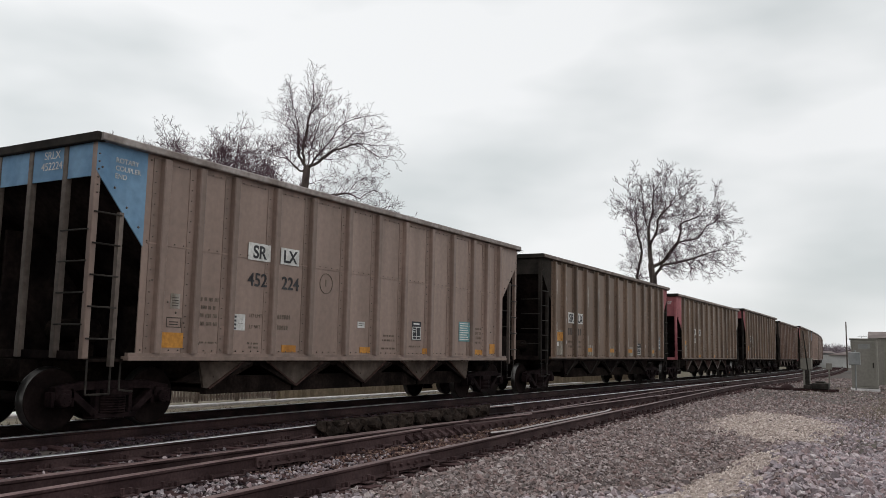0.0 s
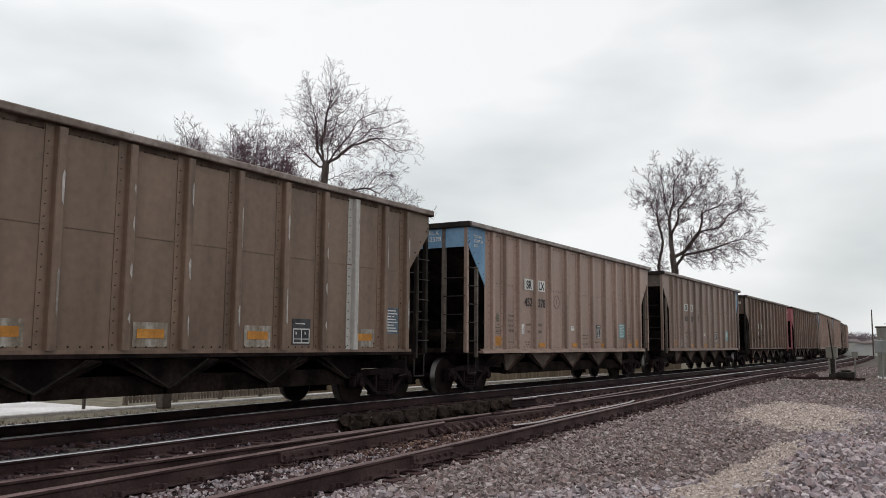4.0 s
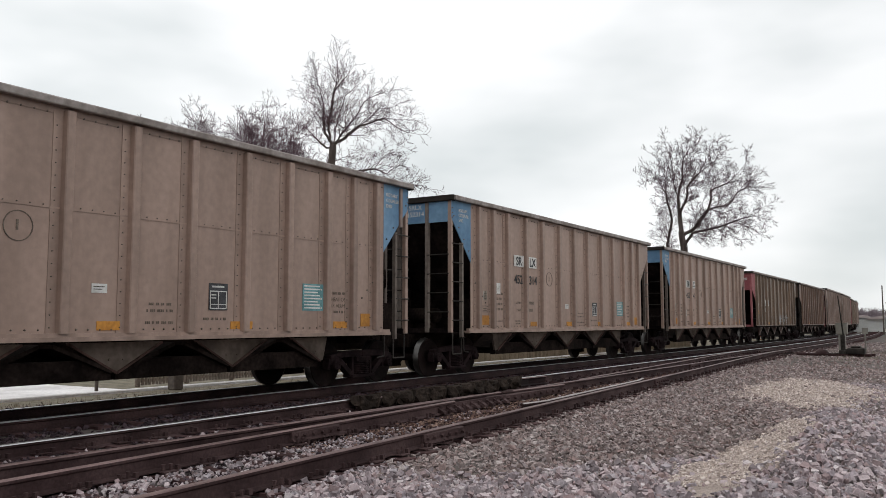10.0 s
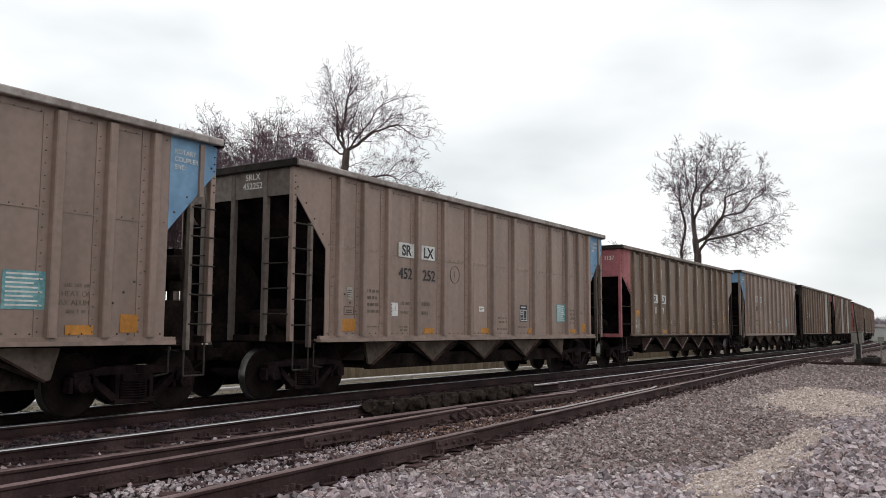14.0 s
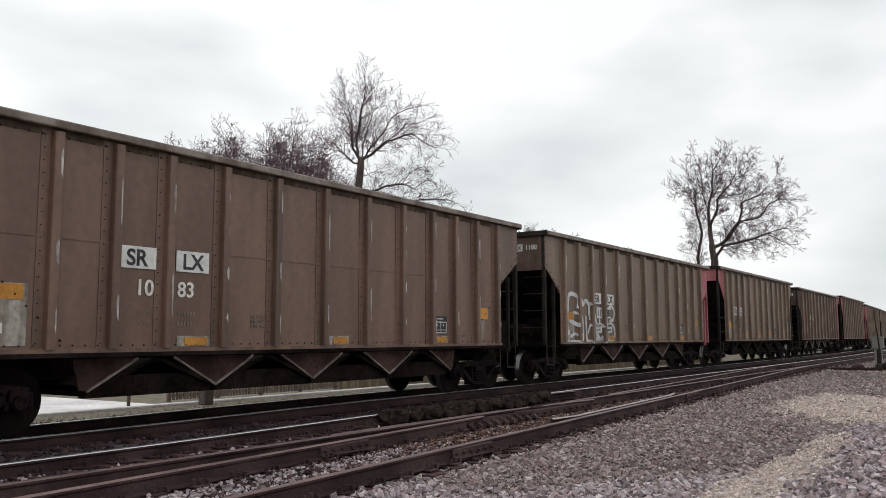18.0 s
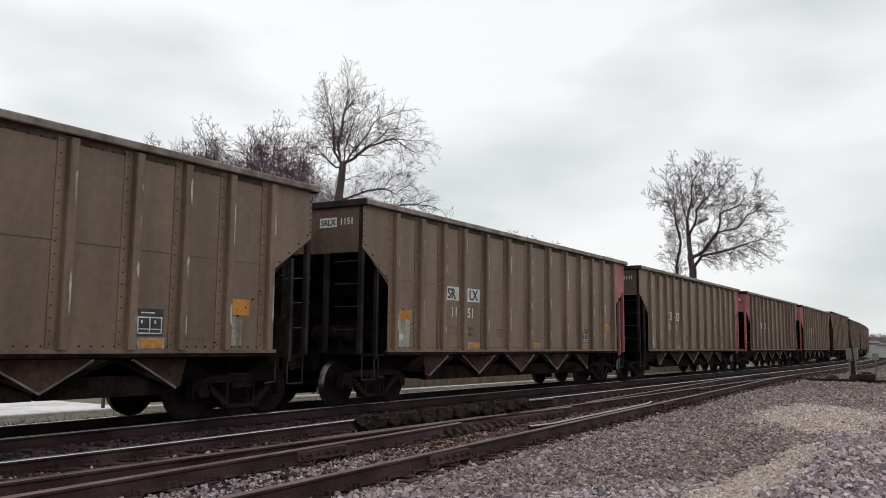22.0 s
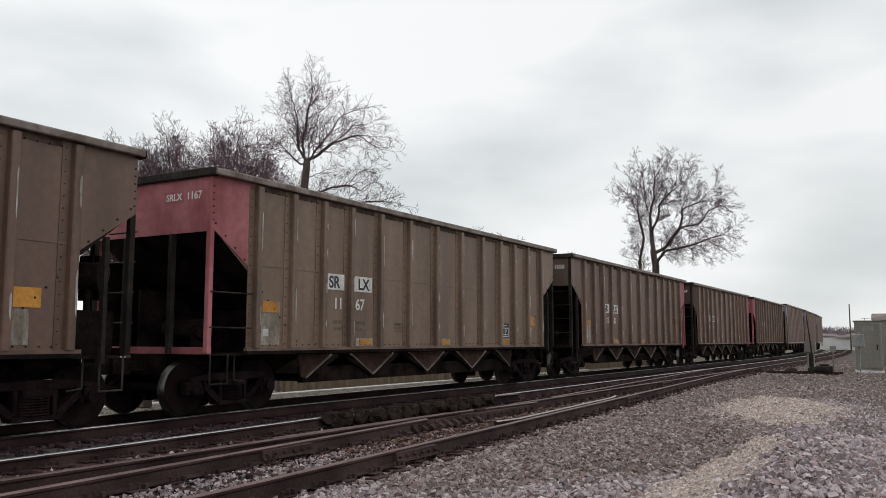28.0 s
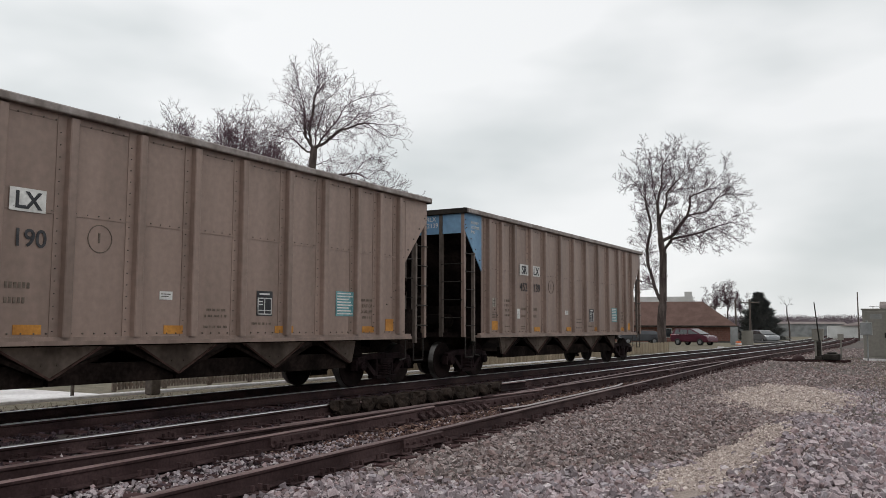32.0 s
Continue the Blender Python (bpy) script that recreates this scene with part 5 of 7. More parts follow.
        for y in (-3.24, -0.90, 1.37, 4.45):
            mark("pale_patch", y, 1.20, 0.64, 0.37, PRIMER)
            part("reflector", plate(0.50, 0.14), YELLOW, car, at=(xf + 0.007, y + 0.07, 1.33))
        mark("test_panel", 2.58, 1.24, 0.50, 0.48, INK, "black inspection panel with white rules")
        block("panel_rules", [(2.60, 1.265, 0.46, 0.022), (2.60, 1.52, 0.46, 0.022), (2.60, 1.265, 0.022, 0.27), (3.038, 1.265, 0.022, 0.27), (2.82, 1.265, 0.020, 0.27), (2.60, 1.34, 0.46, 0.015), (2.67, 1.43, 0.03, 0.05), (2.92, 1.43, 0.03, 0.05), (2.66, 1.62, 0.26, 0.022)], DECAL, 0.007)
        mark("placard", 5.46, 1.48, 0.52, 0.56, SLATE if "teal" not in extra else CYAN, "blue-grey maintenance placard with white lines")
        block("placard_text", [(5.50, 1.53 + i * 0.062, 0.44 - 0.06 * (i % 3), 0.026) for i in range(8)], DECAL, 0.007)
        block("weight_stencil", words_of(7, [(y, z, 0.42, 0.07) for z in (1.62, 1.46) for y in (-4.72, -3.92)]), FAINT_INK)
    if kind == "grey" and front == "blue":
        for i, s in enumerate(("ROTARY", "COUPLER", "END")):
            letters("end_note", s, 0.075, -6.86, 3.98 - i * 0.12, WHITE_INK, x=xf + 0.008)
    if kind == "grey" and rear == "blue":
        for i, s in enumerate(("ROTARY", "COUPLER", "END")):
            letters("end_note", s, 0.075, 6.34, 3.98 - i * 0.12, WHITE_INK, x=xf + 0.008)
        part("wing_post", mesh("wing_post", lambda bm: box(bm, XS, XS + 0.05, 6.82, 6.90, 3.36, 4.20)), GREY_POST, car)
    num = left + right
    if num:
        m = Matrix.Translation((0, -hl + 0.015, 0)) @ ON_FRONT
        z = 3.70 if kind == "brown" else 3.95
        if kind == "grey":
            for i, s in enumerate(("SRLX", num)):
                part("end_number", text_mesh(s, 0.12, 0.0, "CENTER"), WHITE_INK, car, at=Matrix.Translation((0.46, -hl + 0.015, 4.06 - i * 0.17)) @ ON_FRONT)
        else:
            part("end_board", mesh("end_board", lambda bm: box(bm, 0, 0.46, -0.006, 0, 0, 0.20)), DECAL if front != "red" else RED_END, car, at=(0.36, -hl + 0.018, z - 0.04))
            part("end_number", text_mesh("SRLX", 0.12, 0.004, "LEFT"), INK if front != "red" else WHITE_INK, car, at=Matrix.Translation((0.40, -hl + 0.008, z)) @ ON_FRONT)
            if kind == "brown" or front != "red":
                part("end_number", text_mesh(num, 0.13, 0.004, "LEFT"), WHITE_INK, car, at=Matrix.Translation((0.90, -hl + 0.008, z)) @ ON_FRONT)
    for e in extra:
        if e in SPRAY:
            tagged(part("graffiti", mesh((e, kind), over_posts(SPRAY[e], offs)), TAG if e != "scrawl" else FLANGE, car, "sprayed graffiti loops", at=(xf + 0.012, 0, 0)), kind="stuff")
    return car


def ribbon(bm, pts, w):
    """A flat brush stroke on the side of a car."""
    prev = None
    for i, (y, z) in enumerate(pts):
        y0, z0 = pts[max(0, i - 1)]
        y1, z1 = pts[min(len(pts) - 1, i + 1)]
        d = math.hypot(y1 - y0, z1 - z0) or 1
        ny, nz = -(z1 - z0) / d * w / 2, (y1 - y0) / d * w / 2
        cur = (bm.verts.new((0, y + ny, z + nz)), bm.verts.new((0, y - ny, z - nz)))
        if prev:
            bm.faces.new((prev[0], prev[1], cur[1], cur[0]))
        prev = cur


def sprayed(y0, y1, z0, h, n, w, seed):
    def b(bm):
        rng = random.Random(seed)
        for i in range(n):
            y = y0 + (y1 - y0) * (i + 0.5) / n
            r, a0, turns = h * rng.uniform(0.30, 0.48), rng.uniform(0, 6.28), rng.uniform(0.7, 1.25)
            k, sk = rng.uniform(0.55, 0.9), rng.uniform(-0.4, 0.4)
            zc = z0 + h * rng.uniform(0.42, 0.58)
            pts = []
            for j in range(18):
                a = a0 + 2 * math.pi * turns * j / 17
                rr = r * (1 + 0.25 * math.sin(2 * a + i))
                pts.append((y + k * rr * math.cos(a) + sk * rr * math.sin(a), zc + rr * math.sin(a)))
            ribbon(bm, pts, w)
            ribbon(bm, [(y - 0.25 * h, zc - 0.4 * h * rng.uniform(0.3, 1)), (y + 0.05, zc + 0.2 * h), (y + 0.3 * h, zc + 0.45 * h * rng.uniform(-1, 1))], w)
    return b


def over_posts(draw, offs):
    """The same strokes, laid over the posts where they cross them."""
    def b(bm):
        draw(bm)
        for v in bm.verts:
            if any(-0.05 < v.co.y - p < 0.095 for p in offs):
                v.co.x += 0.082
    return b


def big_letters(bm):
    """Broad looping strokes, one tall shape after another."""
    def stroke(pts, w=0.10):
        path = []
        for i in range(len(pts) - 1):
            p0, p1, p2, p3 = (Vector(pts[max(0, min(len(pts) - 1, i + k))]) for k in (-1, 0, 1, 2))
            for j in range(10):
                f = j / 10
                path.append(tuple(0.5 * (2 * p1 + (p2 - p0) * f + (2 * p0 - 5 * p1 + 4 * p2 - p3) * f * f + (3 * p1 - p0 - 3 * p2 + p3) * f ** 3)))
        ribbon(bm, path + [tuple(pts[-1])], w)
    stroke([(-5.33, 2.12), (-5.33, 2.45), (-5.83, 2.52), (-5.96, 2.20), (-5.90, 1.82), (-5.48, 1.68), (-5.28, 1.64)], 0.12)
    stroke([(-5.63, 2.00), (-5.23, 1.96), (-5.00, 1.85), (-4.96, 1.50), (-5.00, 1.20), (-5.28, 1.17), (-5.78, 1.17), (-6.00, 1.20), (-6.04, 1.45), (-5.96, 1.62)], 0.08)
    stroke([(-5.83, 1.30), (-5.58, 1.38), (-5.28, 1.37), (-4.98, 1.37)], 0.08)
    stroke([(-5.03, 2.40), (-4.96, 2.24), (-4.78, 2.36), (-4.58, 2.28), (-4.53, 2.00), (-4.50, 1.80)], 0.12)
    stroke([(-4.50, 2.25), (-4.33, 2.32), (-4.13, 2.30)], 0.09)
    stroke([(-4.78, 1.92), (-4.74, 1.50), (-4.70, 1.20), (-4.48, 1.17), (-4.23, 1.17), (-4.13, 1.40), (-4.23, 1.65), (-4.48, 1.62), (-4.64, 1.40)], 0.10)
    stroke([(-4.38, 1.98), (-4.13, 1.96), (-4.02, 1.70), (-3.98, 1.40), (-4.00, 1.17)], 0.10)
    stroke([(-3.90, 2.20), (-3.78, 1.80), (-3.73, 1.40), (-3.68, 1.17), (-3.38, 1.17), (-3.18, 1.35), (-3.28, 1.65), (-3.58, 1.62)], 0.10)
    stroke([(-3.94, 1.52), (-3.84, 1.18), (-3.74, 1.40), (-3.64, 1.17), (-3.54, 1.32)], 0.08)
    stroke([(-3.10, 2.15), (-2.88, 2.26), (-2.64, 2.10), (-2.73, 1.85), (-3.03, 1.75), (-2.68, 1.60), (-2.63, 1.30), (-2.88, 1.17), (-3.13, 1.20)], 0.10)


SPRAY = {
    "big_tag": big_letters,
    "low_tag": sprayed(0.7, 3.4, 1.20, 0.58, 11, 0.042, 5),
    "end_tag": sprayed(4.4, 5.6, 1.20, 0.55, 3, 0.05, 6),
    "scrawl": sprayed(-5.4, -1.6, 1.35, 0.8, 8, 0.035, 7),
    "white_blot": lambda bm: (slab(bm, [(0, -4.55, 1.20), (0, -4.0, 1.20), (0, -3.95, 1.66), (0, -4.25, 1.62), (0, -4.5, 1.68)], (0.004, 0, 0))),
}
WHEELS, CAR_COUNT = [], []
# kind, front end, rear end, number in halves, marks of its own
CONSIST = [
    ("brown", "red", "body", "", ""),
    ("grey", "blue", "body", "452", "224", ("low",)), ("olive", "dark", "red", "", ""), ("brown", "red", "body", "12", "07", ("tan",)),
    ("olive", "red", "body", "30", "25", ("teal",)), ("brown", "dark", "red", "10", "41"), ("olive", "red", "body", "", "", ("post10",)),
    ("grey", "blue", "body", "452", "378", ("low", "pale")), ("grey", "body", "blue", "452", "239", ("low", "white_blot")), ("brown", "body", "red", "10", "16", ("scrawl",)),
    ("brown", "red", "body", "11", "40"), ("grey", "blue", "body", "452", "212", ("low", "pale")), ("grey", "blue", "body", "452", "221", ("low", "pale")),
    ("brown", "body", "red", "10", "33"), ("grey", "body", "blue", "452", "277", ("low", "pale")), ("grey", "blue", "body", "452", "314", ("pale",)),
    ("grey", "blue", "body", "452", "241", ("low", "pale")), ("brown", "red", "body", "10", "40", ("low_tag", "tan")), ("brown", "body", "red", "11", "56"),
    ("grey", "body", "blue", "452", "292", ("low",)), ("grey", "body", "blue", "452", "252", ("low",)), ("brown", "red", "body", "11", "37", ("tan",)),
    ("grey", "blue", "body", "", "", ("low",)), ("olive", "dark", "red", "30", "27", ("post10",)), ("olive", "red", "red", "31", "69", ("post5", "post9")),
    ("brown", "red", "body", "10", "83"), ("brown", "body", "red", "11", "80", ("big_tag", "tan")), ("olive", "red", "body", "31", "33", ("teal",)),
    ("brown", "dark", "red", "10", "96"), ("olive", "red", "body", "30", "91"), ("brown", "red", "body", "10", "43", ("tan",)),
    ("brown", "body", "red", "11", "51", ("tan",)), ("brown", "body", "red", "11", "11", ("tan",)), ("brown", "red", "body", "11", "28"),
    ("brown", "red", "body", "10", "50", ("tan",)), ("olive", "red", "body", "30", "78", ("teal",)), ("brown", "dark", "red", "11", "62"),
    ("brown", "body", "red", "", ""), ("brown", "body", "body", "11", "86"), ("brown", "red", "body", "11", "67", ("tan",)),
    ("brown", "body", "red", "10", "68"), ("brown", "dark", "red", "10", "24"), ("brown", "red", "body", "11", "35"),
    ("grey", "blue", "body", "452", "365", ("low",)), ("grey", "blue", "body", "452", "190", ("low",)), ("grey", "blue", "body", "452", "139", ("low",)),
]
CARS = [hopper_car(*row) for row in CONSIST]


# seconds and the run along the track of the first car's leading end
RUNS = [
    (0, 7.79), (1, -13.95), (2, -35.65), (5, -100.76), (6, -122.58), (7, -144.25), (8, -166.06), (9, -187.80),
    (10, -209.60), (10.5, -219.92), (11, -230.80), (12, -252.60), (13, -274.52), (14, -296.37), (17, -362.12), (18, -384.05),
    (19, -406.12), (20, -428.05), (21, -450.02), (22, -472.07), (23, -494.13), (24, -516.18), (25, -538.27), (28, -604.64),
    (29, -626.78), (30, -648.97), (31, -671.13), (32, -693.42),
]


def run(t):
    return float(np.interp(t, [r[0] for r in RUNS], [r[1] for r in RUNS]))


# ---- bare winter trees ----
def sprout(rng, out, p, d, length, r, depth):
    """One branch with its own side shoots; out takes (from, to, radius, radius)."""
    n = max(2, int(length / (0.22, 0.17, 0.15)[depth]))
    step = length / n
    r1 = max(0.006, r * 0.4)
    for i in range(n):
        f = (i + 1) / n
        d = (d + Vector((rng.gauss(0, 0.17), rng.gauss(0, 0.17), rng.gauss(0.03, 0.16)))).normalized()
        q = p + d * step
        out.append((p, q, r + (r1 - r) * i / n, r + (r1 - r) * f))
        p = q
        if depth < 2 and f > 0.2:
            for _ in range(2 if i == n - 1 else 1 if rng.random() < 0.85 else 0):
                side = d.orthogonal().normalized()
                side.rotate(Quaternion(d, rng.uniform(0, 6.283)))
                v = (d + side * rng.uniform(0.7, 1.5) + Vector((0, 0, 0.05))).normalized()
                sprout(rng, out, p, v, (length * (1 - f) * 0.6 + (0.50, 0.26)[depth]) * rng.uniform(0.6, 1.2), max(0.006, r1 * 0.8), depth + 1)


def tree_meshes(key, limbs, seed, thick, gap=0.24, bough=1.0, fine=0.007):
    """Two meshes: trunk with limbs, and the crown of thin branches. limbs: lines of (across, up), the trunk first; each starts on an earlier one."""
    rng = random.Random(seed)
    out, lines, spots = [], [], []
    # where each limb springs from, and the load it carries
    for k, line in enumerate(limbs):
        line = [Vector((x, 0, z)) for x, z in line]
        if k:
            # the tip is left to the shoots
            last = line[-1] - line[-2]
            line[-1] = line[-2] + last * max(0.5, 1 - 0.4 * bough / max(0.3, last.length))
        root = min(spots, key=lambda s: (s[2] - line[0]).length) if spots else None
        total = sum((b - a).length for a, b in zip(line, line[1:]))
        run_ = 0.0
        for a, b in zip(line, line[1:]):
            for i in range(8):
                spots.append((k, (run_ + (b - a).length * i / 7) / total, a.lerp(b, i / 7)))
            run_ += (b - a).length
        lines.append((line, root, total))
    load = [t for _, _, t in lines]
    for k in range(len(lines) - 1, 0, -1):
        load[lines[k][1][0]] += load[k]
    grown = []
    for k, (line, root, total) in enumerate(lines):
        kids = [(lines[j][1][1], load[j]) for j in range(k + 1, len(lines)) if lines[j][1][0] == k]

        def girth(g):
            return max(0.014, thick * ((total * max(0.0, 1 - g) + sum(w for at, w in kids if at >= g - 0.02)) / load[0]) ** 0.58)
        if root:
            host = grown[root[0]]
            p = min(host, key=lambda n: abs(n[3] - root[1]))[0].copy()
        else:
            p = line[0].copy()
        lean, y0 = (rng.uniform(-0.5, 0.5) if k else 0.0), p.y
        run_, knots = 0.0, []
        for a, b in zip(line, line[1:]):
            seg_len = (b - a).length
            m = max(2, int(seg_len / 0.22))
            bow = rng.uniform(-0.06, 0.06) * seg_len
            for i in range(1, m + 1):
                f = i / m
                g0 = run_ / total
                run_ += seg_len / m
                q = a.lerp(b, f) + Vector((bow * math.sin(math.pi * f) + rng.gauss(0, 0.018) * (k > 0), y0 + lean * run_, rng.gauss(0, 0.018) * (k > 0)))
                g = run_ / total
                out.append((p, q, girth(g0), girth(g)))
                knots.append((q, girth(g), (q - p).normalized(), g))
                p = q
        grown.append(knots)
        if k == 0:
            continue
        due = 0.3
        for (q, rad, d, g), (q2, _, _, _) in zip(knots, knots[1:] + knots[-1:]):
            due += (q2 - q).length
            while due > gap and g > 0.12:
                due -= gap
                side = d.orthogonal().normalized()
                side.rotate(Quaternion(d, rng.uniform(0, 6.283)))
                v = (d + side * rng.uniform(0.8, 1.6) + Vector((0, 0, 0.14))).normalized()
                sprout(rng, out, q, v, rng.uniform(0.5, 1.1) * (0.62 + 0.26 * min(4, total * (1 - g))) * bough, max(0.009, min(0.026, rad * 0.45)), 0)
        sprout(rng, out, p, (knots[-1][2] + Vector((0, 0, 0.1))).normalized(), 0.7 * bough, 0.012, 0)
    sets = {True: ([], []), False: ([], [])}
    for p, q, ra, rb in out:
        ra, rb = max(ra, fine), max(rb, fine)
        big = ra > 0.06
        sides = 10 if ra > 0.12 else 7 if big else 4 if ra > 0.02 else 3
        verts, faces = sets[big]
        d = (q - p).normalized()
        u = d.orthogonal().normalized()
        w = d.cross(u)
        b = len(verts)
        for c, rad in ((p, ra), (q, rb)):
            for i in range(sides):
                a = 2 * math.pi * i / sides
                verts.append(c + (u * math.cos(a) + w * math.sin(a)) * rad)
        for i in range(sides):
            j = (i + 1) % sides
            faces.append((b + i, b + j, b + sides + j, b + sides + i))
    return smooth(raw(key + "_trunk", *sets[True])), raw(key + "_crown", *sets[False])


def fan(seed, foot, top, spread, n):
    """Limbs of a rounded crown: leaders that open out from the trunk's head."""
    rng = random.Random(seed)
    lines = [[(0, 0), (0.15, foot * 0.6), (0, foot)]]
    for i in range(n):
        s = spread * (2 * (i + 0.5) / n - 1) * rng.uniform(0.8, 1.0)
        z = foot - rng.uniform(0, 1.8)
        h = top - 0.30 * s * s * (4.4 / spread) / 2 - rng.uniform(0.8, 2.0)
        lines.append([(0, z), (s * 0.45, z + (h - z) * 0.28), (s * 0.8, z + (h - z) * 0.62), (s, h)])
    return lines


def tree(meshes, label, at, group="", twig=None):
    ob = thing("bare_tree", label, "tree", at, group)
    part("trunk", meshes[0], BARK, ob)
    part("crown", meshes[1], twig or TWIG, ob)
    return ob


def stand(bearing, distance, z=-0.35):
    """A place seen from the camera's spot in that direction (degrees left of the line), turned to face it."""
    b = radians(bearing)
    return pose(-math.sin(b) * distance, math.cos(b) * distance, z, 0, 0, bearing)


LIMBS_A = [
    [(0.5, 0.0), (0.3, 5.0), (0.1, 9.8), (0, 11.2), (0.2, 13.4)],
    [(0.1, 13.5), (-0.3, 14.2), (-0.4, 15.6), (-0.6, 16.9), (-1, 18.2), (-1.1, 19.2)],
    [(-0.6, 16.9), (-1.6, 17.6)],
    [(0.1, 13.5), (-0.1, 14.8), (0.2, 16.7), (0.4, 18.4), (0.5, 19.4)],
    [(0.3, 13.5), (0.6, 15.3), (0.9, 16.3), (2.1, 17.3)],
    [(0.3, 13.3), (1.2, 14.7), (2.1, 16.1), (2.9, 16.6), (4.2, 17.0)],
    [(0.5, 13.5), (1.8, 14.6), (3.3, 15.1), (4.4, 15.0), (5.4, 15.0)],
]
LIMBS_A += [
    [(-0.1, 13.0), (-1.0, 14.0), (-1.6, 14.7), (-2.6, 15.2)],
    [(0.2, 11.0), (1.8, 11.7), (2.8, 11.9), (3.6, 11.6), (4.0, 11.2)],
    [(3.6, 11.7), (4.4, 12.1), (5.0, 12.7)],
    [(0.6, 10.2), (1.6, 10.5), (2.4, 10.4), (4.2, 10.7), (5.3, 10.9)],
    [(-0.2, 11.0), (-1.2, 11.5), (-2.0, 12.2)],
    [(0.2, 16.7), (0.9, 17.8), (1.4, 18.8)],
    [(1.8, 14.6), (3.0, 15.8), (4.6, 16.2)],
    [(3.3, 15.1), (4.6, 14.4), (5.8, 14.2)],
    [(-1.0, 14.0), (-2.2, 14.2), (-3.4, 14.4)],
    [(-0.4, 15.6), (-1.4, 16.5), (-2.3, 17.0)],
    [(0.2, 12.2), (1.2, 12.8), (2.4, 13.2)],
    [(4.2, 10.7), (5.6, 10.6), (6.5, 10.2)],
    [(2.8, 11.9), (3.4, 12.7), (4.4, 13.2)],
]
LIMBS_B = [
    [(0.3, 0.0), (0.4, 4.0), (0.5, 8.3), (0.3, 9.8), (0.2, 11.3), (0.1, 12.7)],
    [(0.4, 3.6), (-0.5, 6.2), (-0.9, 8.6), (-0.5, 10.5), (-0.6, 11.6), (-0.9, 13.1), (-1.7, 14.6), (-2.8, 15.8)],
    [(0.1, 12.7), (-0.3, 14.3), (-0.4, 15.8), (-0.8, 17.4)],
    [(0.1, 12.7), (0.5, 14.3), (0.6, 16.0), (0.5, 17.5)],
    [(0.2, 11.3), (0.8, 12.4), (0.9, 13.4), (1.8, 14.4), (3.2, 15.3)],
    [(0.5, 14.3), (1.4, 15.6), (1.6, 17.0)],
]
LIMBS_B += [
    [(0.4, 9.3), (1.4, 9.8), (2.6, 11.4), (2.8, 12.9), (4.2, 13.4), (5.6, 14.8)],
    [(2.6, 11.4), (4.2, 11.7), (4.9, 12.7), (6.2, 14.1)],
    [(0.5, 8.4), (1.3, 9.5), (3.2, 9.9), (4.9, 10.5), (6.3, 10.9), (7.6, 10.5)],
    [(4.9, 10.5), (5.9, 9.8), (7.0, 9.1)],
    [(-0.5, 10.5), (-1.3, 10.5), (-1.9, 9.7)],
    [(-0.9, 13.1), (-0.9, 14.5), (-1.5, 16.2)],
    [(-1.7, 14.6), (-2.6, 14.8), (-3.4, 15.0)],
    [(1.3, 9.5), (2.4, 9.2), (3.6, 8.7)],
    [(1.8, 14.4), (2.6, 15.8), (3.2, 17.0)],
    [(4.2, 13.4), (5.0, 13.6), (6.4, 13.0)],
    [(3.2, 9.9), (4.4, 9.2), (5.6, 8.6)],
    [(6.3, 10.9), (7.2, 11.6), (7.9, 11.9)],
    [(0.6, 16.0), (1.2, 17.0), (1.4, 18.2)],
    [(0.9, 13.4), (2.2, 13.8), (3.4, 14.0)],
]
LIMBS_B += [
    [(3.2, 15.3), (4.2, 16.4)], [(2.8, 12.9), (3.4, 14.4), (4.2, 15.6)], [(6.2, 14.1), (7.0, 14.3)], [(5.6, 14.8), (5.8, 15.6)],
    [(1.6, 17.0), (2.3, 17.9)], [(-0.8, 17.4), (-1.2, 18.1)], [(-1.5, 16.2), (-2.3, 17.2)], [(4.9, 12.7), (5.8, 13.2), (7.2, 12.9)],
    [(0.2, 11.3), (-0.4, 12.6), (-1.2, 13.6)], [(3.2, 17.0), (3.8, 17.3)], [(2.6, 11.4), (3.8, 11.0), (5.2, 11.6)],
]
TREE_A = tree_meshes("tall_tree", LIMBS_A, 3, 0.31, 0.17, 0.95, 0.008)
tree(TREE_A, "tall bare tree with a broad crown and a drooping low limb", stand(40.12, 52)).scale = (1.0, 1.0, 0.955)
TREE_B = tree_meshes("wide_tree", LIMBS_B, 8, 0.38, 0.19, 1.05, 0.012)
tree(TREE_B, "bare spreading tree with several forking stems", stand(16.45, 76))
TREE_C = tree_meshes("round_tree", fan(12, 7.6, 18.4, 5.4, 7), 12, 0.32, 0.30, 1.3, 0.011)
TREE_D = tree_meshes("slim_tree", fan(21, 9.0, 18.6, 3.2, 6), 21, 0.22, 0.30, 1.2, 0.016)
# bearing, distance, size, turn, kind
WOOD = [(52.6, 75, 1.02, 20, 0), (50.9, 74, 1.08, 110, 0), (49.4, 78, 1.14, 80, 0), (47.6, 73, 1.16, 140, 0), (45.4, 76, 1.23, 250, 0), (43.2, 80, 1.23, 60, 0), (41.3, 84, 1.02, 200, 0), (51.8, 80, 1.08, 290, 0), (48.5, 82, 1.18, 220, 0), (46.5, 84, 1.26, 330, 0), (44.3, 83, 1.24, 170, 0), (42.2, 82, 1.12, 15, 0), (38.0, 88, 0.9, 20, 0), (36.6, 86, 0.84, 310, 0), (63.3, 62, 0.92, 30, 0), (13.9, 128, 0.36, 300, 0)]
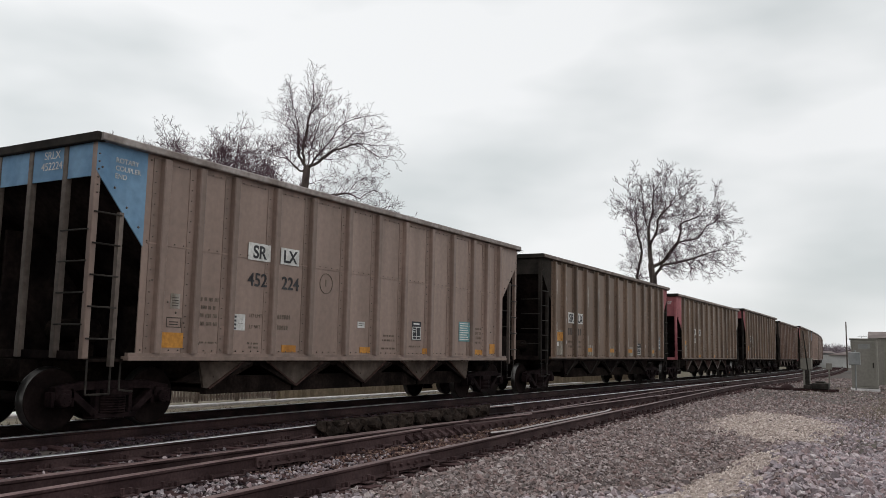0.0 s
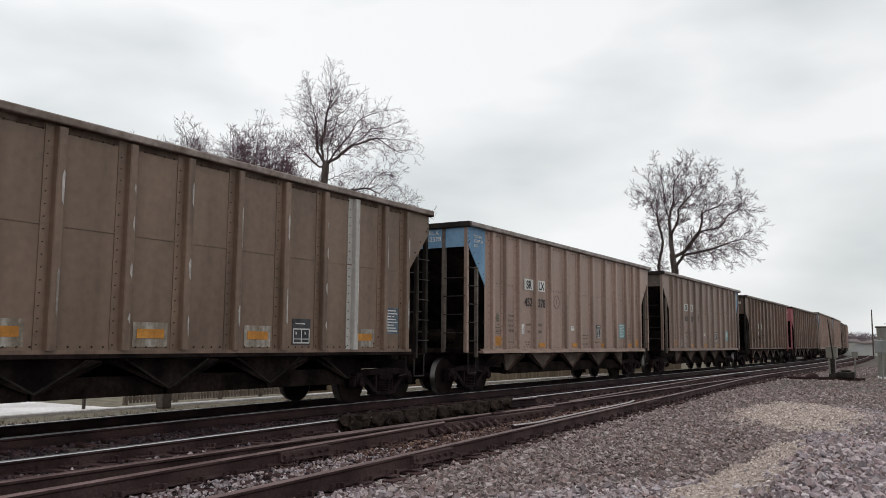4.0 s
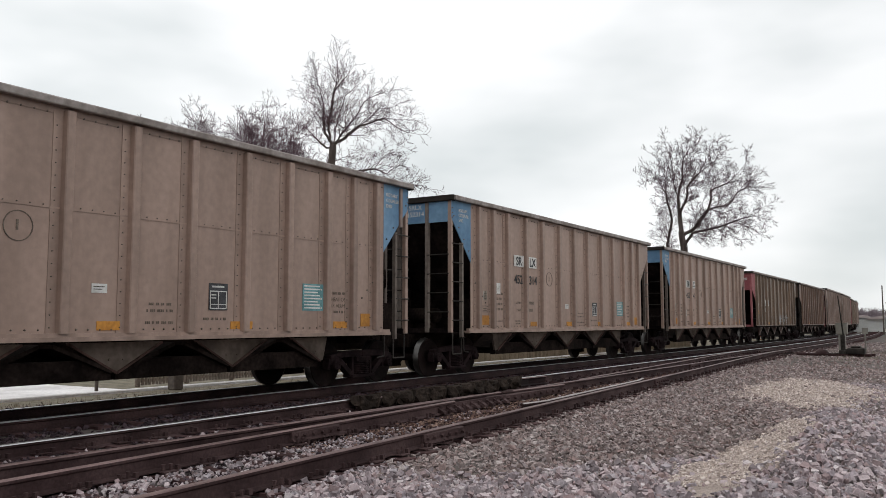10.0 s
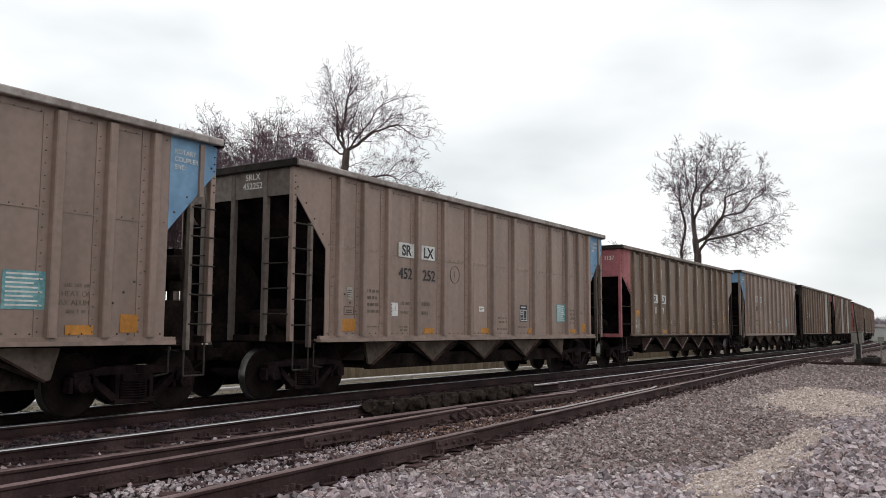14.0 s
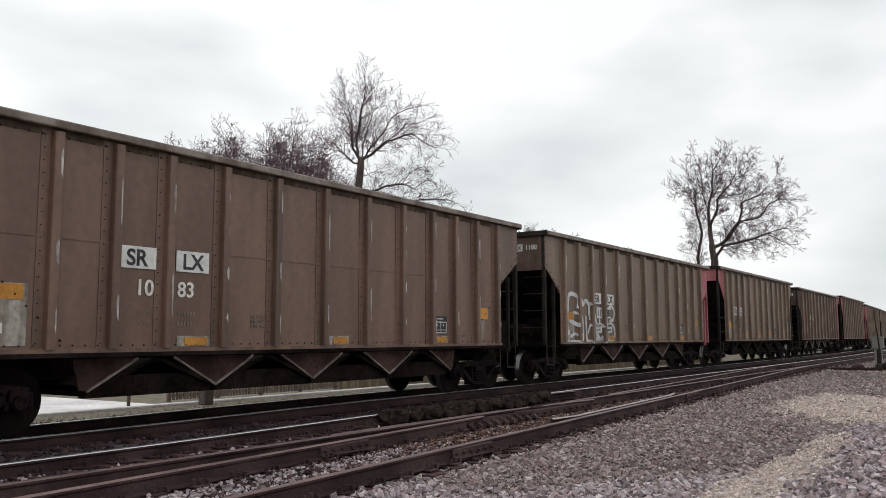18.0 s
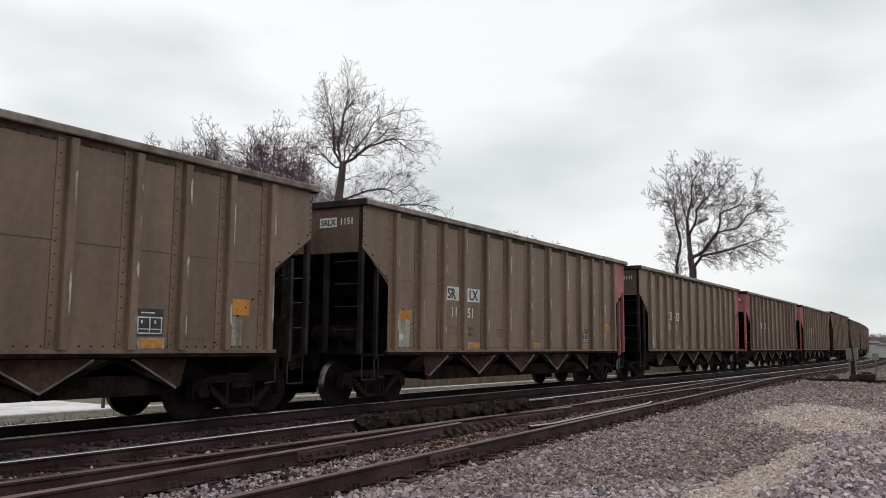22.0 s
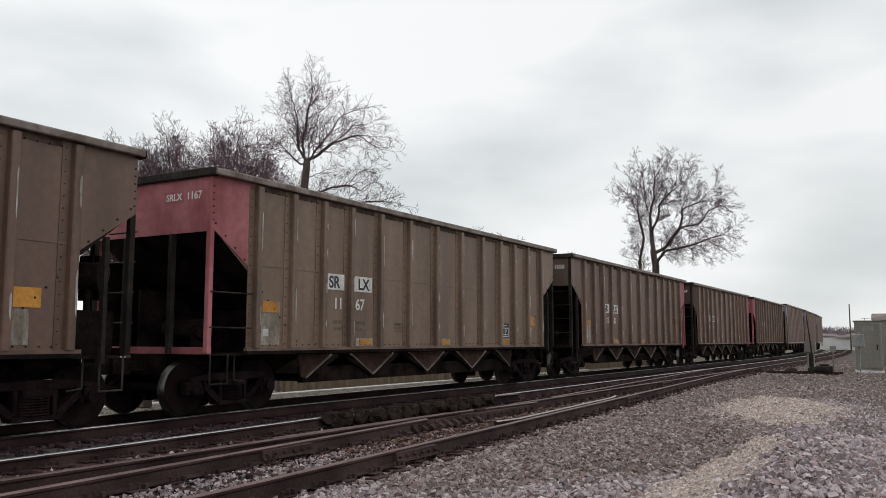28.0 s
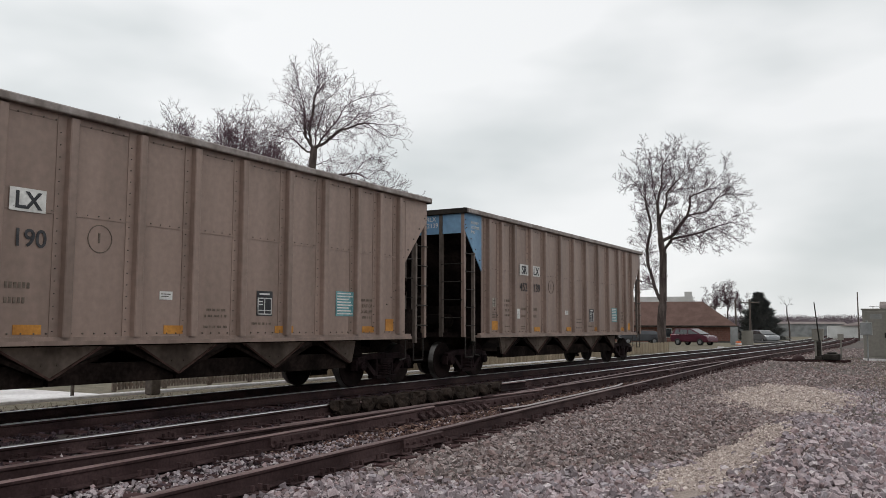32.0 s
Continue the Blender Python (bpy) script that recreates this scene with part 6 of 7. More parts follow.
WOOD += [(30.2, 122, 1.00, 10, 1), (28.9, 126, 1.06, 100, 1), (26.6, 118, 0.96, 200, 1), (21.0, 108, 0.72, 300, 1), (12.9, 132, 0.48, 40, 1), (12.1, 136, 0.52, 160, 1), (11.3, 140, 0.44, 260, 1)]
for b, d, s, turn, kind_ in WOOD:
    ob = tree((TREE_C, TREE_D)[kind_], "bare winter tree in a row beyond the line", stand(b, d) @ pose(0, 0, 0, 0, 0, turn), "bare trees beyond the line")
    ob.scale = (s, s, s)
TREE_E = tree_meshes("pollard", [[(0, 0), (0.0, 2.5), (-0.2, 4.8), (-0.5, 5.8)], [(-0.2, 4.6), (0.2, 5.5)], [(-0.3, 5.0), (-0.8, 5.7)]], 5, 0.13, 0.5, 0.4)
tree(TREE_E, "thin cut-back bare tree", stand(8.45, 125, -0.5), twig=BARK)


def conifer():
    rng = random.Random(9)
    ob = thing("conifer", "dark evergreen conifer beside the utility poles", "tree", stand(10.2, 122, -0.5))
    bm = bmesh.new()
    tube(bm, (0, 0, 0), (0, 0, 6.0), 0.22, 0.05, n=8)
    me = bpy.data.meshes.new("conifer_trunk")
    bm.to_mesh(me)
    bm.free()
    me.materials.append(None)
    part("trunk", me, BARK, ob)
    verts, faces = [], []
    for i in range(9000):
        z = 0.3 + 6.3 * rng.random() ** 1.15
        rad = (3.5 * (1 - z / 6.9) ** 0.75) * (0.55 + 0.5 * rng.random()) * (1 + 0.16 * math.sin(z * 5))
        a = rng.uniform(0, 6.283)
        c = Vector((rad * math.cos(a), rad * math.sin(a), z))
        o = Vector((math.cos(a), math.sin(a), rng.uniform(-0.1, 0.9))).normalized()
        t = Vector((-math.sin(a), math.cos(a), rng.uniform(-0.4, 0.4))) * rng.uniform(0.07, 0.16)
        b = len(verts)
        verts += [c - o * 0.2 - t, c - o * 0.2 + t, c + o * rng.uniform(0.2, 0.5)]
        faces.append((b, b + 1, b + 2))
    part("crown", raw("conifer_crown", verts, faces), NEEDLES, ob)


conifer()


def far_woods():
    """Rounded bare crowns standing close, each a cloud of short thin twigs."""
    rng = np.random.default_rng(31)
    n, k = 1300, 170
    be = np.radians(np.where(np.arange(n) < 560, rng.uniform(-14, 62, n), rng.uniform(0, 14, n)))
    d = rng.uniform(230, 420, n)
    h = rng.uniform(3.4, 6.4, n) * d / 300
    w = h * rng.uniform(0.4, 0.7, n)
    c = np.stack([-np.sin(be) * d, np.cos(be) * d, -0.6 + h * 0.52], 1)
    u = rng.normal(size=(n, k, 3))
    u *= rng.random((n, k, 1)) ** 0.4 / np.linalg.norm(u, axis=2, keepdims=True)
    p = c[:, None] + u * np.stack([w, w, h * 0.50], 1)[:, None]
    v = u + rng.normal(0, 0.5, (n, k, 3)) + np.array([0, 0, 0.3])
    q = p + v / np.linalg.norm(v, axis=2, keepdims=True) * rng.uniform(0.35, 0.9, (n, k, 1))
    side = np.stack([np.cos(be), np.sin(be), np.zeros(n)], 1)[:, None] * rng.uniform(0.03, 0.09, (n, k, 1))
    verts = np.stack([p - side, p + side, q], 2).reshape(-1, 3)
    me = bpy.data.meshes.new("far_woods")
    me.vertices.add(len(verts))
    me.vertices.foreach_set("co", verts.reshape(-1).astype(np.float32))
    me.loops.add(len(verts))
    me.loops.foreach_set("vertex_index", np.arange(len(verts), dtype=np.int32))
    me.polygons.add(len(verts) // 3)
    me.polygons.foreach_set("loop_start", np.arange(0, len(verts), 3, dtype=np.int32))
    me.update(calc_edges=True)
    me.materials.append(None)
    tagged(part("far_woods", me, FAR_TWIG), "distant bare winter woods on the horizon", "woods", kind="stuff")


far_woods()


# ---- beyond the train ----
def build_far_side():
    lot = part("concrete_lot", mesh("lot", lambda bm: box(bm, -42, -17.7, -14, 13.4, -0.6, -0.345)), CONCRETE)
    tagged(lot, "pale concrete parking lot beyond the line", "pavement", kind="structure")
    curb = part("kerb", mesh("kerb", lambda bm: box(bm, -0.10, 0.10, -40, 34, -0.55, 0.0), 0.02), CONCRETE, at=pose(-17.35, 10, -0.30, 0, 0, -1.2))
    tagged(curb, "pale concrete kerb along the grass strip", "kerb", kind="structure")
    # picket stretch
    fence = thing("picket_fence", "weathered brown picket fence on wooden posts", "fence", pose(-18.0, 13.9, -0.34, 0, 0, -2.0))
    for z in (0.16, 0.60):
        part("rail", mesh("prail", lambda bm: box(bm, -0.025, 0.025, 0, 6.4, -0.04, 0.04)), PICKET, fence, at=(0, 0, z))
    for i in range(5):
        part("post", mesh("ppost", lambda bm: box(bm, -0.05, 0.05, -0.05, 0.05, 0, 1.0), 0.01), PICKET, fence, at=(-0.08, 0.1 + i * 1.55, 0))
    for i in range(58):
        part("picket", mesh("picket", lambda bm: slab(bm, [(0.026, -0.036, 0.05), (0.026, 0.036, 0.05), (0.026, 0.036, 0.86), (0.026, 0, 0.92), (0.026, -0.036, 0.86)], (0.018, 0, 0))), PICKET, fence, at=(0, 0.06 + i * 0.109, 0))
    # boarded stretch along the yards
    wall = thing("board_fence", "low tan board fence along the back yards", "fence", pose(-17.85, 20.5, -0.36, 0, 0, -1.9))
    for i in range(12):
        part("post", mesh("bpost", lambda bm: box(bm, -0.05, 0.05, -0.05, 0.05, 0, 0.72), 0.01), BOARD, wall, at=(-0.06, i * 3.4, 0))
    for z in (0.15, 0.5):
        part("rail", mesh("brail", lambda bm: box(bm, -0.06, -0.01, 0, 38, -0.04, 0.04)), BOARD, wall, at=(0, 0, z))
    for i in range(190):
        part("board", mesh("board%d" % (i % 3), lambda bm: box(bm, 0, 0.02, -0.096, 0.096, 0.02, 0.66 + 0.015 * (i % 3))), BOARD, wall, at=(0.002 * (i % 2), 0.1 + i * 0.2, 0))
    bol = thing("wooden_bollard", "thick grey wooden bollard in the grass", "bollard", (-16.75, 14.1, -0.36))
    part("post", mesh("bollard", lambda bm: box(bm, -0.14, 0.14, -0.14, 0.14, 0, 0.62), 0.03), POLE_WOOD, bol)
    sign = thing("sign_post", "thin metal sign post at the lot's edge", "sign post", (-17.55, 12.45, -0.36))
    part("post", mesh("signpost", lambda bm: box(bm, -0.03, 0.03, -0.03, 0.03, 0, 1.9)), POLE_WOOD, sign)
    part("sign_plate", mesh("signplate", lambda bm: box(bm, -0.01, 0.01, -0.2, 0.2, 1.45, 1.95)), BOX_GREY, sign, at=(-0.04, 0, 0))
    hyd = thing("fire_hydrant", "red fire hydrant by the kerb", "hydrant", (-18.6, 9.6, -0.35))
    part("barrel", smooth(mesh("hydrant", lambda bm: lathe(bm, [(0, 0.16), (0.04, 0.16), (0.05, 0.10), (0.48, 0.10), (0.49, 0.13), (0.52, 0.13), (0.60, 0.09), (0.66, 0.03), (0.70, 0.03), (0.70, 0.0)], "Z", 14))), HYDRANT, hyd)
    for s in (-1, 1):
        part("nozzle", mesh("nozzle", lambda bm: tube(bm, (0, 0, 0), (0, 0.16, 0), 0.055, n=10)), HYDRANT, hyd, at=pose(0, 0, 0.38, 0, 0, 90 * s))
    planter = thing("concrete_planter", "low grey concrete planter on the lot", "planter", (-21.5, 10.6, -0.345))
    part("trough", mesh("trough", lambda bm: (box(bm, -0.7, 0.7, -0.35, 0.35, 0.0, 0.08), box(bm, -0.6, 0.6, -0.3, 0.3, 0.08, 0.5)), 0.02), BOX_GREY, planter)


build_far_side()


def vehicle(name, label, paint, at, length=4.9, height=1.72, van=True):
    """A parked car, its nose towards +x."""
    ob = thing(name, label, "car", at)
    L, w = length / 2, 0.92

    def body(bm):
        side = [(-L, 0.38), (L - 0.12, 0.34), (L, 0.55), (L - 0.06, 0.86), (L - 0.35, 1.00), (L * 0.58, 1.06), (-L + 0.06, 1.10), (-L, 0.75)]
        slab(bm, [(x, -w, z) for x, z in side], (0, 2 * w, 0))
    part("body", mesh((name, "body"), body, 0.05), paint, ob)

    def cabin(bm):
        lo = [(L * 0.60, -w + 0.04), (L * 0.60, w - 0.04), (-L + 0.08, w - 0.04), (-L + 0.08, -w + 0.04)]
        hi = [(L * 0.06, -w + 0.22), (L * 0.06, w - 0.22), (-L + (0.42 if van else 1.0), w - 0.22), (-L + (0.42 if van else 1.0), -w + 0.22)]
        a = [bm.verts.new((x, y, 1.09)) for x, y in lo]
        b = [bm.verts.new((x, y, height)) for x, y in hi]
        bm.faces.new(b)
        for i in range(4):
            bm.faces.new((a[i], a[(i + 1) % 4], b[(i + 1) % 4], b[i]))
    part("cabin", mesh((name, "cabin"), cabin, 0.03), paint, ob)

    def glass(bm):
        for x0, x1, x2, x3 in ((L * 0.50, L * 0.07, -0.12, -0.12), (-0.20, -0.20, -1.05, -1.05), (-1.13, -1.13, -L + 0.32, -L + 0.55)):
            slab(bm, [(x0, -w + 0.045, 1.15), (x3 if x0 > 0 else x3 - 0.1, -w + 0.045, 1.15), (x3, -w + 0.185, height - 0.10), (x1 - 0.02, -w + 0.185, height - 0.10)], (0, 0.01, 0))
    part("side_window", mesh((name, "glass"), glass), CARGLASS, ob, at=(0, -0.012, 0))
    part("windscreen", mesh((name, "screen"), lambda bm: slab(bm, [(L * 0.585, -w + 0.12, 1.13), (L * 0.585, w - 0.12, 1.13), (L * 0.09, w - 0.28, height - 0.06), (L * 0.09, -w + 0.28, height - 0.06)], (0.02, 0, 0.012))), CARGLASS, ob)
    for x in (-L * 0.60, L * 0.60):
        for s in (-1, 1):
            t = part("wheel", smooth(mesh("car_tyre", lambda bm: lathe(bm, [(-0.11, 0.20), (-0.11, 0.31), (-0.08, 0.345), (0.08, 0.345), (0.11, 0.31), (0.11, 0.20)], "Y", 20))), TYRE, ob, at=(x, s * (w - 0.08), 0.345))
            part("rim", mesh("car_rim", lambda bm: lathe(bm, [(-0.10, 0.0), (-0.115, 0.06), (-0.10, 0.20), (0.10, 0.20), (0.115, 0.06), (0.10, 0.0)], "Y", 10)), CHROME, t)
    for s in (-1, 1):
        part("headlight", mesh("headlight", lambda bm: box(bm, -0.22, 0.03, -0.17, 0.17, -0.07, 0.07), 0.02), LAMP_GLASS, ob, at=(L - 0.09, s * 0.68, 0.80))
        part("tail_light", mesh("taillight", lambda bm: box(bm, -0.03, 0.06, -0.1, 0.1, -0.16, 0.16), 0.02), HYDRANT, ob, at=(-L + 0.02, s * 0.80, 0.93))
    part("bumper", mesh((name, "bumper"), lambda bm: box(bm, L - 0.10, L + 0.05, -w + 0.06, w - 0.06, 0.36, 0.56), 0.03), paint, ob)
    return ob


vehicle("parked_minivan", "maroon minivan parked before the brick building", MAROON, stand(14.25, 88, -0.42) @ pose(0, 0, 0, 0, 0, -34), 4.3, 1.68)
vehicle("parked_suv", "silver sport utility car parked by the utility boxes", SILVER, stand(9.95, 112, -0.52) @ pose(0, 0, 0, 0, 0, -62), 4.4, 1.60)
vehicle("parked_sedan", "dark sedan parked beside the brick building", DARKCAR, stand(17.7, 92, -0.42) @ pose(0, 0, 0, 0, 0, 190), 4.6, 1.45, False)
vehicle("parked_hatchback", "silver hatchback parked on the concrete lot", SILVER, pose(-26.0, 12.6, -0.345, 0, 0, 120), 4.3, 1.5, False)


def brick_building():
    ob = thing("brick_building", "low brick building with a steep brown hipped roof", "building", stand(11.85, 105, -0.62))
    # local x runs to the right; the right-hand corner stands at 0
    part("wall", mesh("bwall", lambda bm: box(bm, -22, 0, 0, 11, 0, 2.25)), MORTAR, ob)
    brick = [mesh("brick%d" % k, lambda bm: box(bm, -0.19, 0.19, -0.012, 0.0, 0, 0.065)) for k in range(1)][0]
    for r in range(9):
        for c in range(12):
            x = -0.22 - c * 0.40 - (r % 2) * 0.20
            part("brick", brick, BRICK, ob, at=Matrix.Translation((x, 0, 0.10 + r * 0.235)) @ Matrix.Diagonal((1, 1, 3.3, 1)))
    verts, faces = [], []
    for r in range(9):
        for c in range(12, 55):
            x, z = -0.22 - c * 0.40 - (r % 2) * 0.20, 0.10 + r * 0.235
            b = len(verts)
            verts += [(x - 0.19, -0.012, z), (x + 0.19, -0.012, z), (x + 0.19, -0.012, z + 0.21), (x - 0.19, -0.012, z + 0.21), (x - 0.19, 0.0, z), (x + 0.19, 0, z), (x + 0.19, 0, z + 0.21), (x - 0.19, 0, z + 0.21)]
            faces += [(b, b + 1, b + 2, b + 3), (b, b + 4, b + 5, b + 1), (b + 3, b + 2, b + 6, b + 7), (b, b + 3, b + 7, b + 4), (b + 1, b + 5, b + 6, b + 2)]
    tagged(part("bricks", raw("bricks", verts, faces), BRICK, ob), kind="stuff")

    def roof(bm):
        lo = [(-22.6, -0.6, 2.2), (0.6, -0.6, 2.2), (0.6, 11.6, 2.2), (-22.6, 11.6, 2.2)]
        hi = [(-18.6, 2.6, 5.2), (-3.4, 2.6, 5.2), (-3.4, 8.4, 5.2), (-18.6, 8.4, 5.2)]
        a, b = [bm.verts.new(p) for p in lo], [bm.verts.new(p) for p in hi]
        bm.faces.new(a)
        bm.faces.new(b)
        for i in range(4):
            bm.faces.new((a[i], a[(i + 1) % 4], b[(i + 1) % 4], b[i]))
    part("roof", mesh("broof", roof), SHINGLE, ob, "brown shingle roof")
    part("eave", mesh("eave", lambda bm: box(bm, -22.7, 0.7, -0.68, -0.58, 2.05, 2.24)), STEEL_DARK, ob)
    part("rooftop_unit", mesh("unit", lambda bm: (box(bm, -13, -4.6, 4.5, 6.5, 5.2, 5.9), box(bm, -5.6, -4.7, 4.6, 5.5, 5.9, 6.5))), WHITE_WALL, ob, "white rooftop screen")
    for x in (-12.5, -7.5):
        w = part("window", mesh("bwin", lambda bm: box(bm, -0.6, 0.6, -0.05, 0.02, 0.8, 1.9)), WHITE_WALL, ob, at=(x, -0.014, 0))
        part("pane", mesh("bpane", lambda bm: box(bm, -0.52, 0.52, -0.02, 0.0, 0.88, 1.82)), CARGLASS, w, at=(0, -0.052, 0))


brick_building()


def far_buildings():
    h = thing("white_shed", "long low white building with a grey-brown gabled roof", "building", stand(2.8, 150, -0.55) @ pose(0, 0, 0, 0, 0, 4))
    part("wall", mesh("swall", lambda bm: box(bm, -9, 9, 0, 10, 0, 2.3)), WHITE_WALL, h)
    part("roof", mesh("sroof", lambda bm: slab(bm, [(-7.0, -0.5, 2.3), (9.5, -0.5, 2.3), (9.5, 5, 4.0), (1.5, 5, 4.0)], (0, 0.1, 0.12))), ROOF_GREY, h)
    part("roof_back", mesh("sroofb", lambda bm: slab(bm, [(-7.0, 10.5, 2.3), (9.5, 10.5, 2.3), (9.5, 5, 4.0), (1.5, 5, 4.0)], (0, 0.1, 0.12))), ROOF_GREY, h)
    g = thing("grey_shed", "low grey metal shed in the distance", "building", stand(7.6, 190, -0.55) @ pose(0, 0, 0, 0, 0, 8))
    part("wall", mesh("gwall", lambda bm: box(bm, -8, 8, 0, 8, 0, 2.8)), BOX_GREY, g)
    part("roof", mesh("groof", lambda bm: slab(bm, [(-8.3, -0.3, 2.8), (-8.3, 8.3, 2.8), (-8.3, 4, 3.3)], (16.6, 0, 0))), ROOF_GREY, g)

    def utility(at, height, arm, label, girth=1.0):
        p = thing("utility_pole", label, "pole", at)
        part("pole", mesh(("upole", height), lambda bm: tube(bm, (0, 0, 0), (0, 0, height), 0.16 * girth, 0.11 * girth, n=10)), POLE_WOOD, p)
        if arm:
            part("crossarm", mesh("crossarm", lambda bm: box(bm, -1.2, 1.2, -0.06, 0.06, -0.06, 0.06)), POLE_WOOD, p, at=(0, -0.16, height - 0.45))
            for x in (-1.05, -0.4, 0.4, 1.05):
                part("insulator", mesh("insulator", lambda bm: lathe(bm, [(0, 0.03), (0.05, 0.05), (0.12, 0.05), (0.14, 0.0)], "Z", 8)), BOX_GREY, p, at=(x, -0.16, height - 0.39))
    utility(stand(11.62, 118, -0.5), 5.6, False, "bare wooden utility pole beside the conifer")
    utility(stand(10.75, 116, -0.5), 5.6, True, "wooden utility pole with a crossarm")
    utility(stand(13.4, 130, -0.5), 5.4, True, "wooden utility pole with a crossarm")
    utility(stand(4.5, 118, -0.5), 6.4, False, "bare wooden pole before the white building", 0.62)
    # boxes and a barrel by the road
    for b, d, w, h_, m, name, label in ((10.95, 92, 1.15, 1.5, CABINET, "utility_cabinet", "pale utility cabinet beside the line"), (11.75, 91, 0.75, 1.9, BOX_GREY, "electrical_box", "grey electrical box on a post"), (12.6, 60, 0.45, 0.5, CONCRETE, "concrete_marker", "pale concrete block beside the rails")):
        ob = thing(name, label, "cabinet", stand(b, d, -0.45))
        part("housing", mesh((name, 1), lambda bm: box(bm, -w / 2, w / 2, -0.35, 0.35, 0.0, h_), 0.03), m, ob)
        if h_ > 1:
            part("door", mesh((name, 2), lambda bm: box(bm, -w / 2 + 0.08, w / 2 - 0.08, -0.38, -0.352, 0.1, h_ - 0.12), 0.01), m, ob)
    ob = thing("traffic_barrel", "orange plastic traffic barrel at the roadside", "barrel", stand(11.5, 88, -0.95))
    part("drum", smooth(mesh("drum", lambda bm: lathe(bm, [(0, 0.0), (0, 0.38), (0.12, 0.38), (0.13, 0.30), (0.5, 0.28), (0.95, 0.25), (1.0, 0.0)], "Z", 16))), ORANGE, ob)
    for z in (0.35, 0.65):
        part("band", mesh("band", lambda bm: lathe(bm, [(0, 0.297), (0.14, 0.288)], "Z", 16)), DECAL, ob, at=(0, 0, z))
    road = part("road", mesh("xroad", lambda bm: box(bm, -80, 60, -4.5, 4.5, -0.3, 0.0)), ASPHALT, at=pose(-14, 108, -0.225, 0, 0, 8))
    tagged(road, "grey asphalt road crossing the line far off", "road", kind="structure")
    park = part("car_park", mesh("park", lambda bm: box(bm, -14, 10, -7, 9, -0.3, 0.0)), CONCRETE, at=stand(14.0, 92, -0.43))
    tagged(park, "pale pavement before the brick building", "pavement", kind="structure")


far_buildings()


# ---- beside the near track ----
def lineside():
    sw = thing("switch_stand", "black switch stand with a tall thin target rod on timbers", "switch stand", (-5.0, 41.6, -0.22))
    part("head_timber", mesh("timber", lambda bm: box(bm, -1.9, 1.2, -0.13, 0.13, 0.0, 0.10)), TIE_WOOD, sw)
    part("head_timber", mesh("timber", lambda bm: None), TIE_WOOD, sw, at=(0.1, 0.55, 0))
    part("stand_base", mesh("swbase", lambda bm: (box(bm, -0.16, 0.16, -0.2, 0.2, 0.1, 0.28), box(bm, -0.09, 0.09, -0.12, 0.12, 0.28, 0.95)), 0.02), STEEL_DARK, sw, at=(0.05, 0.1, 0))
    part("target_rod", mesh("rod", lambda bm: tube(bm, (0.03, 0, 0.9), (-0.14, 0, 2.72), 0.035, 0.022, n=8)), STEEL_DARK, sw, at=(0.05, 0.1, 0))
    part("throw_lever", mesh("lever2", lambda bm: tube(bm, (0.1, 0, 0.3), (0.85, -0.1, 0.22), 0.03, n=8)), STEEL_DARK, sw)
    part("switch_motor", mesh("motor", lambda bm: (box(bm, 0.25, 0.95, -0.28, 0.28, 0.1, 0.38), box(bm, 0.4, 0.8, -0.22, 0.22, 0.38, 0.46)), 0.03), STEEL_DARK, sw)
    part("connecting_rod", mesh("crod", lambda bm: tube(bm, (-2.6, 0.05, 0.05), (0, 0.05, 0.12), 0.02, n=6)), STEEL_DARK, sw)
    part("hump_cover", smooth(mesh("hump", lambda bm: lathe(bm, [(0.0, 0.30), (0.10, 0.29), (0.20, 0.22), (0.26, 0.10), (0.27, 0.0)], "Z", 14))), RAIL_SIDE, sw, "rounded rusty cover", at=(-0.85, 0.2, 0.03))
    bx = thing("junction_box", "beige junction box on a concrete post", "signal box", (-5.12, 42.9, -0.22))
    part("post", mesh("jpost", lambda bm: box(bm, -0.15, 0.15, -0.13, 0.13, 0.0, 0.98), 0.02), CABINET, bx)
    part("box", mesh("jbox", lambda bm: (box(bm, -0.24, 0.24, -0.2, 0.2, 0.96, 1.46), box(bm, -0.27, 0.27, -0.23, 0.23, 1.46, 1.50)), 0.03), CABINET, bx)
    sm = thing("marker_post", "short pale marker post with a small plate", "post", (-4.45, 46.0, -0.22))
    part("post", mesh("mpost", lambda bm: tube(bm, (0, 0, 0), (0, 0, 1.25), 0.035, n=8)), CABINET, sm)
    part("plate", mesh("mplate", lambda bm: box(bm, -0.14, 0.14, -0.05, -0.035, 0.95, 1.25)), CABINET, sm)
    cb = thing("signal_cabinet", "tall weathered beige signal cabinet beside the track", "signal cabinet", pose(-2.82, 45.4, -0.24, 0, 0, 4))
    part("housing", mesh("cabh", lambda bm: box(bm, -0.58, 0.58, -0.5, 0.5, 0.12, 2.44), 0.03), CABINET, cb)
    part("roof_lid", mesh("cabr", lambda bm: box(bm, -0.63, 0.63, -0.55, 0.55, 2.44, 2.50), 0.01), CABINET, cb)
    part("plinth", mesh("cabp", lambda bm: box(bm, -0.62, 0.62, -0.52, 0.52, 0.0, 0.12)), CONCRETE, cb)
    d = part("door", mesh("cabd", lambda bm: box(bm, -0.50, 0.50, -0.525, -0.502, 0.22, 2.34), 0.008), CABINET, cb)
    part("handle", mesh("cabk", lambda bm: box(bm, 0.34, 0.40, -0.56, -0.526, 1.1, 1.35), 0.008), STEEL_DARK, d)
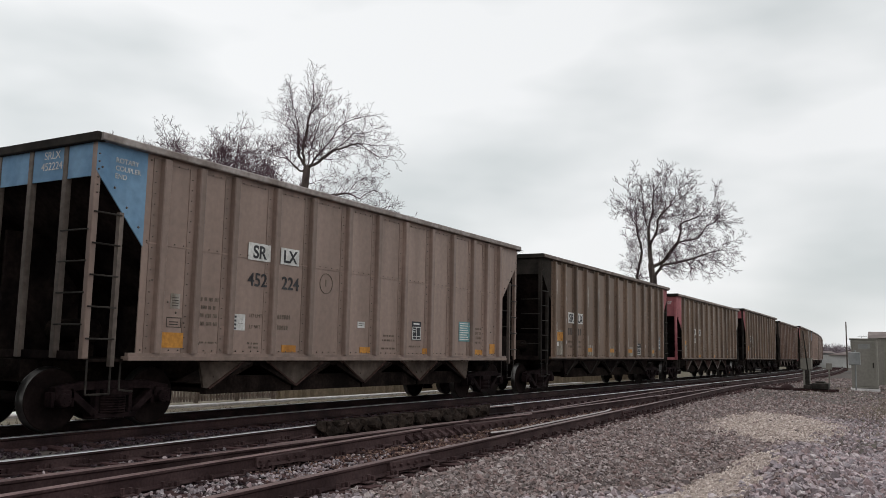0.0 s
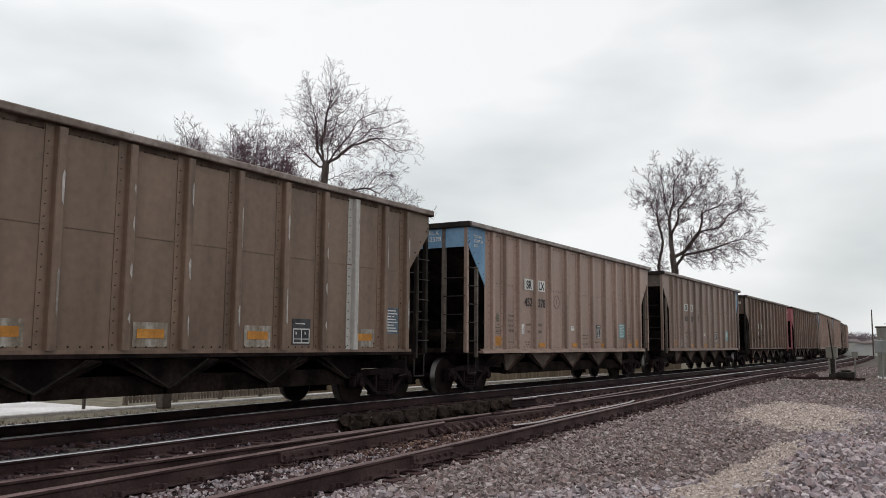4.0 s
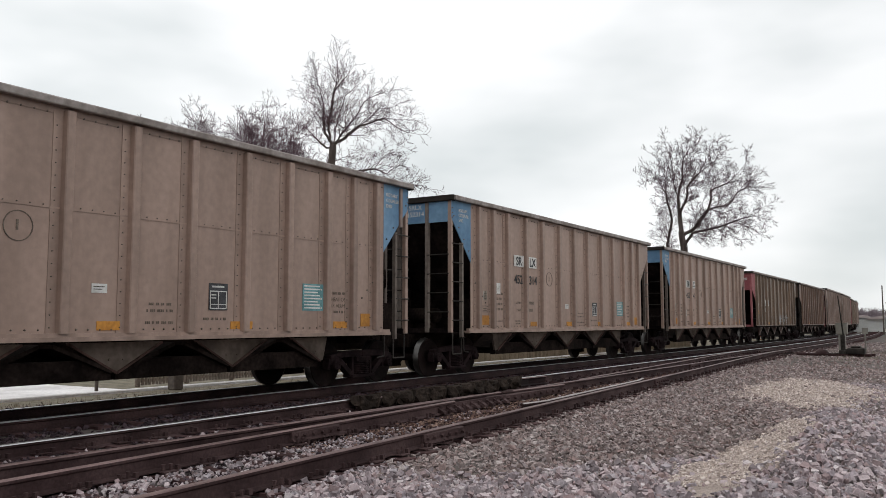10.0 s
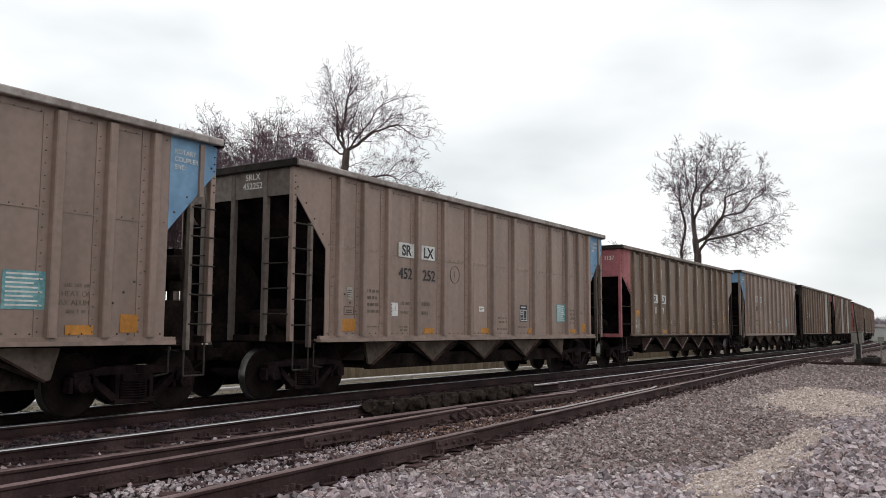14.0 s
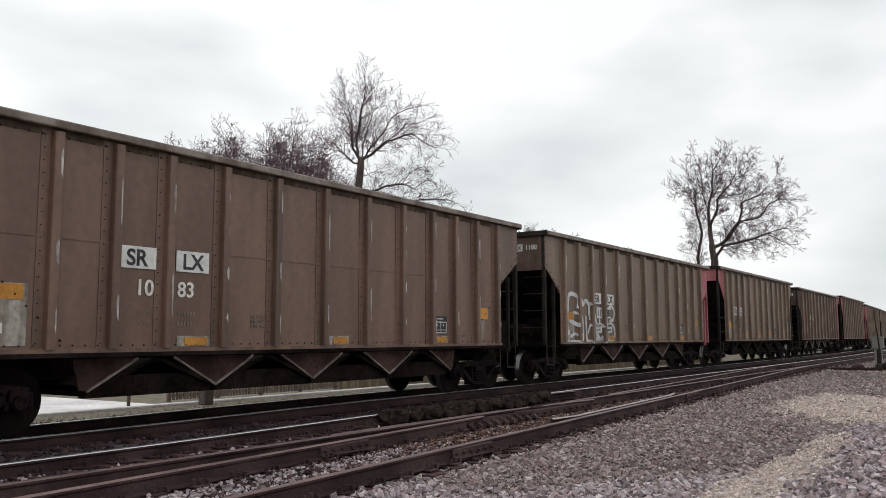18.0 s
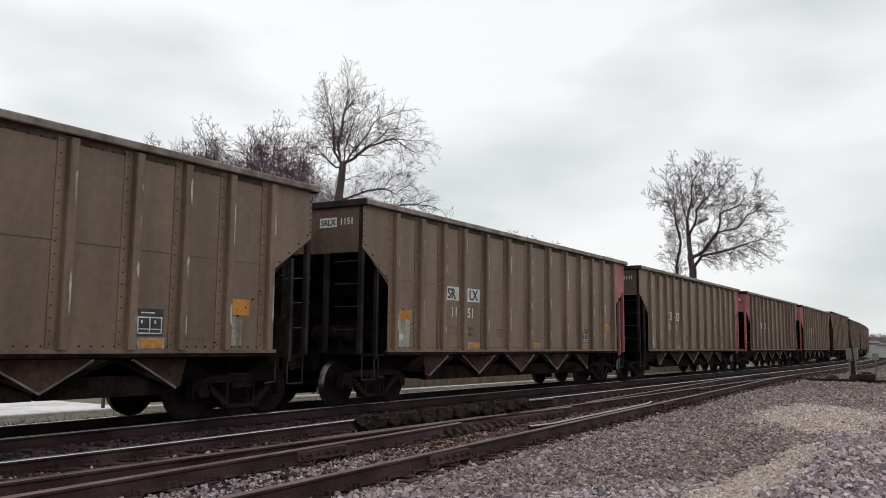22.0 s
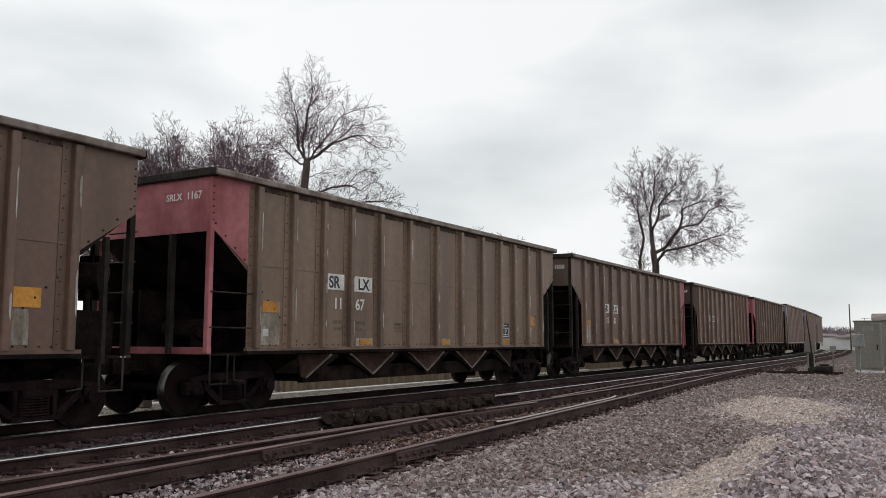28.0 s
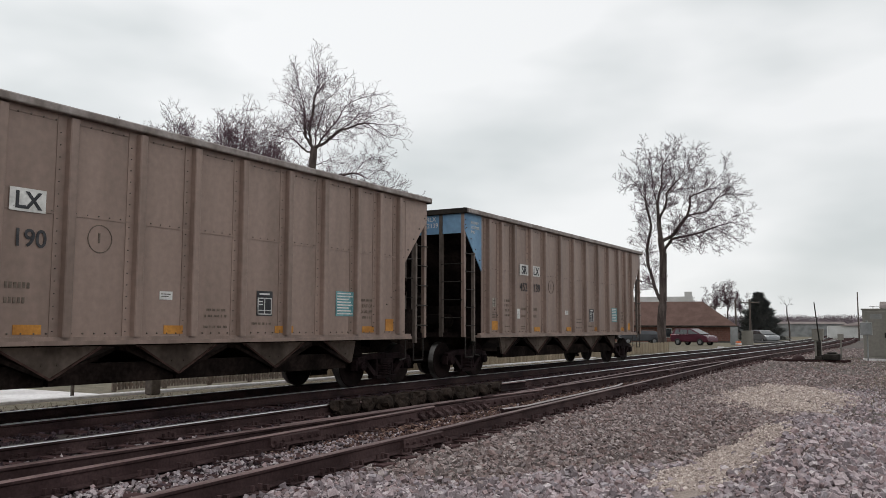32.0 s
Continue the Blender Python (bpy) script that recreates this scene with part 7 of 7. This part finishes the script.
    part("vent", mesh("cabv", lambda bm: [box(bm, -0.25, 0.25, -0.535, -0.526, 2.0 + i * 0.05, 2.025 + i * 0.05) for i in range(5)]), BOX_GREY, d)
    part("antenna", mesh("cabt", lambda bm: (tube(bm, (-0.1, 0, 2.5), (-0.1, 0, 2.62), 0.012, n=6), tube(bm, (-0.25, 0, 2.62), (0.15, 0, 2.62), 0.012, n=6))), STEEL_DARK, cb)
    mt = thing("meter_box", "grey meter box on a metal post", "meter box", (-3.05, 42.9, -0.22))
    part("post", mesh("mtp", lambda bm: tube(bm, (0, 0.12, 0), (0, 0.12, 1.9), 0.035, n=8)), BOX_GREY, mt)
    part("box", mesh("mtb", lambda bm: box(bm, -0.27, 0.22, -0.13, 0.1, 1.22, 1.80), 0.02), BOX_GREY, mt)
    part("door", mesh("mtd", lambda bm: box(bm, -0.23, 0.18, -0.145, -0.131, 1.26, 1.76)), BOX_GREY, mt)
    sh = thing("equipment_shed", "beige metal equipment shed with a shallow roof", "shed", pose(-0.85, 55, -0.24, 0, 0, 2))
    part("wall", mesh("shw", lambda bm: box(bm, -2.2, 2.6, 0, 3, 0, 2.75)), CABINET, sh)
    part("roof", mesh("shr", lambda bm: slab(bm, [(-2.35, -0.15, 2.75), (-2.35, 3.15, 2.75), (-2.35, 1.5, 3.15)], (5.1, 0, 0))), ROOF_GREY, sh)
    for i in range(12):
        part("wall_rib", mesh("shb", lambda bm: box(bm, -0.02, 0.02, -0.03, 0.0, 0.05, 2.75)), CABINET, sh, at=(-2.1 + i * 0.42, 0, 0))


lineside()


# ---- loose stone ----
def scatter(n, x0, x1, y0, y1, smin, smax, seed, keep=None, lift=0.4, floor=None):
    rng = np.random.default_rng(seed)
    x, y = rng.uniform(x0, x1, n), rng.uniform(y0, y1, n)
    if keep is not None:
        k = keep(x, y, rng)
        x, y = x[k], y[k]
    s = (smin + (smax - smin) * rng.random(len(x)) ** 1.7) * rng.uniform(0.8, 1.35, len(x))
    z = np.array([ground_height(a, b) for a, b in zip(x, y)]) if floor is None else np.full(len(x), floor)
    return np.stack([x, y, z + s * lift * rng.uniform(-0.5, 1.3, len(x))], 1), s


def side_of(y):
    return np.array([X2 + GAUGE / 2 + siding(v) for v in y])


def sandy(x, y):
    """Under 1 where pale chips lie instead of ballast; the edge wanders."""
    w = 0.22 * np.sin(x * 7.1 + y * 3.3) + 0.18 * np.sin(y * 5.7 - x * 9.2) + 0.12 * np.sin(x * 17 + y * 13)
    a = ((x + 2.08 - 0.02 * (y - 9.3)) / 0.44) ** 2 + ((y - 9.3) / 2.2) ** 2
    b = ((x + 3.05 + 0.12 * (y - 20)) / 1.25) ** 2 + ((y - 20.3) / 3.2) ** 2
    return np.minimum(a, b) + 1.3 * w


def greyness(x, y):
    """1 where the fresh grey stone lies, 0 where it is brown and trodden; patches wander."""
    w = 0.9 * np.sin(x * 1.3 + y * 0.45) + 0.6 * np.sin(y * 0.9 - x * 2.1)
    near = (10.4 + 0.5 * x + w * 0.8 - y) / 1.6
    right = (x + 2.1 + 0.10 * (y - 14) + 0.35 * w) / 0.7
    return np.clip(np.maximum(near, np.where(y < 24, right, -1)), 0, 1)


def shoulder(x, y, rng, grey):
    g = greyness(x, y)
    k = rng.random(len(x)) < (g if grey else 1 - g)
    bare = np.where(sandy(x, y) < 1, np.where(y > 16, 0.14, 0.26 + 0.50 * np.clip((x + 2.0) / 0.5, 0, 1)), 1.0)
    return k & (x > side_of(y) + 0.10) & (rng.random(len(x)) < bare) & (x < 0.62 * y)


def grey_stone(x, y, rng):
    return shoulder(x, y, rng, True)


def brown_stone(x, y, rng):
    return shoulder(x, y, rng, False)


def spill():
    """Pale fines heaped over the stones, with a ragged edge."""
    step = 0.06
    xs, ys = np.arange(-3.4, -1.2, step), np.arange(7.0, 13.6, step)
    verts, faces, at = [], [], {}
    gx, gy = np.meshgrid(xs, ys)
    inside = sandy(gx, gy) < 0.95
    rng = np.random.default_rng(77)
    for j in range(len(ys) - 1):
        for i in range(len(xs) - 1):
            if not inside[j:j + 2, i:i + 2].all():
                continue
            face = []
            for a, b in ((i, j), (i + 1, j), (i + 1, j + 1), (i, j + 1)):
                if (a, b) not in at:
                    at[a, b] = len(verts)
                    lift = 0.035 * min(1.0, max(0.0, (1.0 - float(sandy(xs[a], ys[b]))) * 1.5)) + rng.normal(0, 0.006)
                    verts.append((xs[a], ys[b], ground_height(xs[a], ys[b]) + 0.012 + lift))
                face.append(at[a, b])
            faces.append(face)
    tagged(part("limestone_fines", smooth(raw("limestone_fines", verts, faces)), SAND), "pale sandy limestone fines heaped on the ballast", "sand", kind="stuff")


spill()
places, sizes = scatter(105000, -7.0, 2.6, 5.5, 15.0, 0.014, 0.046, 1, grey_stone, lift=0.8)
rocks("ballast", places, sizes, BALLAST, "grey and pinkish crushed-stone ballast beside the track", 11)
places, sizes = scatter(12000, -4.0, 4.6, 14.0, 26.0, 0.026, 0.055, 8, grey_stone)
rocks("ballast", places, sizes, BALLAST, "grey and pinkish crushed-stone ballast beside the track", 18)
places, sizes = scatter(66000, -7.5, 3.6, 5.8, 18.0, 0.016, 0.046, 2, brown_stone)
rocks("brown_ballast", places, sizes, BROWN_STONE, "brown dusty crushed stone along the siding", 12, 0.5)
places, sizes = scatter(30000, -8.0, 4.5, 18.0, 32.0, 0.020, 0.050, 22, brown_stone)
rocks("brown_ballast", places, sizes, BROWN_STONE, "brown dusty crushed stone along the siding", 23, 0.5)
places, sizes = scatter(14000, -8.0, 6.0, 32.0, 70.0, 0.032, 0.062, 3, brown_stone)
rocks("brown_ballast", places, sizes, BROWN_STONE, "brown dusty crushed stone along the siding", 13, 0.5)
places, sizes = scatter(80000, -3.6, -1.2, 7.6, 13.4, 0.007, 0.027, 4, lambda x, y, r: sandy(x, y) < r.uniform(0.6, 1.35, len(x)))
places[:, 2] += 0.03
rocks("limestone_chips", places, sizes, CHIPS, "pale limestone chips spilt over the ballast", 14)
places, sizes = scatter(90000, -5.4, -0.9, 16.2, 24.6, 0.014, 0.040, 5, lambda x, y, r: sandy(x, y) < r.uniform(0.2, 1.6, len(x)))
rocks("limestone_chips", places, sizes, CHIPS, "pale limestone chips spilt over the ballast", 15, 0.6)
places, sizes = scatter(260, -6.5, 1.0, 6.0, 20.0, 0.020, 0.036, 33, grey_stone, lift=0.9)
rocks("limestone_lumps", places, sizes, CHIPS, "a few pale limestone lumps among the ballast", 34)


def cribs(x, y, rng):
    e, k = side_of(y), np.ones(len(x), bool)
    for r in (X2 - GAUGE / 2, X2 + GAUGE / 2):
        k &= abs(x - r) > 0.09
    for o in (-GAUGE, 0):
        k &= abs(x - (e + o)) > 0.09
    tie = (np.mod(y + 120, 0.53) < 0.12) | (np.mod(y + 120, 0.53) > 0.41)
    pale = np.where(x > e - GAUGE + 0.1, 0.95, np.where(x < X2 - GAUGE / 2, 0.12, 0.10)) * np.clip((10.4 - y) / 2.0, 0.10, 1.0)
    return k & (x < e) & (~tie | (rng.random(len(x)) < 0.8)) & (rng.random(len(x)) < pale)


places, sizes = scatter(30000, -9.6, -5.0, 3.5, 30.0, 0.018, 0.036, 6, cribs, floor=-0.205)
rocks("ballast", places, sizes, BALLAST, "grey and pinkish crushed stone between the rails", 16)
places, sizes = scatter(30000, -9.6, -5.0, 3.5, 34.0, 0.016, 0.036, 26, lambda x, y, r: (x < side_of(y) - 0.1) & (r.random(len(x)) < 0.7), floor=-0.222)
rocks("dark_ballast", places, sizes, OILY, "dirty dark stone and grit between the rails", 27, 0.5)
places, sizes = scatter(20000, -8.4, -5.0, 7.0, 30.0, 0.012, 0.034, 46, lambda x, y, r: (x < side_of(y) - 0.1) & (x > side_of(y) - GAUGE + 0.05) & (r.random(len(x)) < np.clip((y - 7.0) / 3.0, 0, 1)), floor=-0.20)
rocks("rusty_grit", places, sizes, RUST_GRIT, "rust-brown grit and leaf litter between the siding rails", 47, 0.4)
places, sizes = scatter(22000, -14.4, -9.2, 3.0, 40.0, 0.020, 0.042, 7, lambda x, y, r: (abs(x - X1 - GAUGE / 2) > 0.09) & (abs(x - X1 + GAUGE / 2) > 0.09), floor=-0.215)
rocks("dark_ballast", places, sizes, OILY, "oil-darkened crushed stone round the train's track", 17)


def dry_grass():
    rng = np.random.default_rng(40)
    verts, faces = [], []
    for n, x0, x1, y0, y1, h in ((5200, -1.6, 4.0, 18, 46, 0.16), (3500, -17.0, -14.6, 2, 40, 0.07), (900, -5.0, 0.5, 36, 48, 0.13), (3200, -2.0, 0.8, 23, 36, 0.16)):
        for _ in range(n):
            x, y = rng.uniform(x0, x1), rng.uniform(y0, y1)
            if x > -2 and rng.random() > (x + 2.2) / 2.0:
                continue
            z, a = ground_height(x, y), rng.uniform(0, 6.28)
            w = 0.010
            hh = h * rng.uniform(0.4, 1.3)
            dx, dy = math.cos(a), math.sin(a)
            lean = rng.normal(0, 0.6, 2) * hh
            b = len(verts)
            verts += [(x - dx * w, y - dy * w, z - 0.01), (x + dx * w, y + dy * w, z - 0.01), (x + lean[0], y + lean[1], z + hh)]
            faces.append((b, b + 1, b + 2))
    tagged(part("dry_grass", raw("dry_grass", verts, faces), STRAW), "sparse straw-coloured winter grass", "grass", kind="stuff")


dry_grass()


# ---- motion of the train ----
def motions():
    for k, car in enumerate(CARS):
        rows = []
        for t, s in RUNS:
            x, y, a = on_line(s + (k - 1) * PITCH + 7.13)
            rows.append((t, pose(x, y, 0, 0, 0, math.degrees(a))))
        walk(car, rows)
    # the wheels roll while they pass the camera
    for car, axle in WHEELS:
        k = CARS.index(car)
        mid = next((i / FPS for i in range(32 * FPS) if run(i / FPS) + (k - 1) * PITCH < 30), None)
        base = axle.matrix_basis.copy()
        if mid is None:
            continue
        rows, t0 = [(0.0, base)] if mid > 0.05 else [], frame(mid) - 1
        for i in range(42):
            t = (t0 + i) / FPS
            if t > 32.0:
                break
            rows.append((t, base @ pose(0, 0, 0, 88.0 * i)))
        if rows[-1][0] < 31.95:
            rows.append((32.0, rows[-1][1]))
        walk(axle, rows)


motions()
